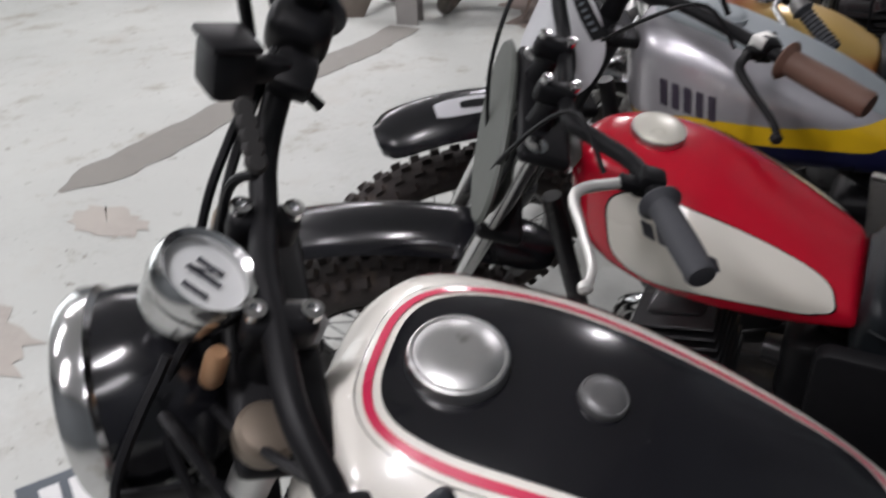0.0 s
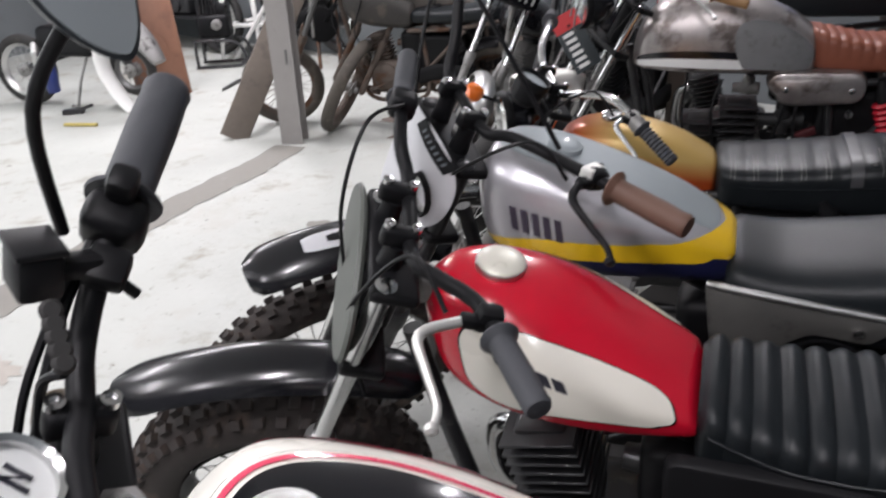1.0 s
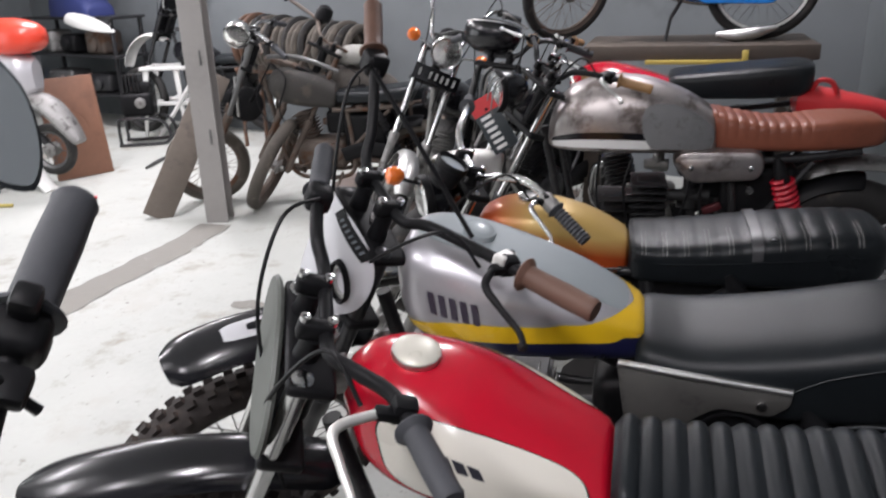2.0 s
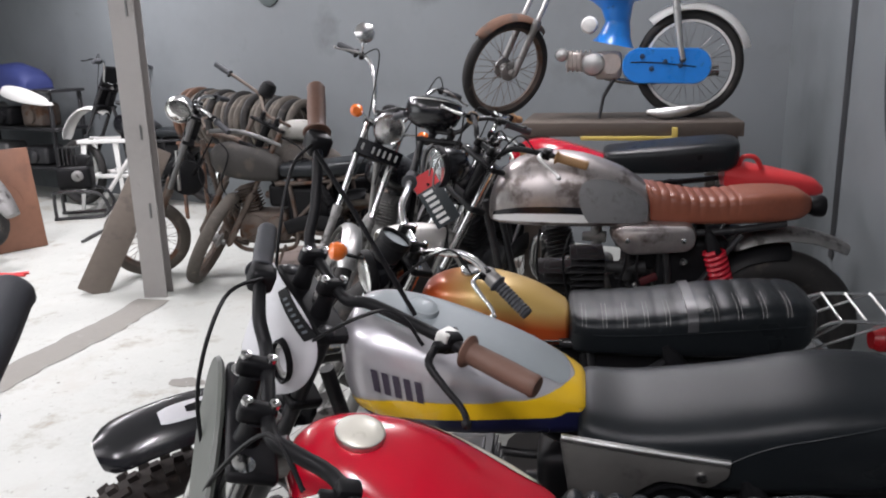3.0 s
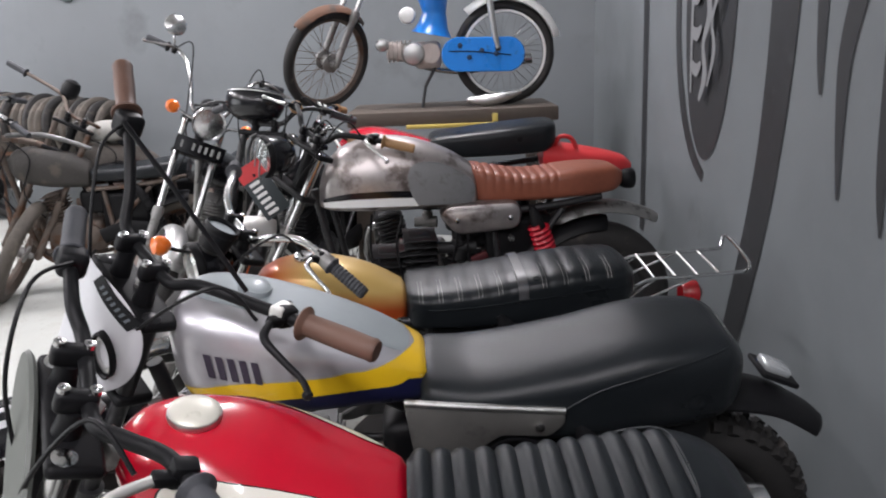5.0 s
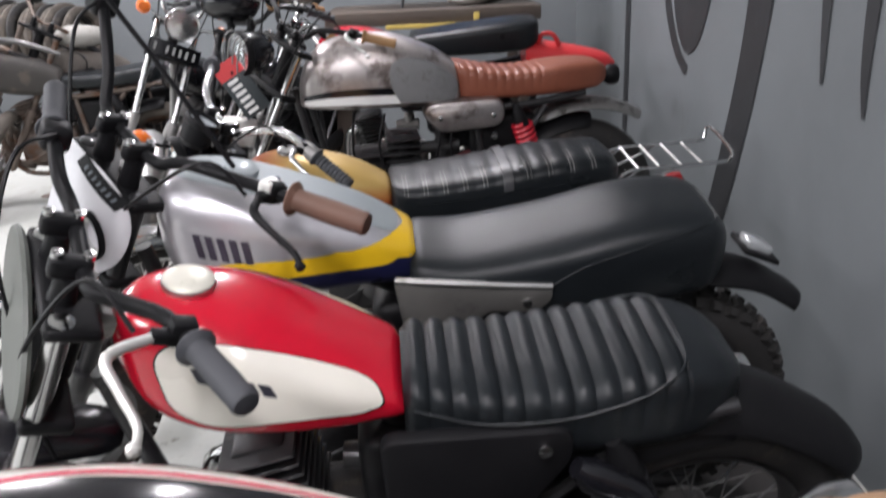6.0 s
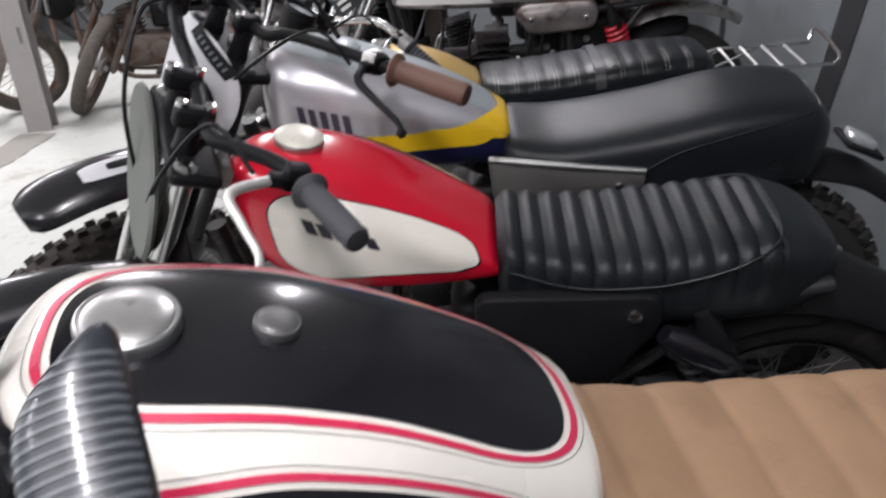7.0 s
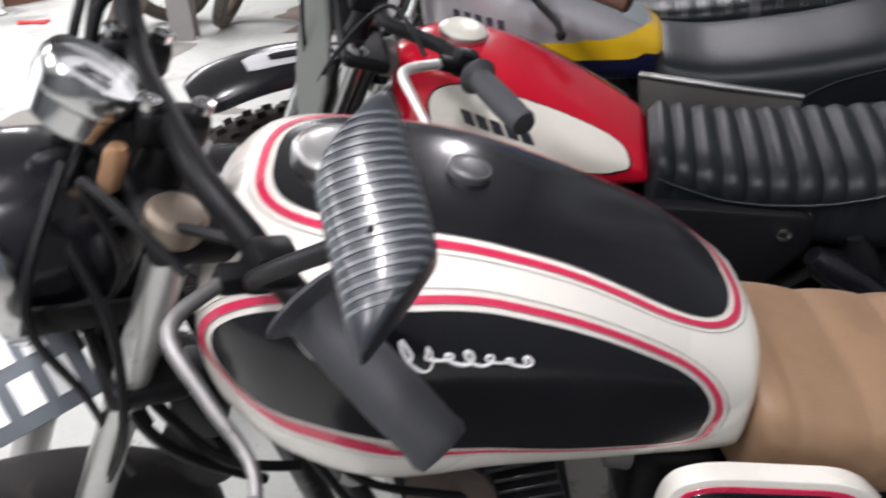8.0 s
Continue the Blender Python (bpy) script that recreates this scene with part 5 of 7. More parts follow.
tube(bm, [(0.044, 0.137, 0.783), (-0.10, 0.139, 0.764), (-0.264, 0.137, 0.743)], 0.0075, 10, 4)
part("cover_edge", bm, ALU, sc3)
bm = B()
ring(bm, [(0.064, -0.03), (0.072, -0.03), (0.072, 0.008), (0.064, 0.008)], side(-0.17, 0.128, 0.612), 36)
lathe(bm, [(0.066, -0.004), (0.03, -0.003), (0.001, -0.003)], side(-0.17, 0.128, 0.612), 36)
part("vent", bm, BLACK_SATIN, sc3, "round black mesh vent")
bm = B()
lathe(bm, [(0.010, 0), (0.010, 0.006), (0.004, 0.009)], side(-0.215, 0.141, 0.712), 12)
part("bolt", bm, CHROME, sc3)

bm = B()
block(bm, (0.05, 0.05, 0.05), F3 @ Matrix.Translation((-0.02, -0.255, 0.225)), 0.012, 3)
part("throttle_housing", bm, BLACK_SATIN, b3)
cable(b3, [F3 @ Vector(p) for p in ((-0.0, -0.24, 0.23), (0.07, -0.17, 0.20), (0.09, -0.07, 0.05), (0.04, -0.03, -0.15))])
# pale decal with a dark slot on the front mudguard
bm = B()
blade(bm, axle3, rf3 + 0.167, -95, -67, 0.048, 0.003, 0.002, 14, 7, (1.0, 0.7))
dc = part("decal", bm, PALE_PLATE, f3, "pale decal")
bm = B()
blade(bm, axle3, rf3 + 0.1695, -90, -73, 0.020, 0.001, 0.002, 14, 7, (1.0, 0.7))
part("decal_slot", bm, BLACK_PAINT, dc)
# bowed pale front board with a round dark ring and a dark sticker
def bowed(y, z, out=0.0):
    return F3 @ Vector((0.112 - 3.2 * y * y + out, y, z))


bm = B()
rings = []
for q, out in ((0.02, 0.0015), (0.3, 0.0015), (0.6, 0.0015), (0.85, 0.0015), (0.98, 0.001), (1.0, -0.001), (0.98, -0.003), (0.6, -0.0035), (0.02, -0.0035)):
    rings.append([bowed(0.004 + 0.128 * q * spow(math.cos(2 * math.pi * k / 48), 0.85), -0.060 + 0.122 * q * spow(math.sin(2 * math.pi * k / 48), 0.85), out) for k in range(48)])
skin(bm, rings)
fb = part("front_board", bm, PALE_PLATE, b3, "bowed pale grey plastic front board")
ax1 = (F3.to_3x3() @ Vector((-0.25, 0.48, -1.0))).normalized()
ax3 = (F3.to_3x3() @ Vector((1.0, 0.52, 0.0))).normalized()
horn3 = Matrix.Translation(bowed(0.080, -0.074, -0.002)) @ Matrix((ax1, ax3.cross(ax1), ax3)).transposed().to_4x4() @ Matrix.Diagonal((1.12, 0.5, 1, 1))
bm = B()
ring(bm, [(0.034, 0.0), (0.041, 0.0), (0.041, 0.016), (0.037, 0.019), (0.034, 0.016)], horn3, 36)
part("lamp_ring", bm, BLACK_SATIN, fb)
bm = B()
ring(bm, [(0.022, 0.0), (0.032, 0.0), (0.032, 0.010), (0.026, 0.010)], horn3, 36)
part("inner_ring", bm, ALU, fb)
def on_board(q, v, out):
    """A point on the sticker: q along it, v across it."""
    return bowed(0.066 + 0.046 * q + 0.0085 * v, 0.029 - 0.023 * q + 0.0135 * v, out)


bm = B()
skin(bm, [[on_board(q, -1, 0.0022), on_board(q, 1, 0.0022), on_board(q, 1, 0.004), on_board(q, -1, 0.004)] for q in (-1, -0.6, -0.2, 0.2, 0.6, 1)])
stk = part("sticker", bm, BLACK_SATIN, fb, "black sticker with pale bars")
for n in range(7):
    q = -0.66 + 0.22 * n
    bm = B()
    skin(bm, [[on_board(q + dq, -0.38, 0.0041), on_board(q + dq, 0.38, 0.0041), on_board(q + dq, 0.38, 0.0048), on_board(q + dq, -0.38, 0.0048)] for dq in (0, 0.09)])
    part("sticker_mark", bm, MATS["plate_grey"], stk)
bm = B()
sb3 = Body(SEAT3, 0.5, 0.55, 0.4)
for s in (1, -1):
    tube(bm, [sb3.at(x, s * p) for x, p in ((-0.24, 1.58), (-0.32, 1.42), (-0.42, 1.27), (-0.51, 1.10), (-0.575, 0.82), (-0.608, 0.40), (-0.613, 0.0))], 0.0024, 6, 6)
part("piping", bm, LEATHER, b3)
bm = B()
tube(bm, [F3 @ Vector((-0.02, 0.235, 0.17)), F3 @ Vector((0.10, 0.10, 0.30)), F3 @ Vector((0.16, 0.03, 0.36))], 0.0045, 8)
part("mirror_stem", bm, BLACK_SATIN, b3)
bm = B()
hold3 = F3 @ along((-0.058, 0.293, 0.162), (-0.120, 0.458, 0.205))
block(bm, (0.042, 0.036, 0.026), hold3, 0.005)
clamp3 = part("clamp", bm, SATIN_ALU, b3, "bright lever clamp with screws")
for dx in (-0.012, 0.012):
    bm = B()
    lathe(bm, [(0.006, 0), (0.006, 0.003), (0.003, 0.0035), (0.003, 0.001)], hold3 @ Matrix.Translation((0.0215, dx, 0.0)) @ Matrix.Rotation(radians(90), 4, "Y"), 12)
    part("screw", bm, BLACK_METAL, clamp3)
# rear lamp on the mudguard
bm = B()
block(bm, (0.09, 0.085, 0.012), Matrix.Translation((-0.752, -0.02, 0.694)) @ Matrix.Rotation(radians(-24), 4, "Y"), 0.004)
tl = part("tail_lamp", bm, BLACK_SATIN, b3)
bm = B()
block(bm, (0.06, 0.055, 0.02), Matrix.Translation((-0.752, -0.02, 0.707)) @ Matrix.Rotation(radians(-24), 4, "Y"), 0.006)
part("lamp_lens", bm, CLEAR_LENS, tl)
# small gold bike with chrome carrier
b4 = stand("motorcycle", 0.005, 2.470, 5, 9, "small gold and orange bike with ribbed seat and chrome carrier", ROW)
B4 = dict(head=(0.47, 0.86, 26), turn=32, front=(0.30, 0.07), rear=(0.30, 0.09, -0.52), rise=0.05, seat_z=0.72, shock_x=-0.28, metal=DARK_STEEL,
          bars=[(0.03, 0.0, 0.05), (0.03, 0.08, 0.055), (0.02, 0.15, 0.105), (-0.03, 0.24, 0.146), (-0.13, 0.42, 0.110)], bars_right=[(0.03, -0.08, 0.055), (0.02, -0.15, 0.08), (-0.03, -0.24, 0.10), (-0.13, -0.42, 0.07)], bar_mat=CHROME, ribbed=True, lever_mat=CHROME, levers=("left",))
F4, axle4, rf4 = chassis(b4, B4)
body4 = Body([(0, 0.06, 0.685, 0.60), (0.012, 0.082, 0.702, 0.585), (0.12, 0.105, 0.762, 0.59), (0.25, 0.115, 0.796, 0.61), (0.36, 0.10, 0.794, 0.645), (0.43, 0.065, 0.766, 0.675), (0.45, 0.035, 0.738, 0.70)], 0.74, 0.38)
t4 = tank(b4, body4, GOLD, "gold fuel tank fading to orange")
cap(t4, 0.30, body4.at(0.30, 0).z, 0.03, 0.016, CHROME, tank_slope(body4, 0.30))
SEAT4 = [(-0.705, 0.085, 0.725, 0.62), (-0.65, 0.115, 0.752, 0.59), (-0.45, 0.130, 0.744, 0.575), (-0.22, 0.130, 0.714, 0.575), (-0.05, 0.124, 0.702, 0.58), (0.0, 0.11, 0.708, 0.58)]
bm = B()
saddle(bm, SEAT4, (-0.66, -0.02, 11, 0.5), amp=0.0032)
part("seat", bm, LEATHER, b4, "black ribbed seat with chrome trim")

# chrome trim strips across the seat and a wide strap
seat4 = Body(SEAT4, 0.5, 0.55, 0.4)
for s in (1, -1):
    bm = B()
    tube(bm, [seat4.at(x, s * 1.54) + Vector((0, s * 0.001, 0)) for x in (-0.01, -0.1, -0.2, -0.3, -0.4, -0.5, -0.6, -0.67)], 0.0026, 6, 4)
    part("piping", bm, LEATHER, b4)
for x in (-0.047, -0.106, -0.165, -0.225, -0.285, -0.418, -0.483, -0.55, -0.618):
    for dx in (0.0, 0.011):
        bm = B()
        tube(bm, [seat4.at(x + dx, math.asin(spow(y, 2))) + Vector((0, 0.0008 * y, 0.0006)) for y in (0.1, 0.3, 0.5, 0.7, 0.82, 0.9, 0.95, 0.965)], 0.0008, 6, 2)
        part("seat_trim", bm, DULL_ALU, b4)
bm = B()
skin(bm, [[seat4.at(-0.348 + dx, p) + Vector((0, 0.004 * math.sin(p), z + 0.002)) for dx, z in ((-0.015, -0.002), (-0.014, 0.003), (0.014, 0.003), (0.015, -0.002))] for p in (-1.5, -1.2, -0.9, -0.6, -0.3, -0.1, 0.0, 0.1, 0.3, 0.6, 0.9, 1.2, 1.5)])
part("seat_strap", bm, mat("strap_vinyl", (0.05, 0.05, 0.054), 0.3, 0, 0.2, vary=0.15), b4)
bm = B()
lathe(bm, [(0.012, -0.055), (0.020, -0.045), (0.023, -0.010), (0.021, 0.006), (0.012, 0.008)], F4 @ along((-0.0735, 0.318, 0.130), (-0.13, 0.42, 0.110)), 20)
part("switch_housing", bm, DULL_ALU, b4)
# chrome carrier behind the seat
bm = B()
tube(bm, [(-1.050, -0.09, 0.712), (-1.062, -0.088, 0.750), (-1.062, 0.085, 0.730), (-1.050, 0.09, 0.700)], 0.0058, 8, 3)
carrier = part("carrier", bm, CHROME, b4, "chrome luggage carrier")
for s in (-1, 1):
    for nm, pts, rad in (("rail", [(-0.70, 0.088 * s, 0.672), (-0.755, 0.088 * s, 0.696), (-0.88, 0.09 * s, 0.698), (-1.03, 0.09 * s, 0.702), (-1.050, 0.09 * s, 0.706)], 0.0058), ("strut", [(-0.765, 0.088 * s, 0.696), (-0.64, 0.09 * s, 0.605)], 0.005), ("strut", [(-0.90, 0.09 * s, 0.698), (-0.68, 0.09 * s, 0.60)], 0.0045)):
        bm = B()
        tube(bm, pts, rad, 8, 4 if len(pts) > 2 else 0)
        part(nm, bm, CHROME, carrier)
for x in (-0.762, -0.83, -0.90, -0.97):
    bm = B()
    tube(bm, [(x, -0.089, 0.700), (x, 0.089, 0.699)], 0.0042, 8)
    part("cross_bar", bm, ALU, carrier)
bm = B()
lathe(bm, [(0.030, -0.02), (0.040, 0.0), (0.040, 0.03), (0.02, 0.045), (0.001, 0.047)], along((-0.90, 0.02, 0.605), (-1.0, 0.02, 0.605)), 24)
part("tail_lamp", bm, RED_LENS, b4, "red tail lamp")
bm = B()
blade(bm, side(-0.52, 0, 0.31), 0.355, -75, -165, 0.13, 0.04)
part("rear_fender", bm, CHROME, b4)
bm = B()
blade(bm, axle4, rf4 + 0.04, -140, -30, 0.11, 0.035)
part("front_fender", bm, CHROME, b4)
gauge(b4, F4 @ Matrix.Translation((0.116, 0.05, 0.065)) @ Matrix.Rotation(radians(-8), 4, "Y"), 0.047, 0.075, marks=False, dial=GREY_PAINT, shell=BLACK_SATIN)
headlight(b4, F4 @ Matrix.Translation((0.125, 0, -0.095)) @ Matrix.Rotation(radians(112), 4, "Y"), 0.072, 0.11, BLACK_PAINT, BLACK_SATIN)
bm = B()
tube(bm, [F4 @ Vector((0.10, -0.03, -0.07)), F4 @ Vector((0.20, -0.05, -0.066))], 0.006, 8)
stalk4 = part("indicator_stalk", bm, BLACK_SATIN, b4)
bm = B()
lathe(bm, [(0.012, -0.03), (0.026, -0.016), (0.030, 0.0), (0.024, 0.018), (0.001, 0.026)], F4 @ Matrix.Translation((0.222, -0.054, -0.063)) @ Matrix.Rotation(radians(100), 4, "Y"), 20)
part("indicator", bm, ORANGE_LENS, stalk4, "orange indicator lens")
bm = B()
tube(bm, [(0.02, 0.10, 0.622), (0.2, 0.118, 0.63), (0.34, 0.112, 0.66)], 0.004, 6, 4)
part("tank_trim", bm, CHROME, t4)

# bare steel bike with a brown quilted seat
b5 = stand("motorcycle", 0.268, 3.216, 5, 3, "bare steel tank bike with brown quilted seat and red springs", ROW)
B5 = dict(head=(0.63, 1.02, 27), turn=40, front=(0.31, 0.11), rear=(0.33, 0.14, -0.50), rise=0.05, seat_z=0.86, shock_x=-0.214, shock_low=-0.33, shock_up=0.06, coil=0.036, turns=13, spring=RED_SPRING, rim=BLACK_METAL, metal=BLACK_METAL,
          bars=[(0.03, 0.0, 0.05), (0.03, 0.08, 0.06), (0.02, 0.13, 0.11), (-0.03, 0.235, 0.152), (-0.13, 0.36, 0.188)], bars_right=[(0.03, -0.08, 0.06), (0.02, -0.13, 0.09), (-0.03, -0.235, 0.10), (-0.13, -0.36, 0.06)], grips=mat("amber_rubber", (0.30, 0.17, 0.075), 0.5, bump=0.2), bar_mat=BLACK_SATIN, fork=CHROME, slider=BLACK_METAL)
F5, axle5, rf5 = chassis(b5, B5)
body5 = Body([(0, 0.09, 0.90, 0.79), (0.012, 0.115, 0.93, 0.785), (0.12, 0.14, 1.0, 0.78), (0.30, 0.155, 1.055, 0.78), (0.48, 0.145, 1.04, 0.785), (0.58, 0.11, 0.97, 0.79), (0.615, 0.07, 0.89, 0.80), (0.62, 0.04, 0.85, 0.81)], 0.72, 0.14)
KNEE_GREY = mat("knee_grey", (0.20, 0.20, 0.205), 0.55, 0.3, 0, grain=50, vary=0.25, stain=(0.13, 0.125, 0.12), stain_at=0.55, stain_scale=20)
t5 = tank(b5, body5, RAW_STEEL, "bare scuffed steel fuel tank with white lower stripe")
for s in (1, -1):
    bm = B()
    body5.patch(bm, rounded([(0.010, s * 1.62), (0.016, s * 1.0), (0.15, s * 0.80), (0.27, s * 1.0), (0.275, s * 1.50), (0.21, s * 1.64)], 0.05), 0.004)
    part("knee_pad", bm, KNEE_GREY, t5, "dull dark grey knee pad")
    bm = B()
    body5.patch(bm, rounded([(0.235, s * 1.66), (0.25, s * 1.53), (0.60, s * 1.53), (0.60, s * 1.66)], 0.004), 0.0016)
    part("white_stripe", bm, WHITE_MARK, t5, "white stripe")
    bm = B()
    body5.patch(bm, rounded([(0.245, s * 1.525), (0.255, s * 1.45), (0.598, s * 1.45), (0.604, s * 1.525)], 0.004), 0.0015)
    part("black_line", bm, BLACK_PAINT, t5)
cap(t5, 0.40, body5.at(0.40, 0).z, 0.03, 0.012, DARK_STEEL, tank_slope(body5, 0.40))
bm = B()
saddle(bm, [(-0.60, 0.05, 0.88, 0.82), (-0.55, 0.09, 0.905, 0.80), (-0.42, 0.12, 0.91, 0.79), (-0.2, 0.12, 0.895, 0.785), (-0.03, 0.11, 0.925, 0.79), (0.02, 0.09, 0.94, 0.80)], (-0.32, 0.0, 9, 0.5), amp=0.006)
part("seat", bm, BROWN_LEATHER, b5, "brown leather seat with quilted ribs")

# battery cover, tail, lamp and rear mudguard of the steel bike
bm = B()
shaped_plate(bm, rounded([(0.162, 0.757), (0.13, 0.800), (-0.15, 0.803), (-0.174, 0.747), (-0.155, 0.688), (0.09, 0.672)], 0.04, arc=1.0), 0.15, 0.06, edge=0.022)
sc5 = part("side_cover", bm, RAW_STEEL, b5, "bare steel oval side cover")
for x in (-0.12, 0.09):
    bm = B()
    lathe(bm, [(0.010, 0), (0.010, 0.006), (0.004, 0.009)], side(x, 0.149, 0.738), 12)
    part("bolt", bm, CHROME, sc5)
bm = B()
blade(bm, side(-0.50, 0, 0.34), 0.405, -62, -128, 0.15, 0.035, flare=0.03)
part("rear_fender", bm, DULL_ALU, b5)
bm = B()
lathe(bm, [(0.028, 0), (0.040, 0.02), (0.042, 0.05), (0.036, 0.06), (0.001, 0.062)], along((-0.60, 0, 0.835), (-0.72, 0, 0.835)), 24)
part("tail_lamp", bm, BLACK_SATIN, b5)
# oily engine pieces below the tank
GREASE = mat("greasy_iron", (0.012, 0.012, 0.013), 0.55, 0.2, 0, vary=0.4, stain=(0.05, 0.046, 0.042), stain_at=0.62, stain_scale=35)
for x0, z0, n in ((0.23, 0.56, 7), (0.36, 0.50, 5)):
    bm = B()
    block(bm, (0.09, 0.10, 0.19), Matrix.Translation((x0, 0, z0)), 0.012)
    barrel = part("cylinder", bm, GREASE, b5)
    for k in range(n):
        bm = B()
        block(bm, (0.135, 0.19, 0.006), Matrix.Translation((x0, 0, z0 - 0.085 + 0.17 * k / (n - 1))), 0.002, 1)
        part("fin", bm, GREASE, barrel)
bm = B()
lathe(bm, [(0.018, -0.055), (0.027, -0.045), (0.027, 0.01), (0.032, 0.015), (0.032, 0.03), (0.022, 0.04), (0.020, 0.07), (0.008, 0.075)], Matrix.Translation((0.075, 0.055, 0.60)), 20)
tube(bm, [(0.16, 0.05, 0.60), (0.075, 0.055, 0.60), (0.01, 0.05, 0.60)], [0.022, 0.028, 0.034], 14)
part("carburettor", bm, GREASE, b5)
for pts in ([(0.10, 0.11, 0.76), (0.09, 0.13, 0.66), (0.12, 0.12, 0.52)], [(0.03, 0.12, 0.74), (0.05, 0.14, 0.62), (0.02, 0.13, 0.46)], [(0.30, 0.10, 0.76), (0.33, 0.13, 0.64), (0.30, 0.12, 0.46)], [(0.42, 0.06, 0.76), (0.43, 0.10, 0.60), (0.38, 0.11, 0.44)]):
    cable(b5, [Vector(p) for p in pts], 0.005)
for x0, z0 in ((0.09, 0.69), (0.05, 0.55), (0.31, 0.66), (0.17, 0.47)):
    bm = B()
    lathe(bm, [(0.009, 0), (0.009, 0.010), (0.005, 0.014), (0.001, 0.014)], side(x0, 0.115, z0), 12)
    part("bolt", bm, ALU, b5)
bm = B()
block(bm, (0.07, 0.02, 0.03), Matrix.Translation((0.0, 0.11, 0.57)) @ Matrix.Rotation(0.4, 4, "Y"), 0.006)
part("side_box", bm, mat("dark_red_paint", (0.06, 0.005, 0.008), 0.5, vary=0.2), b5)
# headlight with a wire guard, and the short silver front mudguard
hl5 = F5 @ Matrix.Translation((0.215, 0.0, -0.078)) @ Matrix.Rotation(radians(108), 4, "Y")
lamp5 = headlight(b5, hl5, 0.080, 0.13, BLACK_PAINT, BLACK_SATIN)
for k in range(4):
    bm = B()
    tube(bm, [hl5 @ Vector((-0.075, -0.048 + 0.032 * k, 0.004)), hl5 @ Vector((-0.05, -0.048 + 0.032 * k, 0.034)), hl5 @ Vector((0.05, -0.048 + 0.032 * k, 0.034)), hl5 @ Vector((0.075, -0.048 + 0.032 * k, 0.004))], 0.0028, 8, 3)
    part("guard_wire", bm, DULL_ALU, lamp5)
bm = B()
blade(bm, axle5, 0.515, -93, -58, 0.15, 0.085)
part("front_fender", bm, SATIN_ALU, b5, "short silver front mudguard")
long5, wide5 = Vector((-0.508, 0.138, -0.850)), Vector((0.851, 0.236, -0.470))
plate5 = Matrix.Translation((0.816, 0.184, 0.912)) @ Matrix((wide5, long5, wide5.cross(long5))).transposed().to_4x4()
bm = B()
tube(bm, [plate5 @ Vector((0, -0.06, 0.004)), F5 @ Vector((0.15, 0.0, -0.10))], 0.006, 8)
part("plate_bracket", bm, BLACK_SATIN, b5)
bm = B()
block(bm, (0.100, 0.215, 0.003), plate5, 0.001)
np5 = part("front_plate", bm, mat("plate_dark", (0.035, 0.045, 0.05), 0.4, vary=0.1), b5, "dark plate with pale bars and a red end")
bm = B()
block(bm, (0.100, 0.060, 0.0015), plate5 @ Matrix.Translation((0, -0.0775, 0.0025)), 0.0)
part("plate_top", bm, RED_PLASTIC, np5)
for n in range(6):
    bm = B()
    block(bm, (0.042, 0.013, 0.0015), plate5 @ Matrix.Translation((0.012, -0.032 + 0.024 * n, 0.0025)), 0.0)
    part("plate_mark", bm, WHITE_MARK, np5)
bm = B()
lathe(bm, [(0.006, 0), (0.006, 0.05), (0.014, 0.055), (0.014, 0.062), (0.002, 0.064)], side(-0.122, 0.09, 0.655), 14)
part("knob", bm, CHROME, b5)
bm = B()
lathe(bm, [(0.02, -0.03), (0.045, -0.01), (0.045, 0.01), (0.02, 0.03)], side(0.80, 0.12, 0.5), 20)
part("disc_caliper", bm, YELLOW, b5)

# mirrors of the white bike
mirror(b1, (0.395, 0.195, 1.003), (0.41, 0.230, 1.035), (0.335, 0.265, 1.098), (0.10, -0.80, -0.55), 0.0255, 0.050, mat("shell_gloss", (0.026, 0.030, 0.036), 0.3, 0.0, 0.25, vary=0.1), 19, 0.26, "glossy dark mirror shell striped with a painted reflection", axis=(0.03, -0.116, 0.058), skew=-0.85)
mirror(b1, F1 @ Vector((0.044, -0.181, 0.147)), F1 @ Vector((0.074, -0.178, 0.262)), F1 @ Vector((0.062, -0.151, 0.383)), (-0.62, 0.52, 0.14), 0.032, 0.062, MATS["shell_gloss"], 15, 1.25, "dark angular mirror with dark glass", tilt=14)
# ---- back of the workshop ----
# small red bike with a black seat behind the steel one
b6 = stand("motorcycle", 0.12, 3.86, 0, 5, "red tank bike with black seat and red tail", ROW)
B6 = dict(head=(0.54, 0.98, 26), turn=15, front=(0.30, 0.08), rear=(0.30, 0.10, -0.55), rise=0.05, seat_z=0.90, shock_x=-0.28,
          bars=[(0.03, 0.0, 0.05), (0.03, 0.08, 0.055), (0.02, 0.13, 0.10), (-0.03, 0.20, 0.12), (-0.13, 0.36, 0.10)], grips=MATS["amber_rubber"], bar_mat=CHROME)
F6, axle6, rf6 = chassis(b6, B6)
body6 = Body([(0, 0.07, 0.93, 0.85), (0.012, 0.09, 0.95, 0.83), (0.12, 0.12, 0.99, 0.82), (0.28, 0.13, 1.03, 0.83), (0.40, 0.11, 1.02, 0.86), (0.46, 0.06, 0.97, 0.90), (0.47, 0.03, 0.95, 0.92)], 0.74, 0.38)
t6 = tank(b6, body6, RED_PAINT, "red fuel tank with pale flash")
bm = B()
body6.patch(bm, rounded([(0.10, 1.0), (0.26, 0.9), (0.30, 1.3), (0.14, 1.5)], 0.02), 0.0016)
part("pale_flash", bm, CREAM, t6)
bm = B()
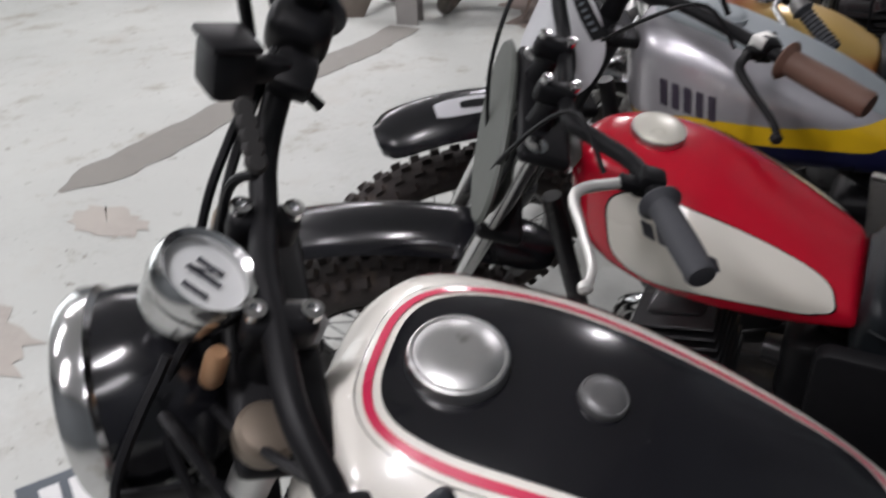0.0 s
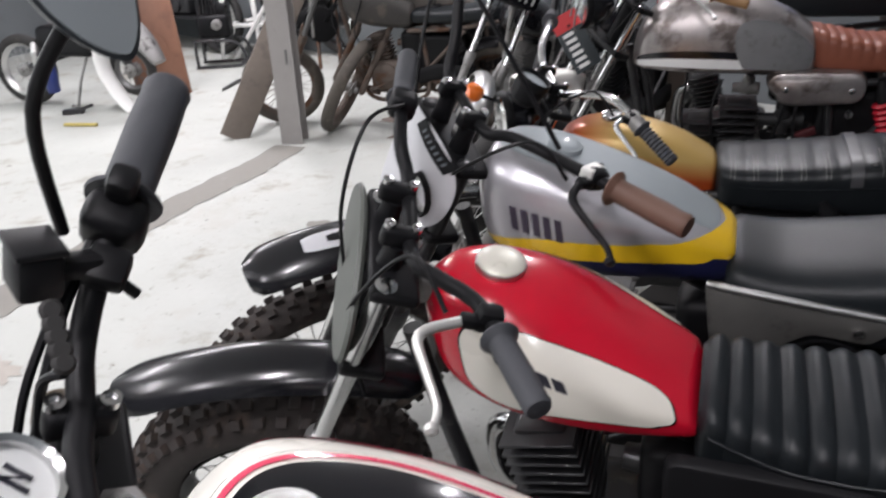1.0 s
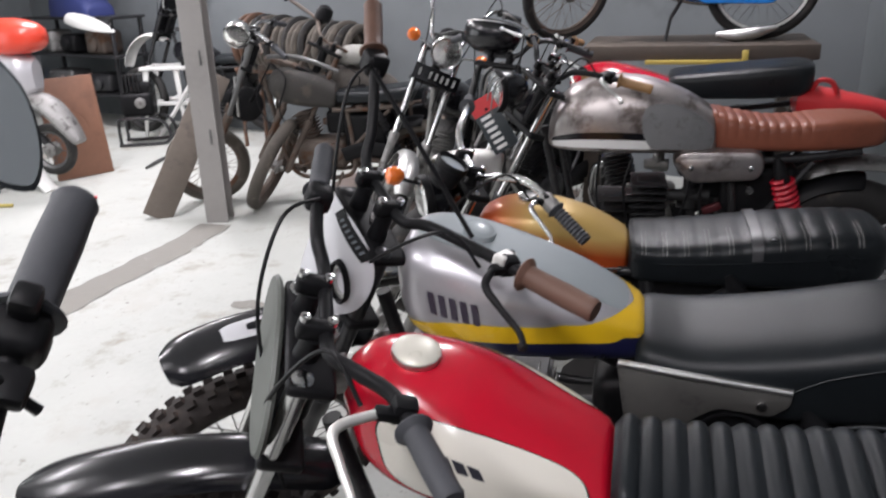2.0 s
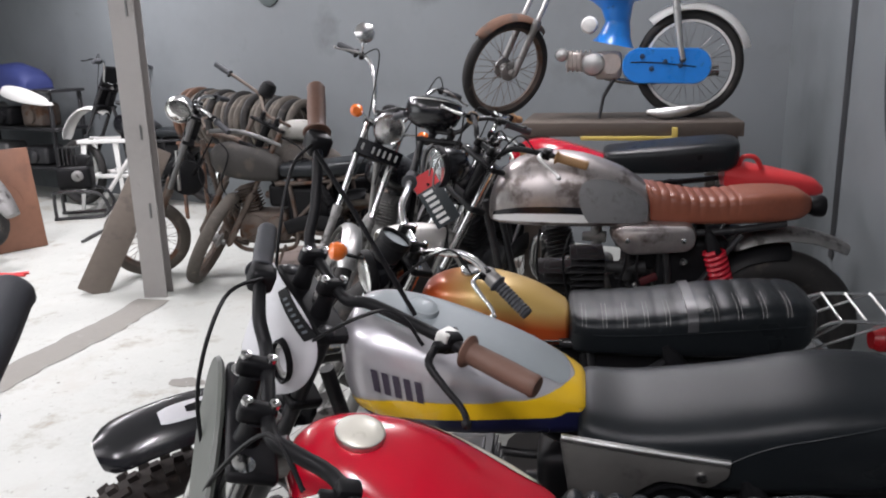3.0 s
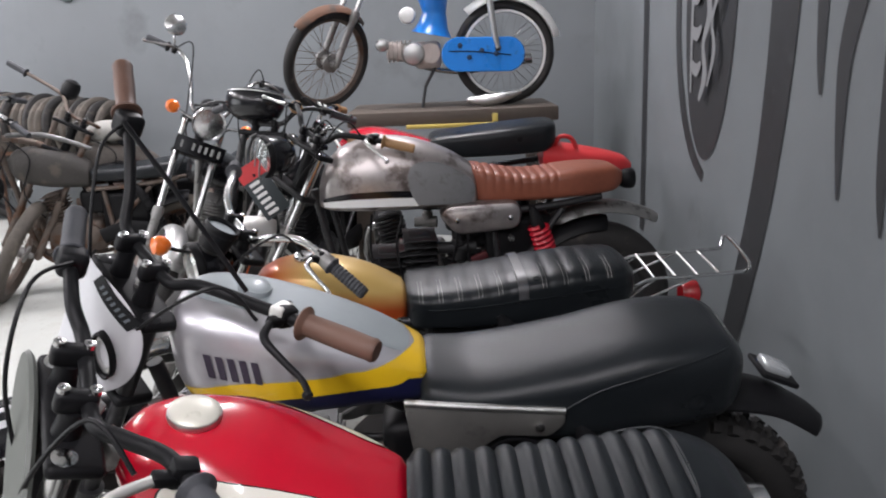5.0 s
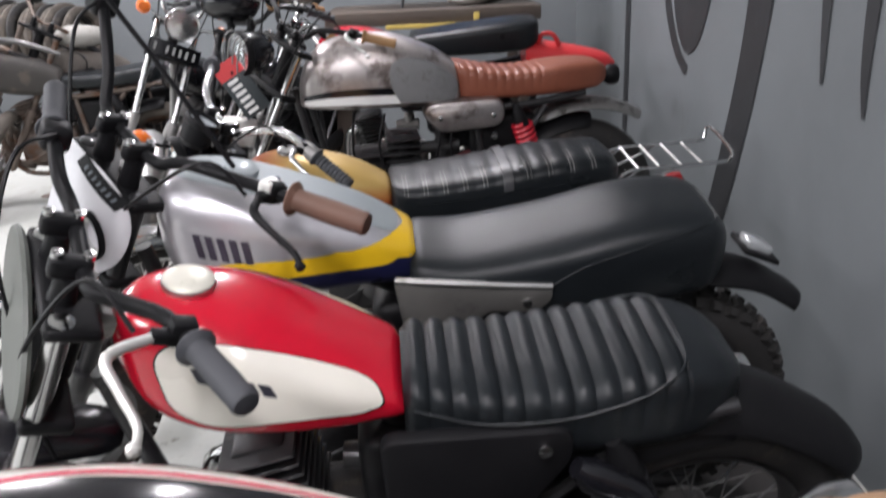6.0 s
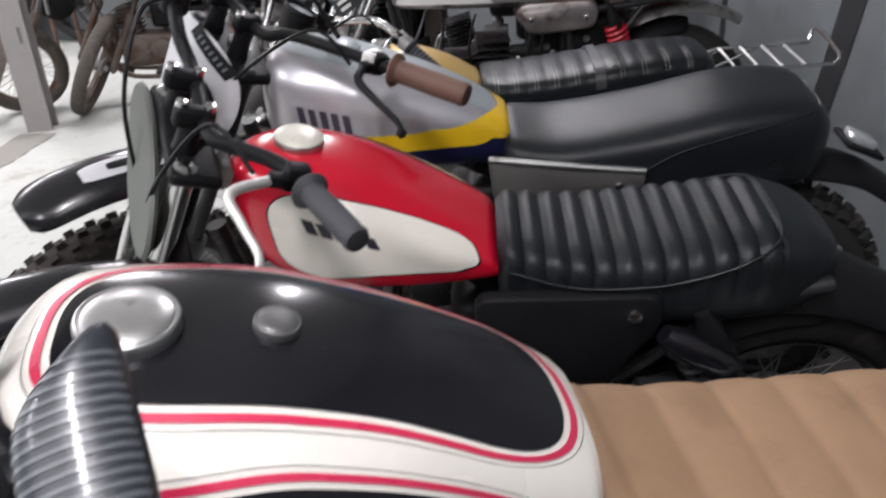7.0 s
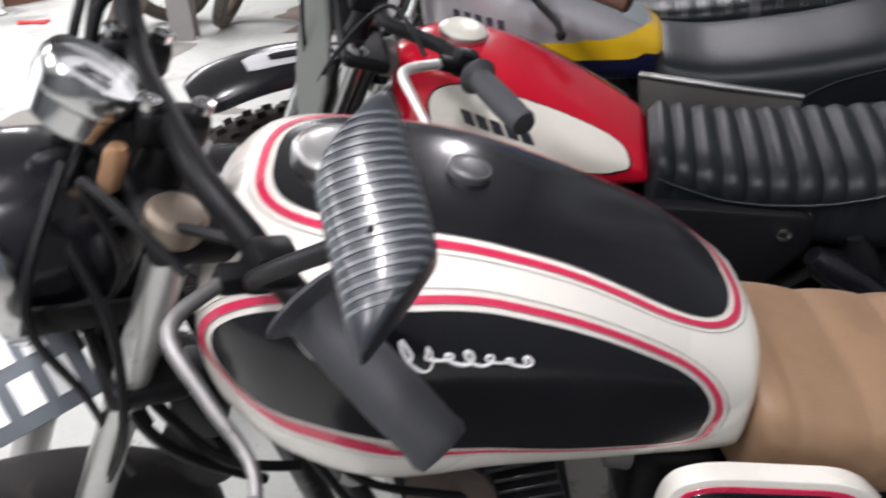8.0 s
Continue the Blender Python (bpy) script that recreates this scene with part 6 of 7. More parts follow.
saddle(bm, [(-0.56, 0.09, 1.035, 0.93), (-0.50, 0.12, 1.04, 0.90), (-0.25, 0.13, 1.02, 0.89), (0.0, 0.115, 0.995, 0.89), (0.03, 0.10, 0.99, 0.90)], None)
part("seat", bm, LEATHER, b6, "plain black seat")
bm = B()
body6t = Body([(-0.93, 0.03, 0.82, 0.79), (-0.89, 0.06, 0.855, 0.78), (-0.72, 0.09, 0.90, 0.79), (-0.50, 0.10, 0.94, 0.81)], 0.8, 0.5)
body6t.mesh(bm, 24, 28)
tail6 = part("tail_cowl", bm, RED_PLASTIC, b6, "red plastic tail")
bm = B()
tube(bm, [(-0.56, 0.05, 0.92), (-0.58, 0.06, 0.965), (-0.63, 0.06, 0.96), (-0.66, 0.05, 0.91)], 0.011, 8, 4)
part("grab_handle", bm, RED_PLASTIC, tail6)

# bench that carries the moped
bench = new("wooden_bench")
bench.location = (0.10, 4.66, 0)
tagged(bench, "dark wooden bench along the back wall", "bench")
bm = B()
block(bm, (1.15, 0.66, 0.075), Matrix.Translation((0.115, 0, 1.0125)), 0.006)
part("bench_top", bm, BENCH_WOOD, bench)
for x in (-0.40, 0.62):
    for y in (-0.26, 0.26):
        bm = B()
        block(bm, (0.09, 0.09, 0.975), Matrix.Translation((x, y, 0.4875)), 0.004)
        part("leg", bm, BENCH_WOOD, bench)
bm = B()
block(bm, (0.48, 0.016, 0.022), Matrix.Translation((0.10, -0.339, 0.968)), 0.005)
block(bm, (0.03, 0.016, 0.070), Matrix.Translation((0.345, -0.339, 0.990)), 0.004)
part("front_strip", bm, mat("yellow_board", (0.55, 0.42, 0.10), 0.5, vary=0.15), bench, "narrow yellow strip")



def moped():
    e = stand("moped", 0.272, 4.62, 0, 0, "old blue step-through moped with white mudguard on a bench", z=1.050)
    e["category"] = "moped"
    r = 0.285
    F = steering(0.43, 0.88, 25, 47)
    ln = (0.88 + 0.05 * math.sin(radians(25)) - r) / math.cos(radians(25))
    axle = F @ Matrix.Translation((0.05, 0, -ln)) @ Matrix.Rotation(radians(-90), 4, "X")
    wheel(e, "front_wheel", axle, r, 0.06, RUSTY_STEEL, RUBBER, rim_r=0.235)
    rw = wheel(e, "rear_wheel", side(-0.25, 0, r), r, 0.065, DARK_STEEL, RUBBER, rim_r=0.232)
    bm = B()
    ring(bm, [(0.222, 0.020), (0.236, 0.027), (0.236, 0.031), (0.222, 0.030)], side(-0.25, 0, r), 48)
    part("rim_band", bm, WHITE_PLASTIC, rw, "white painted rim band")
    fork(e, F, ln, DULL_ALU, ALU, 0.014, 0.13)
    bars(e, F, [(0, 0, 0.10), (0, 0.08, 0.12), (-0.02, 0.16, 0.16), (-0.12, 0.30, 0.15)], 0.010, CHROME, GRIP_RUBBER, 0.016, cables=False)
    bm = B()
    blade(bm, axle, r + 0.03, -118, -22, 0.085, 0.03)
    part("front_fender", bm, RUST, e, "rusty front mudguard")
    bm = B()
    blade(bm, side(-0.25, 0, r), r + 0.045, -48, -165, 0.10, 0.04)
    part("rear_fender", bm, WHITE_PLASTIC, e, "white rear mudguard")
    # pressed-steel frame
    bm = B()
    tube(bm, [(0.43, 0, 0.82), (0.34, 0, 0.72), (0.20, 0, 0.67), (-0.05, 0, 0.68), (-0.26, 0, 0.70)], [0.04, 0.042, 0.055, 0.042, 0.028], 16, 5, flat=1.0)
    tube(bm, [(0.15, 0, 0.67), (0.14, 0, 0.60), (0.135, 0, 0.52), (0.145, 0, 0.45), (0.155, 0, 0.40)], [0.15, 0.085, 0.066, 0.085, 0.118], 16, 5)
    tube(bm, [(0.475, 0, 0.74), (0.425, 0, 0.90)], 0.034, 16)
    part("frame", bm, BLUE, e, "blue pressed-steel frame")
    bm = B()
    rings = []
    for y, s in ((0.060, 0.94), (0.066, 1.0), (0.100, 1.0), (0.108, 0.95)):
        row = []
        for k in range(36):
            a = 2 * math.pi * k / 36
            cx = -0.266 if math.cos(a) < 0 else 0.010
            row.append(Vector((cx + 0.094 * s * math.cos(a), y, r - 0.005 + (0.006 if cx > 0 else 0) + 0.094 * s * math.sin(a))))
        rings.append(row)
    skin(bm, rings)
    cc = part("chain_case", bm, BLUE, e, "blue chain case")
    bm = B()
    tube(bm, [(0.06, 0.106, r + 0.02), (-0.08, 0.107, r + 0.015), (-0.28, 0.106, r - 0.01)], 0.004, 8, 3)
    part("crease", bm, BLACK_SATIN, cc)
    for x, z in ((0.0, 0.335), (-0.05, 0.27), (-0.12, 0.305), (-0.20, 0.285)):
        bm = B()
        lathe(bm, [(0.014, 0), (0.014, 0.006), (0.004, 0.008)], side(x, 0.107, z), 12)
        part("bolt", bm, mat("dull_bolt", (0.03, 0.06, 0.12), 0.5, 0.5, vary=0.2) if "dull_bolt" not in MATS else MATS["dull_bolt"], cc)
    bm = B()
    block(bm, (0.15, 0.12, 0.15), Matrix.Translation((0.18, 0.02, 0.29)), 0.03, 3)
    tube(bm, [(0.165, 0.02, 0.30), (0.165, 0.095, 0.30)], 0.055, 20)
    block(bm, (0.18, 0.10, 0.10), Matrix.Translation((0.32, 0.0, 0.31)) @ Matrix.Rotation(radians(-8), 4, "Y"), 0.02, 3)
    eng = part("engine", bm, mat("grey_beige_metal", (0.45, 0.40, 0.37), 0.5, 0.3, 0, vary=0.2, stain=(0.16, 0.12, 0.09), stain_at=0.58, stain_scale=14), e)
    bm = B()
    block(bm, (0.006, 0.13, 0.12), None, 0.002, 1)
    first = part("fin", bm, MATS["grey_beige_metal"], eng)
    for n in range(6):
        fin = first if n == 0 else new("fin", first.data)
        fin.parent, fin.matrix_local = eng, Matrix.Translation((0.28 + 0.024 * n, 0, 0.315))
    for x, z, rr in ((0.26, 0.30, 0.064), (0.43, 0.352, 0.036)):
        bm = B()
        lathe(bm, [(rr, 0), (rr, 0.02), (rr * 0.85, 0.034), (rr * 0.3, 0.04), (0.001, 0.04)], side(x, 0.085, z), 28)
        part("round_cover", bm, ALU, eng)
    bm = B()
    lathe(bm, [(0.044, 0), (0.046, 0.03), (0.036, 0.05), (0.001, 0.056)], side(0.283, 0.075, 0.505), 28)
    part("carburettor_cover", bm, WHITE_PLASTIC, eng)
    body = Body([(0.10, 0.06, 0.76, 0.71), (0.13, 0.08, 0.83, 0.705), (0.22, 0.095, 0.86, 0.71), (0.34, 0.085, 0.865, 0.73), (0.40, 0.05, 0.84, 0.75), (0.41, 0.025, 0.81, 0.77)], 0.75, 0.4)
    t = tank(e, body, CHROME, "chrome fuel tank")
    bm = B()
    body.patch(bm, rounded([(0.13, 1.2), (0.16, 0.8), (0.27, 0.8), (0.30, 1.3), (0.26, 1.8), (0.15, 1.8)], 0.03), 0.003)
    part("knee_pad", bm, DARK_STEEL, t)
    bm = B()
    saddle(bm, [(-0.45, 0.09, 0.84, 0.75), (-0.38, 0.11, 0.85, 0.74), (-0.1, 0.115, 0.83, 0.74), (0.07, 0.10, 0.83, 0.74), (0.10, 0.08, 0.83, 0.75)], None)
    part("seat", bm, mat("dark_green_vinyl", (0.025, 0.032, 0.028), 0.5, vary=0.15, bump=0.2), e, "dark green vinyl seat")
    bm = B()
    tube(bm, [(-0.21, 0.115, r + 0.03), (-0.19, 0.115, r + 0.12), (-0.155, 0.11, 0.68)], [0.013, 0.017, 0.021], 14)
    sh = part("rear_shock", bm, ALU, e, "plain silver shock tube")
    bm = B()
    lathe(bm, [(0.016, -0.012), (0.018, 0.0), (0.016, 0.012)], side(-0.21, 0.105, r + 0.03), 14)
    part("shock_eye", bm, BLACK_METAL, sh)
    bm = B()
    tube(bm, [(0.13, 0.05, 0.24), (0.20, 0.10, 0.12), (0.22, 0.14, 0.01)], 0.009, 8)
    tube(bm, [(0.13, -0.05, 0.24), (0.20, -0.10, 0.12), (0.22, -0.14, 0.01)], 0.009, 8)
    part("centre_stand", bm, BLACK_METAL, e)
    bm = B()
    tube(bm, [(0.20, -0.08, 0.22), (0.0, -0.10, 0.19), (-0.26, -0.11, 0.235), (-0.42, -0.11, 0.25)], [0.014, 0.018, 0.036, 0.030], 14, 4)
    part("exhaust", bm, CHROME, e)
    bm = B()
    tube(bm, [(-0.36, 0.0, 0.70), (-0.44, 0.0, 0.705)], 0.012, 8)
    lathe(bm, [(0.030, 0), (0.034, 0.012), (0.030, 0.035), (0.001, 0.042)], along((-0.44, 0, 0.71), (-0.6, 0, 0.71)), 20)
    part("tail_lamp", bm, RED_LENS, e)
    headlight(e, F @ Matrix.Translation((0.09, 0, 0.02)) @ Matrix.Rotation(radians(112), 4, "Y"), 0.062, 0.10, BLUE)
    bm = B()
    tube(bm, [(-0.03, 0.13, 0.040), (-0.13, 0.135, 0.034), (-0.23, 0.135, 0.05), (-0.33, 0.135, 0.075)], [0.012, 0.034, 0.030, 0.010], 10, 4)
    part("step_plate", bm, ALU, e)
    return e


moped()


def old_bike(x, y, heading, lean, turn, label, head=(0.50, 0.98, 26), tank_mat=RUST, tyre=DUSTY_RUBBER, light=None, seat=LEATHER, metal=RUSTY_STEEL, chrome=RUSTY_STEEL, bar=None, fender=None, seat_on=True, z=0.0, r=0.30, knobs=0, bar_mat=None, bar_right=None, levers=("left", "right")):
    e = stand("motorcycle", x, y, heading, lean, label, "old motorcycles at the back", z)
    c = dict(head=head, turn=turn, front=(r, 0.08), rear=(r, 0.09, -0.50), rise=0.05, seat_z=0.76, tyre=tyre, rim=metal, slider=metal, fork=chrome, frame=metal, metal=metal, dark=metal, exhaust=metal, bar_mat=bar_mat or chrome, knobs=knobs, bars_right=bar_right, levers=levers,
             bars=bar or [(0.03, 0.0, 0.05), (0.03, 0.08, 0.06), (0.02, 0.13, 0.12), (-0.03, 0.20, 0.16), (-0.13, 0.36, 0.15)], lever_mat=metal)
    F, axle, rf = chassis(e, c)
    bd = Body([(0, 0.07, 0.77, 0.68), (0.012, 0.09, 0.80, 0.66), (0.12, 0.12, 0.86, 0.66), (0.28, 0.135, 0.90, 0.68), (0.40, 0.11, 0.90, 0.72), (0.45, 0.06, 0.86, 0.77), (0.46, 0.03, 0.83, 0.79)], 0.74, 0.38)
    tank(e, bd, tank_mat)
    if seat_on:
        bm = B()
        saddle(bm, [(-0.58, 0.09, 0.80, 0.71), (-0.5, 0.12, 0.80, 0.70), (-0.2, 0.125, 0.77, 0.69), (0.0, 0.11, 0.77, 0.69)], None, nx=40, nphi=20)
        part("seat", bm, seat, e)
    if fender:
        bm = B()
        blade(bm, axle, rf + 0.035, -150, -15, 0.11, 0.035)
        part("front_fender", bm, fender, e)
    if light:
        headlight(e, F @ Matrix.Translation((0.17, 0, -0.03)) @ Matrix.Rotation(radians(112), 4, "Y"), 0.082, 0.12, light)
    return e, F, axle


# chrome-lamp bike that faces the room, with orange indicators
l1, FL1, _ = old_bike(-1.295, 4.72, 84, 14, 30, "old chrome bike with round headlight and orange indicators", head=(0.52, 1.07, 26), tank_mat=BLACK_PAINT, tyre=RUBBER, light=CHROME, metal=DULL_ALU, chrome=CHROME, fender=ALU,
                    bar=[(0.03, 0.0, 0.05), (0.03, 0.08, 0.06), (0.03, 0.13, 0.20), (-0.02, 0.21, 0.33), (-0.11, 0.37, 0.37)])
for s in (-1, 1):
    bm = B()
    tube(bm, [FL1 @ Vector((0.12, s * 0.08, -0.02)), FL1 @ Vector((0.14, s * 0.17, -0.0))], 0.006, 8)
    st = part("indicator_stalk", bm, CHROME, l1)
    bm = B()
    lathe(bm, [(0.020, -0.02), (0.032, -0.01), (0.034, 0.012), (0.022, 0.026), (0.001, 0.03)], FL1 @ Matrix.Translation((0.15, s * 0.19, 0.0)) @ Matrix.Rotation(radians(110), 4, "Y"), 20)
    part("indicator", bm, ORANGE_LENS, st, "orange indicator lens")
bm = B()
tube(bm, [FL1 @ Vector((-0.03, -0.235, 0.335)), FL1 @ Vector((0.02, -0.26, 0.37)), FL1 @ Vector((0.02, -0.275, 0.41))], 0.005, 8, 4)
ms = part("mirror_stem", bm, CHROME, l1)
bm = B()
lathe(bm, [(0.02, -0.02), (0.05, -0.008), (0.055, 0.0), (0.05, 0.004), (0.001, 0.005)], FL1 @ Matrix.Translation((0.03, -0.275, 0.44)) @ Matrix.Rotation(radians(95), 4, "Y"), 24)
part("mirror", bm, CHROME, ms)
gauge(l1, FL1 @ Matrix.Translation((0.06, 0.0, 0.085)) @ Matrix.Rotation(radians(-25), 4, "Y"), 0.05, 0.08, False, shell=BLACK_SATIN, dial=BLACK_PAINT)
bm = B()
tag = FL1 @ Matrix.Translation((0.155, 0.0, -0.165)) @ Matrix.Rotation(radians(14), 4, "Y")
rings = []
for q in (-1, -0.6, -0.2, 0.2, 0.6, 1):
    rings.append([tag @ Vector((-0.03 * q * q + dx, 0.125 * q, dz)) for dx, dz in ((0, -0.04), (0, 0.04), (-0.004, 0.04), (-0.004, -0.04))])
skin(bm, rings)
fp = part("front_plate", bm, BLACK_PAINT, l1, "bowed dark plate with pale bars")
for q in (-0.75, -0.3, -0.05, 0.2, 0.45, 0.75):
    bm = B()
    block(bm, (0.003, 0.012, 0.036), tag @ Matrix.Translation((-0.03 * q * q + 0.002, 0.125 * q, 0)) @ Matrix.Rotation(-0.45 * q, 4, "Z"), 0.0005, 1)
    part("pale_bar", bm, mat("dim_pale", (0.30, 0.30, 0.29), 0.6, vary=0.15), fp)

# plain black bike behind the steel one
l0, FL0, axl0 = old_bike(-0.54, 4.15, 72, 3, 4, "plain black bike facing the room with silver mudguard", head=(0.52, 1.02, 26), tank_mat=BLACK_PAINT, tyre=RUBBER, metal=BLACK_METAL, chrome=BLACK_METAL, fender=ALU, knobs=36)
bm = B()
cowl0 = FL0 @ Matrix.Translation((0.06, -0.055, 0.135)) @ Matrix.Rotation(radians(8), 4, "Y") @ Matrix.Diagonal((0.105, 0.138, 0.078, 1))
lathe(bm, [(0.55, -1.0), (0.85, -0.7), (0.98, -0.2), (1.0, 0.2), (0.90, 0.6), (0.55, 0.75), (0.001, 0.78)], cowl0, 36)
cw = part("instrument_cowl", bm, BLACK_PAINT, l0, "wide black cowl with a silver rim")
bm = B()
ring(bm, [(0.93, 0.46), (0.975, 0.47), (0.97, 0.53), (0.92, 0.54)], cowl0, 40)
part("rim", bm, ALU, cw)
# rusty project bikes
l2, FL2, _ = old_bike(-1.76, 5.20, 38, 9, 62, "dusty rusty project bike with worn front wheel", head=(0.48, 1.02, 27), tank_mat=mat("dusty_tank", (0.10, 0.088, 0.078), 0.75, 0.1, 0, vary=0.3, stain=(0.07, 0.05, 0.04), stain_at=0.55, stain_scale=9), seat_on=False, r=0.325, levers=(),
                    bar=[(0.03, 0.0, 0.05), (0.03, 0.06, 0.055), (0.0, 0.12, 0.05), (-0.06, 0.22, 0.03), (-0.12, 0.30, 0.0)],
                    bar_right=[(0.02, -0.06, 0.07), (-0.05, -0.115, 0.12), (-0.128, -0.190, 0.147), (-0.184, -0.50, 0.183)])
bm = B()
lathe(bm, [(0.030, -0.07), (0.050, -0.05), (0.054, 0.0), (0.046, 0.03), (0.02, 0.045), (0.001, 0.047)], FL2 @ Matrix.Translation((-0.109, -0.117, 0.200)), 24)
tube(bm, [FL2 @ Vector((0.0, -0.05, 0.02)), FL2 @ Vector((-0.109, -0.117, 0.14))], 0.008, 8)
part("lamp_can", bm, BLACK_SATIN, l2, "round black lamp can")
l3, FL3, _ = old_bike(-1.96, 4.80, 8, 4, 20, "stripped old bike with a clear round headlight", head=(0.50, 1.085, 26), tank_mat=mat("dusty_black", (0.040, 0.037, 0.034), 0.72, 0.1, 0, vary=0.35, stain=(0.085, 0.072, 0.06), stain_at=0.55, stain_scale=9), metal=RUSTY_STEEL, chrome=DARK_STEEL, bar_mat=CHROME, r=0.28,
                      bar=[(0.03, 0.0, 0.05), (0.03, 0.08, 0.055), (0.02, 0.13, 0.07), (-0.03, 0.20, 0.08), (-0.16, 0.36, 0.06)])
headlight(l3, FL3 @ Matrix.Translation((0.13, 0.07, 0.0)) @ Matrix.Rotation(radians(84), 4, "Z") @ Matrix.Rotation(radians(108), 4, "Y"), 0.085, 0.11, CHROME)
# loose pieces on the two project bikes
bm = B()
lathe(bm, [(0.02, -0.04), (0.09, -0.03), (0.115, -0.01), (0.115, 0.012), (0.095, 0.022), (0.03, 0.026), (0.001, 0.026)], along((0.66, -0.05, 0.665), (0.60, 0.30, 0.70)), 32)
tube(bm, [(0.52, 0.0, 0.80), (0.62, -0.04, 0.69)], 0.014, 8)
part("round_cover", bm, BLACK_SATIN, l3, "round black cover")
bm = B()
tube(bm, [(0.68, 0.02, 0.86), (0.69, 0.03, 0.60)], 0.011, 10)
part("pale_rod", bm, ALU, l3)
bm = B()
tube(bm, [(0.44, 0.03, 0.985), (0.20, 0.10, 0.985), (-0.04, 0.12, 0.90)], [0.014, 0.016, 0.012], 10, 5)
part("bare_tube", bm, DARK_STEEL, l3)
bm = B()
lathe(bm, [(0.012, -0.06), (0.040, -0.045), (0.062, -0.01), (0.062, 0.008), (0.050, 0.016), (0.001, 0.020)], along((0.78, -0.13, 0.66), (0.90, -0.02, 0.70)), 28)
tube(bm, [(0.70, -0.02, 0.70), (0.77, -0.11, 0.66)], 0.010, 8)
part("side_lamp", bm, CHROME, l2, "dull chrome side lamp")
bm = B()
Body([(0.10, 0.04, 0.98, 0.95), (0.14, 0.08, 1.01, 0.93), (0.28, 0.10, 1.035, 0.92), (0.38, 0.07, 1.02, 0.93), (0.42, 0.02, 0.99, 0.95)], 0.8, 0.4).mesh(bm, 20, 20)
tube(bm, [(0.26, 0, 0.87), (0.26, 0, 0.94)], 0.03, 10)
part("loose_shroud", bm, mat("dusty_pale", (0.26, 0.255, 0.235), 0.7, 0, 0, vary=0.25, stain=(0.16, 0.14, 0.12), stain_at=0.55, stain_scale=12), l2, "dusty pale shroud")
bm = B()
block(bm, (0.13, 0.14, 0.11), Matrix.Translation((0.32, 0.10, 0.755)) @ Matrix.Rotation(0.12, 4, "Y"), 0.012, 2)
part("battery", bm, BLACK_SATIN, l2, "black battery box")
bm = B()
tube(bm, [(0.44, 0.10, 0.66), (0.43, 0.12, 0.55), (0.40, 0.13, 0.40)], [0.022, 0.014, 0.012], 10, 3)
part("carburettor_stub", bm, ALU, l2)
for pts in ([(0.42, 0.05, 0.95), (0.30, 0.14, 0.86), (0.36, 0.15, 0.66), (0.28, 0.12, 0.50)], [(0.46, -0.04, 0.92), (0.52, 0.10, 0.74), (0.44, 0.12, 0.55)]):
    for old in (l2, l3):
        cable(old, [Vector(p) for p in pts], 0.005)
# ---- clutter on the open side ----
def thing(name, bm, material, m, label, category, group=""):
    ob = part(name, bm, material, None)
    ob.matrix_world = m
    return tagged(ob, label, category, group)


# leaning plank against the post
bm = B()
block(bm, (0.185, 0.05, 1.02), Matrix.Translation((0, 0, 0.51)), 0.008)
thing("plank", bm, mat("ramp_wood", (0.15, 0.125, 0.105), 0.7, grain=25, vary=0.25, stain=(0.09, 0.075, 0.065), stain_at=0.55), pose(-3.08, 4.22, 0.0, -12, 29, 30), "dusty thick grey plank leaning on a post", "plank")

# brown panel with a pressed ring
panel = new("brown_board")
panel.matrix_world = pose(-4.40, 5.16, 0.0, -10, 0, 60)
tagged(panel, "reddish brown board with a pressed ring leaning upright", "board")
bm = B()
block(bm, (0.44, 0.030, 0.79), Matrix.Translation((0, 0, 0.395)), 0.006)
part("face", bm, WOOD, panel)
bm = B()
ring(bm, [(0.135, -0.004), (0.15, -0.004), (0.15, 0.004), (0.135, 0.004)], Matrix.Translation((-0.03, -0.0155, 0.385)) @ Matrix.Rotation(radians(90), 4, "X"), 40)
part("pressed_ring", bm, WOOD, panel)

# white step frame with splayed legs
step = new("step_frame")
step.matrix_world = pose(-4.66, 6.92, 0, 0, 0, 15)
tagged(step, "chipped white wooden step frame standing on the floor", "stool")
for x, y in ((-0.27, -0.16), (0.10, -0.16), (-0.27, 0.16), (0.30, 0.16)):
    bm = B()
    tube(bm, [(x * 1.1 - 0.01, y * 1.3, 0.0), (x * 0.8 - 0.03, y * 0.8, 0.66)], [0.026, 0.046], 4, flat=0.7)
    part("leg", bm, WHITE_PLASTIC, step)
for z, w, d in ((0.665, 0.60, 0.30), (0.33, 0.46, 0.34)):
    for y in (-d / 2, d / 2):
        bm = B()
        block(bm, (w, 0.05, 0.035), Matrix.Translation((0, y, z)), 0.004)
        part("rail", bm, WHITE_PLASTIC, step)
    for x in (-w / 2 + 0.03, w / 2 - 0.03):
        bm = B()
        block(bm, (0.05, d, 0.031), Matrix.Translation((x, 0, z)), 0.004)
        part("rail", bm, WHITE_PLASTIC, step)
bm = B()
block(bm, (0.30, 0.26, 0.02), Matrix.Translation((0.12, 0.0, 0.36)) @ Matrix.Rotation(radians(6), 4, "Y"), 0.004)
part("tread", bm, WHITE_PLASTIC, step)

# pale rod leaning against the step frame
bm = B()
tube(bm, [(-4.76, 6.66, 0.012), (-4.22, 6.70, 0.70)], 0.021, 10)
thing("rod", bm, WHITE_PLASTIC, Matrix.Identity(4), "pale metal rod leaning against a step frame", "rod")

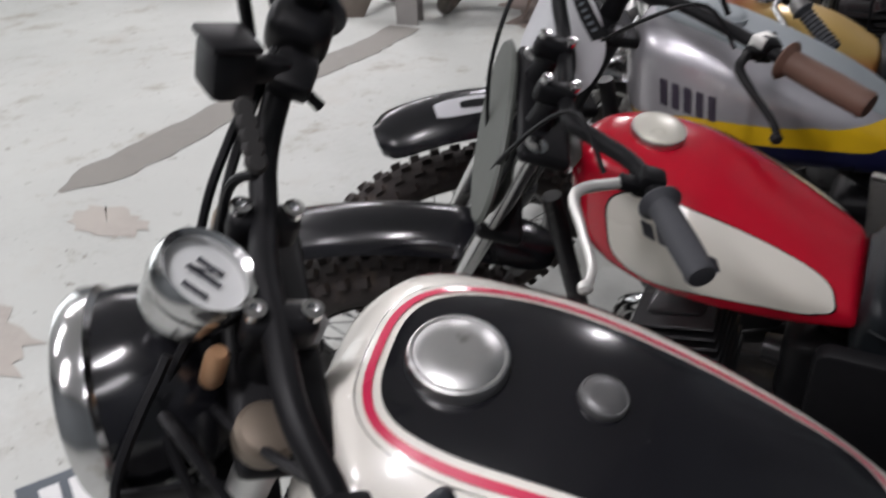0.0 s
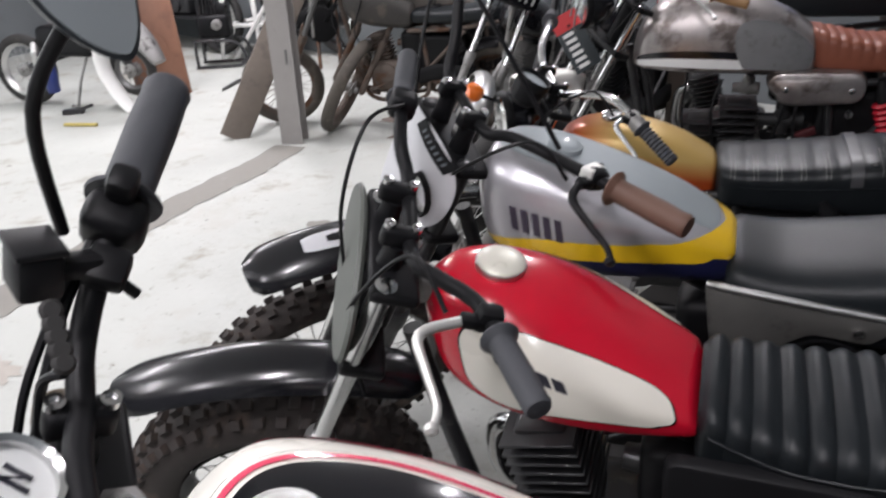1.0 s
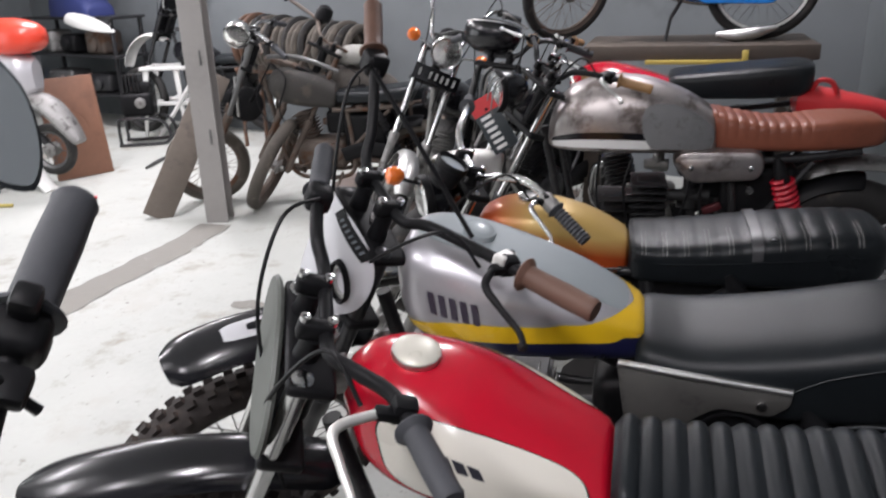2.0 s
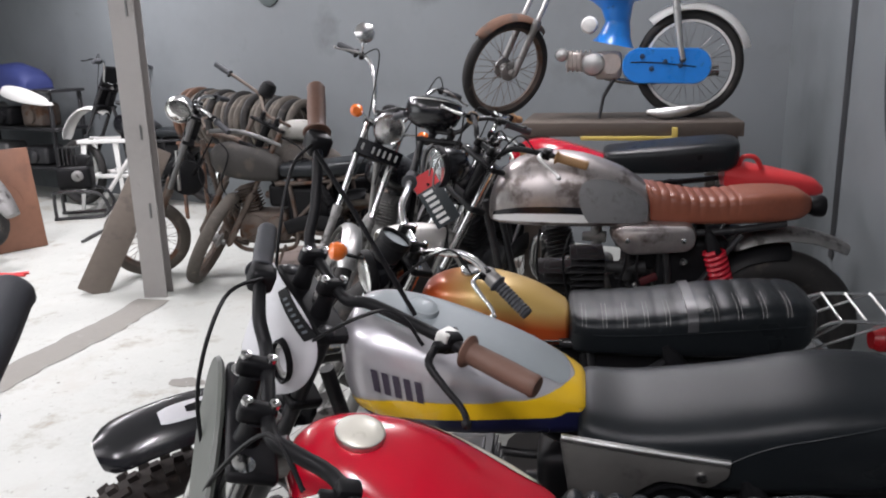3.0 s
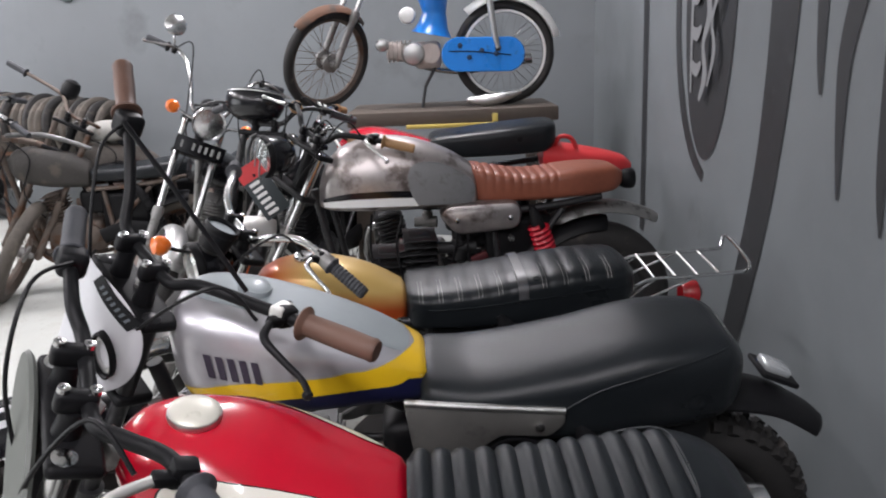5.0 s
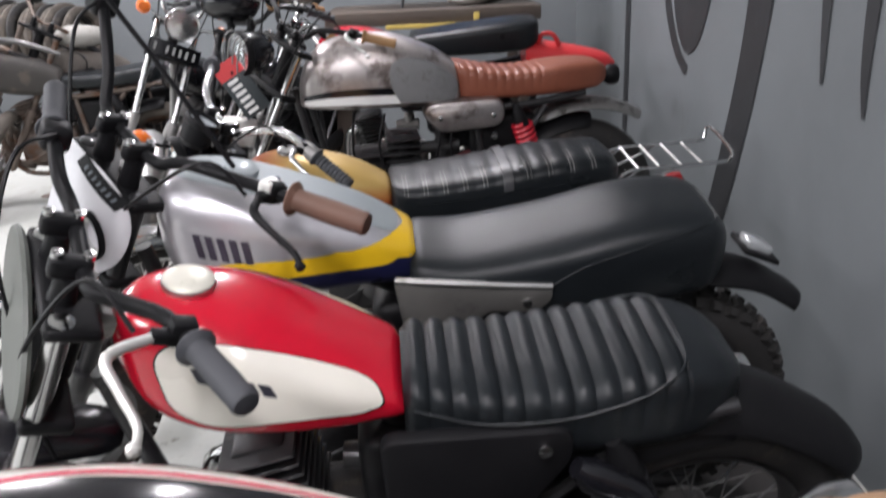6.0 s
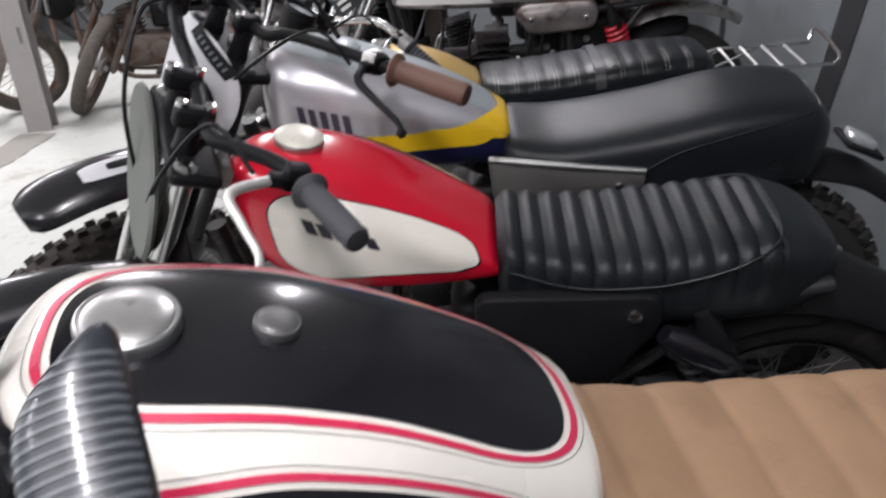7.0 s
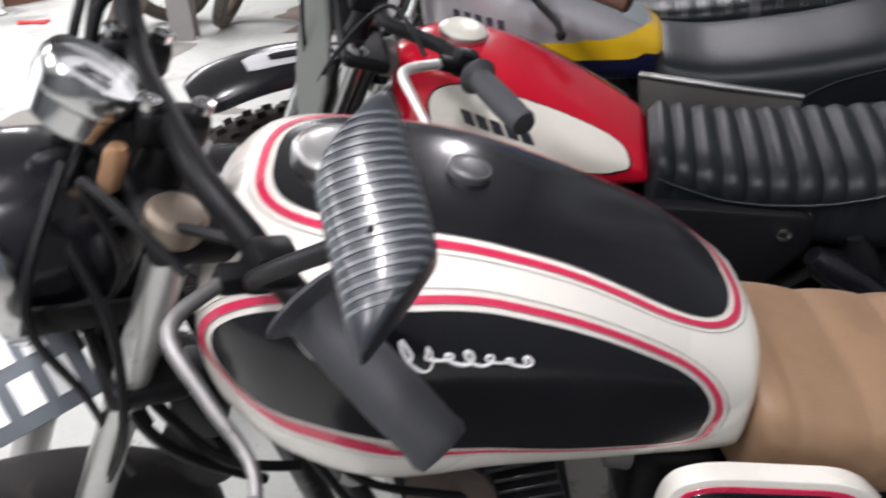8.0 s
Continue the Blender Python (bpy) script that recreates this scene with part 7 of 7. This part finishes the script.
# black paddock stand with a small motor on it
pstand = new("paddock_stand")
pstand.matrix_world = pose(-4.74, 6.42, 0, 0, 0, 25)
tagged(pstand, "black tubular workshop stand with a motor on the floor", "stand")
for sd in (-1, 1):
    bm = B()
    tube(bm, [(-0.22, 0.15 * sd, 0.016), (0.15, 0.15 * sd, 0.016), (0.24, 0.15 * sd, 0.05), (0.25, 0.15 * sd, 0.13), (0.16, 0.15 * sd, 0.24), (-0.16, 0.15 * sd, 0.26), (-0.20, 0.15 * sd, 0.20), (-0.20, 0.15 * sd, 0.016)], 0.016, 8, 5)
    part("side_loop", bm, BLACK_METAL, pstand)
for x, z in ((0.24, 0.05), (0.10, 0.25), (-0.14, 0.26)):
    bm = B()
    tube(bm, [(x, -0.15, z), (x, 0.15, z)], 0.015, 8)
    part("cross_tube", bm, BLACK_METAL, pstand)
bm = B()
block(bm, (0.30, 0.24, 0.22), Matrix.Translation((-0.02, 0, 0.38)), 0.04, 3)
block(bm, (0.16, 0.18, 0.10), Matrix.Translation((0.03, 0, 0.53)) @ Matrix.Rotation(0.2, 4, "Y"), 0.02, 2)
motor = part("motor", bm, BLACK_SATIN, pstand, "greasy black motor")
for n in range(5):
    bm = B()
    block(bm, (0.014, 0.22, 0.16), Matrix.Translation((-0.12 + 0.035 * n, 0, 0.575)), 0.003, 1)
    part("fin", bm, BLACK_METAL, motor)
bm = B()
lathe(bm, [(0.05, 0), (0.05, 0.02), (0.03, 0.03), (0.001, 0.03)], pose(0.02, -0.12, 0.40, 90, 0, 0), 20)
part("round_cover", bm, DULL_ALU, motor)

# small scooter with a red-orange cowl, seen from its flank
sc = new("scooter")
sc.matrix_world = pose(-4.62, 4.86, 0)
tagged(sc, "silver scooter with red-orange cowl and pale leg shield", "scooter")
COWL_RED = mat("cowl_red", (0.62, 0.045, 0.02), 0.35, 0, 0.4, vary=0.08)
bm = B()
Body([(-0.24, 0.03, 1.16, 1.08), (-0.20, 0.10, 1.22, 1.02), (0.0, 0.15, 1.25, 0.99), (0.20, 0.14, 1.23, 1.00), (0.31, 0.08, 1.18, 1.05), (0.335, 0.02, 1.13, 1.09)], 0.85, 0.5).mesh(bm, 24, 24)
part("cowl", bm, COWL_RED, sc, "glossy red-orange cowl")
bm = B()
Body([(-0.20, 0.06, 0.98, 0.60), (-0.15, 0.12, 1.02, 0.58), (0.02, 0.14, 1.03, 0.60), (0.14, 0.12, 1.00, 0.66), (0.22, 0.05, 0.95, 0.74)], 0.8, 0.5).mesh(bm, 24, 24)
part("body", bm, SILVER, sc, "dusty silver body")
bm = B()
tube(bm, [(0.29, -0.16, 0.0), (0.14, -0.13, 0.14), (0.0, -0.08, 0.33), (0.0, -0.03, 0.55), (0.10, 0.0, 0.66)], [0.062, 0.070, 0.066, 0.075, 0.095], 14, 6, flat=0.35)
part("leg_shield", bm, WHITE_PLASTIC, sc, "white curved leg shield")
bm = B()
tube(bm, [(0.02, -0.02, 0.60), (0.16, -0.02, 0.665), (0.30, -0.03, 0.61), (0.42, -0.04, 0.50), (0.53, -0.05, 0.36)], [0.05, 0.105, 0.115, 0.10, 0.06], 16, 6, flat=0.55)
part("front_mudguard", bm, DULL_ALU, sc, "pale grey front mudguard")
wheel(sc, "front_wheel", pose(0.16, 0.06, 0.27, 90, 0, 8), 0.20, 0.07, DARK_STEEL, RUBBER)
wheel(sc, "rear_wheel", pose(-0.78, -0.10, 0.28, 90, 0, 6), 0.28, 0.085, ALU, RUBBER)
bm = B()
block(bm, (0.55, 0.24, 0.24), Matrix.Translation((-0.36, 0.02, 0.50)), 0.06, 3)
part("engine_cowl", bm, BLACK_SATIN, sc)
bm = B()
tube(bm, [(-0.52, -0.12, 0.12), (-0.50, -0.14, 0.26), (-0.53, -0.12, 0.40)], [0.05, 0.055, 0.045], 14, 4)
part("canister", bm, mat("blue_can", (0.02, 0.035, 0.16), 0.4, vary=0.1), sc, "blue canister")
bm = B()
tube(bm, [(-0.60, -0.16, 0.30), (-0.57, -0.17, 0.42), (-0.59, -0.15, 0.50)], [0.02, 0.034, 0.02], 12, 4)
part("silver_cover", bm, ALU, sc)
bm = B()
tube(bm, [(-0.20, 0.0, 0.42), (-0.24, -0.10, 0.20), (-0.28, -0.14, 0.012), (-0.34, -0.14, 0.012)], 0.012, 8)
part("centre_stand", bm, DULL_ALU, sc)
bm = B()
tube(bm, [(-0.78, -0.10, 0.28), (-0.40, 0.0, 0.40), (0.0, 0.02, 0.45), (0.16, 0.06, 0.27)], 0.03, 10, 4)
part("frame", bm, BLACK_METAL, sc)

# tall dirt bike with a white high front mudguard by the back wall
l4, FL4, axl4 = old_bike(-4.22, 7.05, 4, 2, -18, "black dirt bike with a high white front mudguard", head=(0.45, 1.14, 26), tank_mat=BLACK_PAINT, tyre=RUBBER, metal=BLACK_METAL, chrome=BLACK_METAL, bar_mat=CHROME, r=0.33,
                         bar=[(0.03, 0.0, 0.05), (0.03, 0.08, 0.06), (0.03, 0.13, 0.20), (0.0, 0.20, 0.29), (-0.10, 0.40, 0.30)])
bm = B()
blade(bm, FL4 @ Matrix.Translation((0.01, 0, -0.62)) @ Matrix.Rotation(radians(-90), 4, "X"), 0.40, -96, 16, 0.14, 0.03, taper=(0.9, 0.6))
part("front_fender", bm, WHITE_PLASTIC, l4, "high white plastic front mudguard")
bm = B()
block(bm, (0.05, 0.21, 0.50), FL4 @ Matrix.Translation((0.05, 0, -0.03)), 0.02, 3)
part("front_board", bm, BLACK_SATIN, l4)

# rack with a blue box and pale fairing pieces at the far end
RACK = Matrix.Translation((-6.05, back_y(-6.05) - 0.42, 0)) @ ON_BACK
rack = new("metal_rack")
rack.matrix_world = RACK
tagged(rack, "dark steel storage rack against the back wall", "rack")
for x in (-0.85, 0.72):
    for y in (-0.17, 0.17):
        bm = B()
        block(bm, (0.035, 0.035, 1.12), Matrix.Translation((x, y, 0.56)), 0.002, 1)
        part("rack_post", bm, BLACK_METAL, rack)
for z in (0.35, 0.75, 1.135):
    bm = B()
    block(bm, (1.68, 0.40, 0.03), Matrix.Translation((-0.06, 0, z)), 0.003, 1)
    part("rack_shelf", bm, BLACK_METAL, rack)
for n, (x, z, sx, sy, sz, mm) in enumerate(((-0.55, 0.885, 0.30, 0.26, 0.24, DULL_ALU), (-0.15, 0.865, 0.26, 0.25, 0.20, BLACK_SATIN), (0.35, 0.885, 0.32, 0.25, 0.24, RUSTY_STEEL), (-0.4, 0.475, 0.4, 0.28, 0.22, DARK_STEEL), (0.3, 0.465, 0.35, 0.28, 0.2, BLACK_METAL))):
    bm = B()
    block(bm, (sx, sy, sz), None, 0.04, 3)
    lathe(bm, [(sz * 0.35, 0), (sz * 0.35, 0.03), (sz * 0.2, 0.05)], Matrix.Translation((0, -sy / 2, 0)) @ Matrix.Rotation(radians(90), 4, "X"), 20)
    thing("engine_block", bm, mm, RACK @ pose(x, -0.04, z, 0, 0, 5 * n - 8), "spare engine part lying on a rack shelf", "engine part", "spare engine parts")
bm = B()
rows = []
for x, w, z in ((-0.36, 0.16, 0.22), (-0.33, 0.18, 0.25), (0.0, 0.19, 0.27), (0.25, 0.18, 0.21), (0.33, 0.17, 0.13), (0.35, 0.15, 0.10)):
    rows.append([Vector((x, w * math.cos(a), max(0.0, z * spow(math.sin(a), 0.5)))) for a in (math.pi * k / 14 for k in range(15))])
skin(bm, rows)
thing("storage_box", bm, mat("blue_tarp", (0.025, 0.035, 0.13), 0.55, vary=0.2, bump=0.3, bump_scale=25), RACK @ pose(-0.02, 0.0, 1.151), "dark blue tarpaulin bundle on a rack", "tarpaulin")
bm = B()
rows = []
for k in range(13):
    q = k / 12
    w = 0.085 * math.sin(math.pi * min(1, 0.2 + 0.8 * q)) ** 0.7 + 0.006
    c = Vector((-0.34 + 0.68 * q, 0, -0.16 * q * q))
    rows.append([c + Vector((0, w * math.sin(a), w * 0.5 * math.cos(a))) for a in (-1.4, -0.7, 0, 0.7, 1.4)] + [c + Vector((0, w * math.sin(a), w * 0.5 * math.cos(a) - 0.006)) for a in (1.4, 0.7, 0, -0.7, -1.4)])
skin(bm, rows)
thing("fairing_piece", bm, WHITE_PLASTIC, RACK @ Matrix.Diagonal((0.85, 0.85, 0.85, 1)) @ pose(0.58, -0.36, 1.30, 62, 8, 4), "loose white plastic fairing piece on the rack", "fairing")

# tyres in a row on a rail by the back wall
for n in range(20):
    bm = B()
    rr = 0.262 - 0.0022 * n + 0.008 * math.sin(n * 2.3)
    prof = [(rr - 0.035 + 0.035 * math.cos(a), 0.027 * spow(math.sin(a), 0.8)) for a in (-2.7 + 5.4 * k / 9 for k in range(10))]
    ring(bm, prof, Matrix.Rotation(radians(90), 4, "Y"), 36)
    thing("tyre", bm, RUST if n < 2 else (DUSTY_RUBBER if n % 3 else RUBBER), Matrix.Translation((-3.52 + 0.0615 * n, back_y(-3.52 + 0.0615 * n) - 0.50 + 0.01 * math.sin(n * 1.7), 0.66 + rr - 0.012)) @ ON_BACK @ pose(0, 0, 0, 0, 4 * math.sin(n * 3.1), 6 * math.sin(n)), "rusty wheel rim standing in a row" if n < 2 else "dusty used tyre standing in a row", "tyre", "row of used tyres")
tr_rack = new("tyre_rack")
tr_rack.matrix_world = Matrix.Translation((-2.92, back_y(-2.92) - 0.46, 0)) @ ON_BACK
tagged(tr_rack, "rusty steel rail rack for tyres at the back wall", "rack")
for y in (-0.17, 0.08):
    bm = B()
    tube(bm, [(-0.75, y, 0.69), (0.75, y, 0.69)], 0.018, 8)
    part("rail", bm, RUST, tr_rack)
for x in (-0.72, 0.72):
    for y in (-0.17, 0.08):
        bm = B()
        tube(bm, [(x, y, 0.0), (x, y, 0.69)], 0.018, 8)
        part("rack_post", bm, RUST, tr_rack)

# tools on the floor
bm = B()
tube(bm, [(-0.10, 0, 0.012), (0.0, 0.01, 0.012), (0.10, 0.05, 0.012)], 0.011, 8, 3)
tube(bm, [(-0.10, 0.03, 0.012), (0.0, 0.01, 0.012), (0.10, -0.02, 0.012)], 0.011, 8, 3)
thing("pliers", bm, RED_PLASTIC, pose(-3.91, 4.50, 0, 0, 0, 15), "red-handled pliers lying on the floor", "tool")
bm = B()
tube(bm, [(-0.13, 0, 0.014), (0.13, 0, 0.014)], 0.013, 8)
thing("screwdriver", bm, mat("tool_yellow", (0.45, 0.36, 0.10), 0.5), pose(-4.42, 4.25, 0, 0, 0, 12), "yellow-handled tool lying on the floor", "tool")
bm = B()
block(bm, (0.16, 0.06, 0.04), Matrix.Translation((0, 0, 0.02)), 0.01)
tube(bm, [(0.05, 0, 0.03), (0.14, 0.03, 0.05)], 0.012, 8)
thing("floor_clamp", bm, BLACK_METAL, pose(-4.77, 4.54, 0, 0, 0, 35), "small black metal clamp on the floor", "tool")
bm = B()
tube(bm, [(0, 0, 0.014), (0.30, 0.01, 0.014), (0.62, 0.0, 0.012)], [0.012, 0.018, 0.010], 8, 3)
thing("chisel", bm, DARK_STEEL, pose(-4.04, 5.44, 0, 0, 0, 100), "dark steel chisel lying on the floor", "tool")

# worn grey stripe painted on the floor
random.seed(7)
bm = B()
left, right = [], []
for n in range(41):
    t = n / 40
    y = 4.16 - 2.50 * t
    x = -2.60 - 0.05 * t + 0.02 * math.sin(9 * t)
    wdt = 0.115 + 0.012 * random.uniform(-1, 1)
    if t > 0.94:
        wdt *= max(0.15, (1 - t) / 0.06)
    left.append(Vector((x - wdt, y, 0.003)))
    right.append(Vector((x + wdt + 0.01 * random.uniform(-1, 1), y, 0.003)))
skin(bm, [left, right], closed=False, cap=False)
st_ob = part("trim", bm, FLOOR_STRIPE, None)
tagged(st_ob, "worn grey stripe painted on the floor", "floor marking", kind="structure")
for x, y, sx, sy, seed in ((-2.28, 1.58, 0.20, 0.10, 1), (-1.75, 3.05, 0.10, 0.05, 2), (-1.25, 1.7, 0.16, 0.10, 3), (-2.1, 0.9, 0.30, 0.16, 4), (-1.0, 1.25, 0.14, 0.08, 5)):
    random.seed(seed)
    bm = B()
    k = 28
    row = [Vector((x + sx * math.cos(2 * math.pi * i / k) * random.uniform(0.7, 1.1), y + sy * math.sin(2 * math.pi * i / k) * random.uniform(0.7, 1.1), 0.0025)) for i in range(k)]
    skin(bm, [row, [Vector((x, y, 0.0025)) + (p - Vector((x, y, 0.0025))) * 0.05 for p in row]], cap=False)
    tagged(part("trim", bm, FLOOR_PATCH if seed in (1, 4) else FLOOR_STRIPE, None), "dull stain on the concrete floor", "stain", kind="structure")

# dark sheet that paints shade on the floor below the parked row
ROW_SHADE = mat("row_shade", (0.022, 0.020, 0.019), 0.6, 0, 0, grain=20, vary=0.3, stain=(0.06, 0.055, 0.05), stain_at=0.66, stain_scale=7)
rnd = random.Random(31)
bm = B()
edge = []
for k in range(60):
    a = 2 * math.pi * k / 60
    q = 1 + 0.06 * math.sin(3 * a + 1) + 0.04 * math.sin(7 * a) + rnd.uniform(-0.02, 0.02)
    # runs on out of view to dim the near tank's reflection
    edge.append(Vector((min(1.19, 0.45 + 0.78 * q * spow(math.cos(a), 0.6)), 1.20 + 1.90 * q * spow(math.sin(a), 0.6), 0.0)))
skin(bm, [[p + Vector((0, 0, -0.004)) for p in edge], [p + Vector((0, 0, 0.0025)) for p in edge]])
tagged(part("trim", bm, ROW_SHADE, None), "dark sheet of painted shade on the concrete below parked bikes", "stain", kind="structure")

# brown dust and rust below the old bikes, darkened to paint in their shade
SHADED_DUST = mat("shaded_dust", (0.17, 0.135, 0.118), 0.85, 0, 0, grain=14, vary=0.3, stain=(0.10, 0.078, 0.068), stain_at=0.52, stain_scale=5, bump=0.2)
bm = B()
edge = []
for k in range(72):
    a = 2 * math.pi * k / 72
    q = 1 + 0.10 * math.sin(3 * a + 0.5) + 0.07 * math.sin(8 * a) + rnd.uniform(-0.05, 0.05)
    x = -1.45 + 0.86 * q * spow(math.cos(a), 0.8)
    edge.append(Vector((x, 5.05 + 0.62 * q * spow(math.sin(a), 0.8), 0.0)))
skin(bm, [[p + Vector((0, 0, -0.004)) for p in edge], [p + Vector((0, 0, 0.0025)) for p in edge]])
tagged(part("trim", bm, SHADED_DUST, None), "brown rust dust with painted shade on the concrete below old bikes", "stain", kind="structure")

# ---- mural on the wall ----
WX = WALL_X - 0.004


def mural_band(name, pts, widths, material):
    """A painted band on the wall through (y, z) points."""
    path = spline([(0, y, z) for y, z in pts], 8)
    m = len(path)
    a, b = [], []
    for i in range(m):
        d = (path[min(m - 1, i + 1)] - path[max(0, i - 1)]).normalized()
        f = i / (m - 1) * (len(widths) - 1)
        k = min(len(widths) - 2, int(f))
        w = (widths[k] + (widths[k + 1] - widths[k]) * (f - k)) / 2
        nrm = Vector((0, d.z, -d.y))
        a.append(path[i] + nrm * w + Vector((WX, 0, 0)))
        b.append(path[i] - nrm * w + Vector((WX, 0, 0)))
    bm = B()
    skin(bm, [a, b], closed=False, cap=False)
    return tagged(part(name, bm, material, None), "dark painted mural stroke on a grey wall", "mural", kind="structure")


mural_band("trim", [(4.10, 0.40), (4.11, 1.2), (4.13, 2.4)], [0.085, 0.085, 0.10], MURAL)
cy, cz = 3.08, 1.56
oval_y = 3.18
mural_band("trim", [(cy + 0.50 * math.cos(radians(a)), cz + 0.74 * math.sin(radians(a))) for a in (60, 40, 20, 0, -20, -40, -60, -78)], [0.03, 0.06, 0.07, 0.05], MURAL)
bm = B()
k = 48
outer = [Vector((WX, oval_y + 0.285 * math.cos(2 * math.pi * i / k), cz + 0.655 * math.sin(2 * math.pi * i / k))) for i in range(k)]
skin(bm, [outer, [Vector((WX, oval_y + (p.y - oval_y) * 0.03, cz + (p.z - cz) * 0.03)) for p in outer]], cap=False)
tagged(part("trim", bm, MURAL, None), "dark painted oval of a mural on a grey wall", "mural", kind="structure")
WX = WALL_X - 0.008
strokes = [([(3.36, 1.16), (3.37, 1.50), (3.35, 2.05)], [0.022, 0.03, 0.03])]
strokes += [([(3.36, 1.28 + 0.135 * n), (3.29, 1.255 + 0.14 * n), (3.235, 1.285 + 0.14 * n)], [0.040, 0.055, 0.018]) for n in range(5)]
strokes += [([(3.20, 1.14), (3.14, 1.24), (3.17, 1.36), (3.11, 1.47), (3.15, 1.60), (3.09, 1.74), (3.13, 1.95)], [0.02, 0.05, 0.03, 0.055, 0.03, 0.05, 0.04]), ([(3.10, 1.20), (3.04, 1.33), (3.07, 1.45), (3.0, 1.58), (3.03, 1.80)], [0.012, 0.035, 0.02, 0.04, 0.02])]
for pts, wd in strokes:
    mural_band("trim", pts, wd, MURAL_GREY)
    WX -= 0.003
WX = WALL_X - 0.004
mural_band("trim", [(2.83, 0.22), (2.68, 0.60), (2.56, 1.0), (2.50, 1.5), (2.50, 2.3)], [0.14, 0.16, 0.17, 0.20, 0.22], MURAL)
mural_band("trim", [(2.24, 1.22), (2.26, 1.45), (2.28, 2.2)], [0.012, 0.06, 0.10], MURAL)
mural_band("trim", [(2.10, 0.95), (2.12, 1.3), (2.05, 1.6), (2.02, 2.2)], [0.012, 0.07, 0.10, 0.12], MURAL)
mural_band("trim", [(1.88, 0.90), (1.90, 1.2), (1.86, 2.2)], [0.010, 0.06, 0.14], MURAL)
# small fittings on the back wall
bm = B()
block(bm, (0.09, 0.03, 0.13), None, 0.008)
sw = part("wall_switch", bm, WHITE_PLASTIC, None)
sw.matrix_world = Matrix.Translation((-1.39, back_y(-1.39) - 0.016, 1.91)) @ ON_BACK
tagged(sw, "white plastic switch box on a grey wall", "switch")
bm = B()
lathe(bm, [(0.13, 0), (0.13, 0.02), (0.10, 0.03), (0.001, 0.032)], Matrix.Rotation(radians(90), 4, "X"), 28)
dd = part("wall_disc", bm, mat("disc_green", (0.06, 0.075, 0.075), 0.6, vary=0.2), None)
dd.matrix_world = Matrix.Translation((-2.86, back_y(-2.86) - 0.001, 1.98)) @ ON_BACK
tagged(dd, "dull dark round plate fixed on a grey wall", "plate")
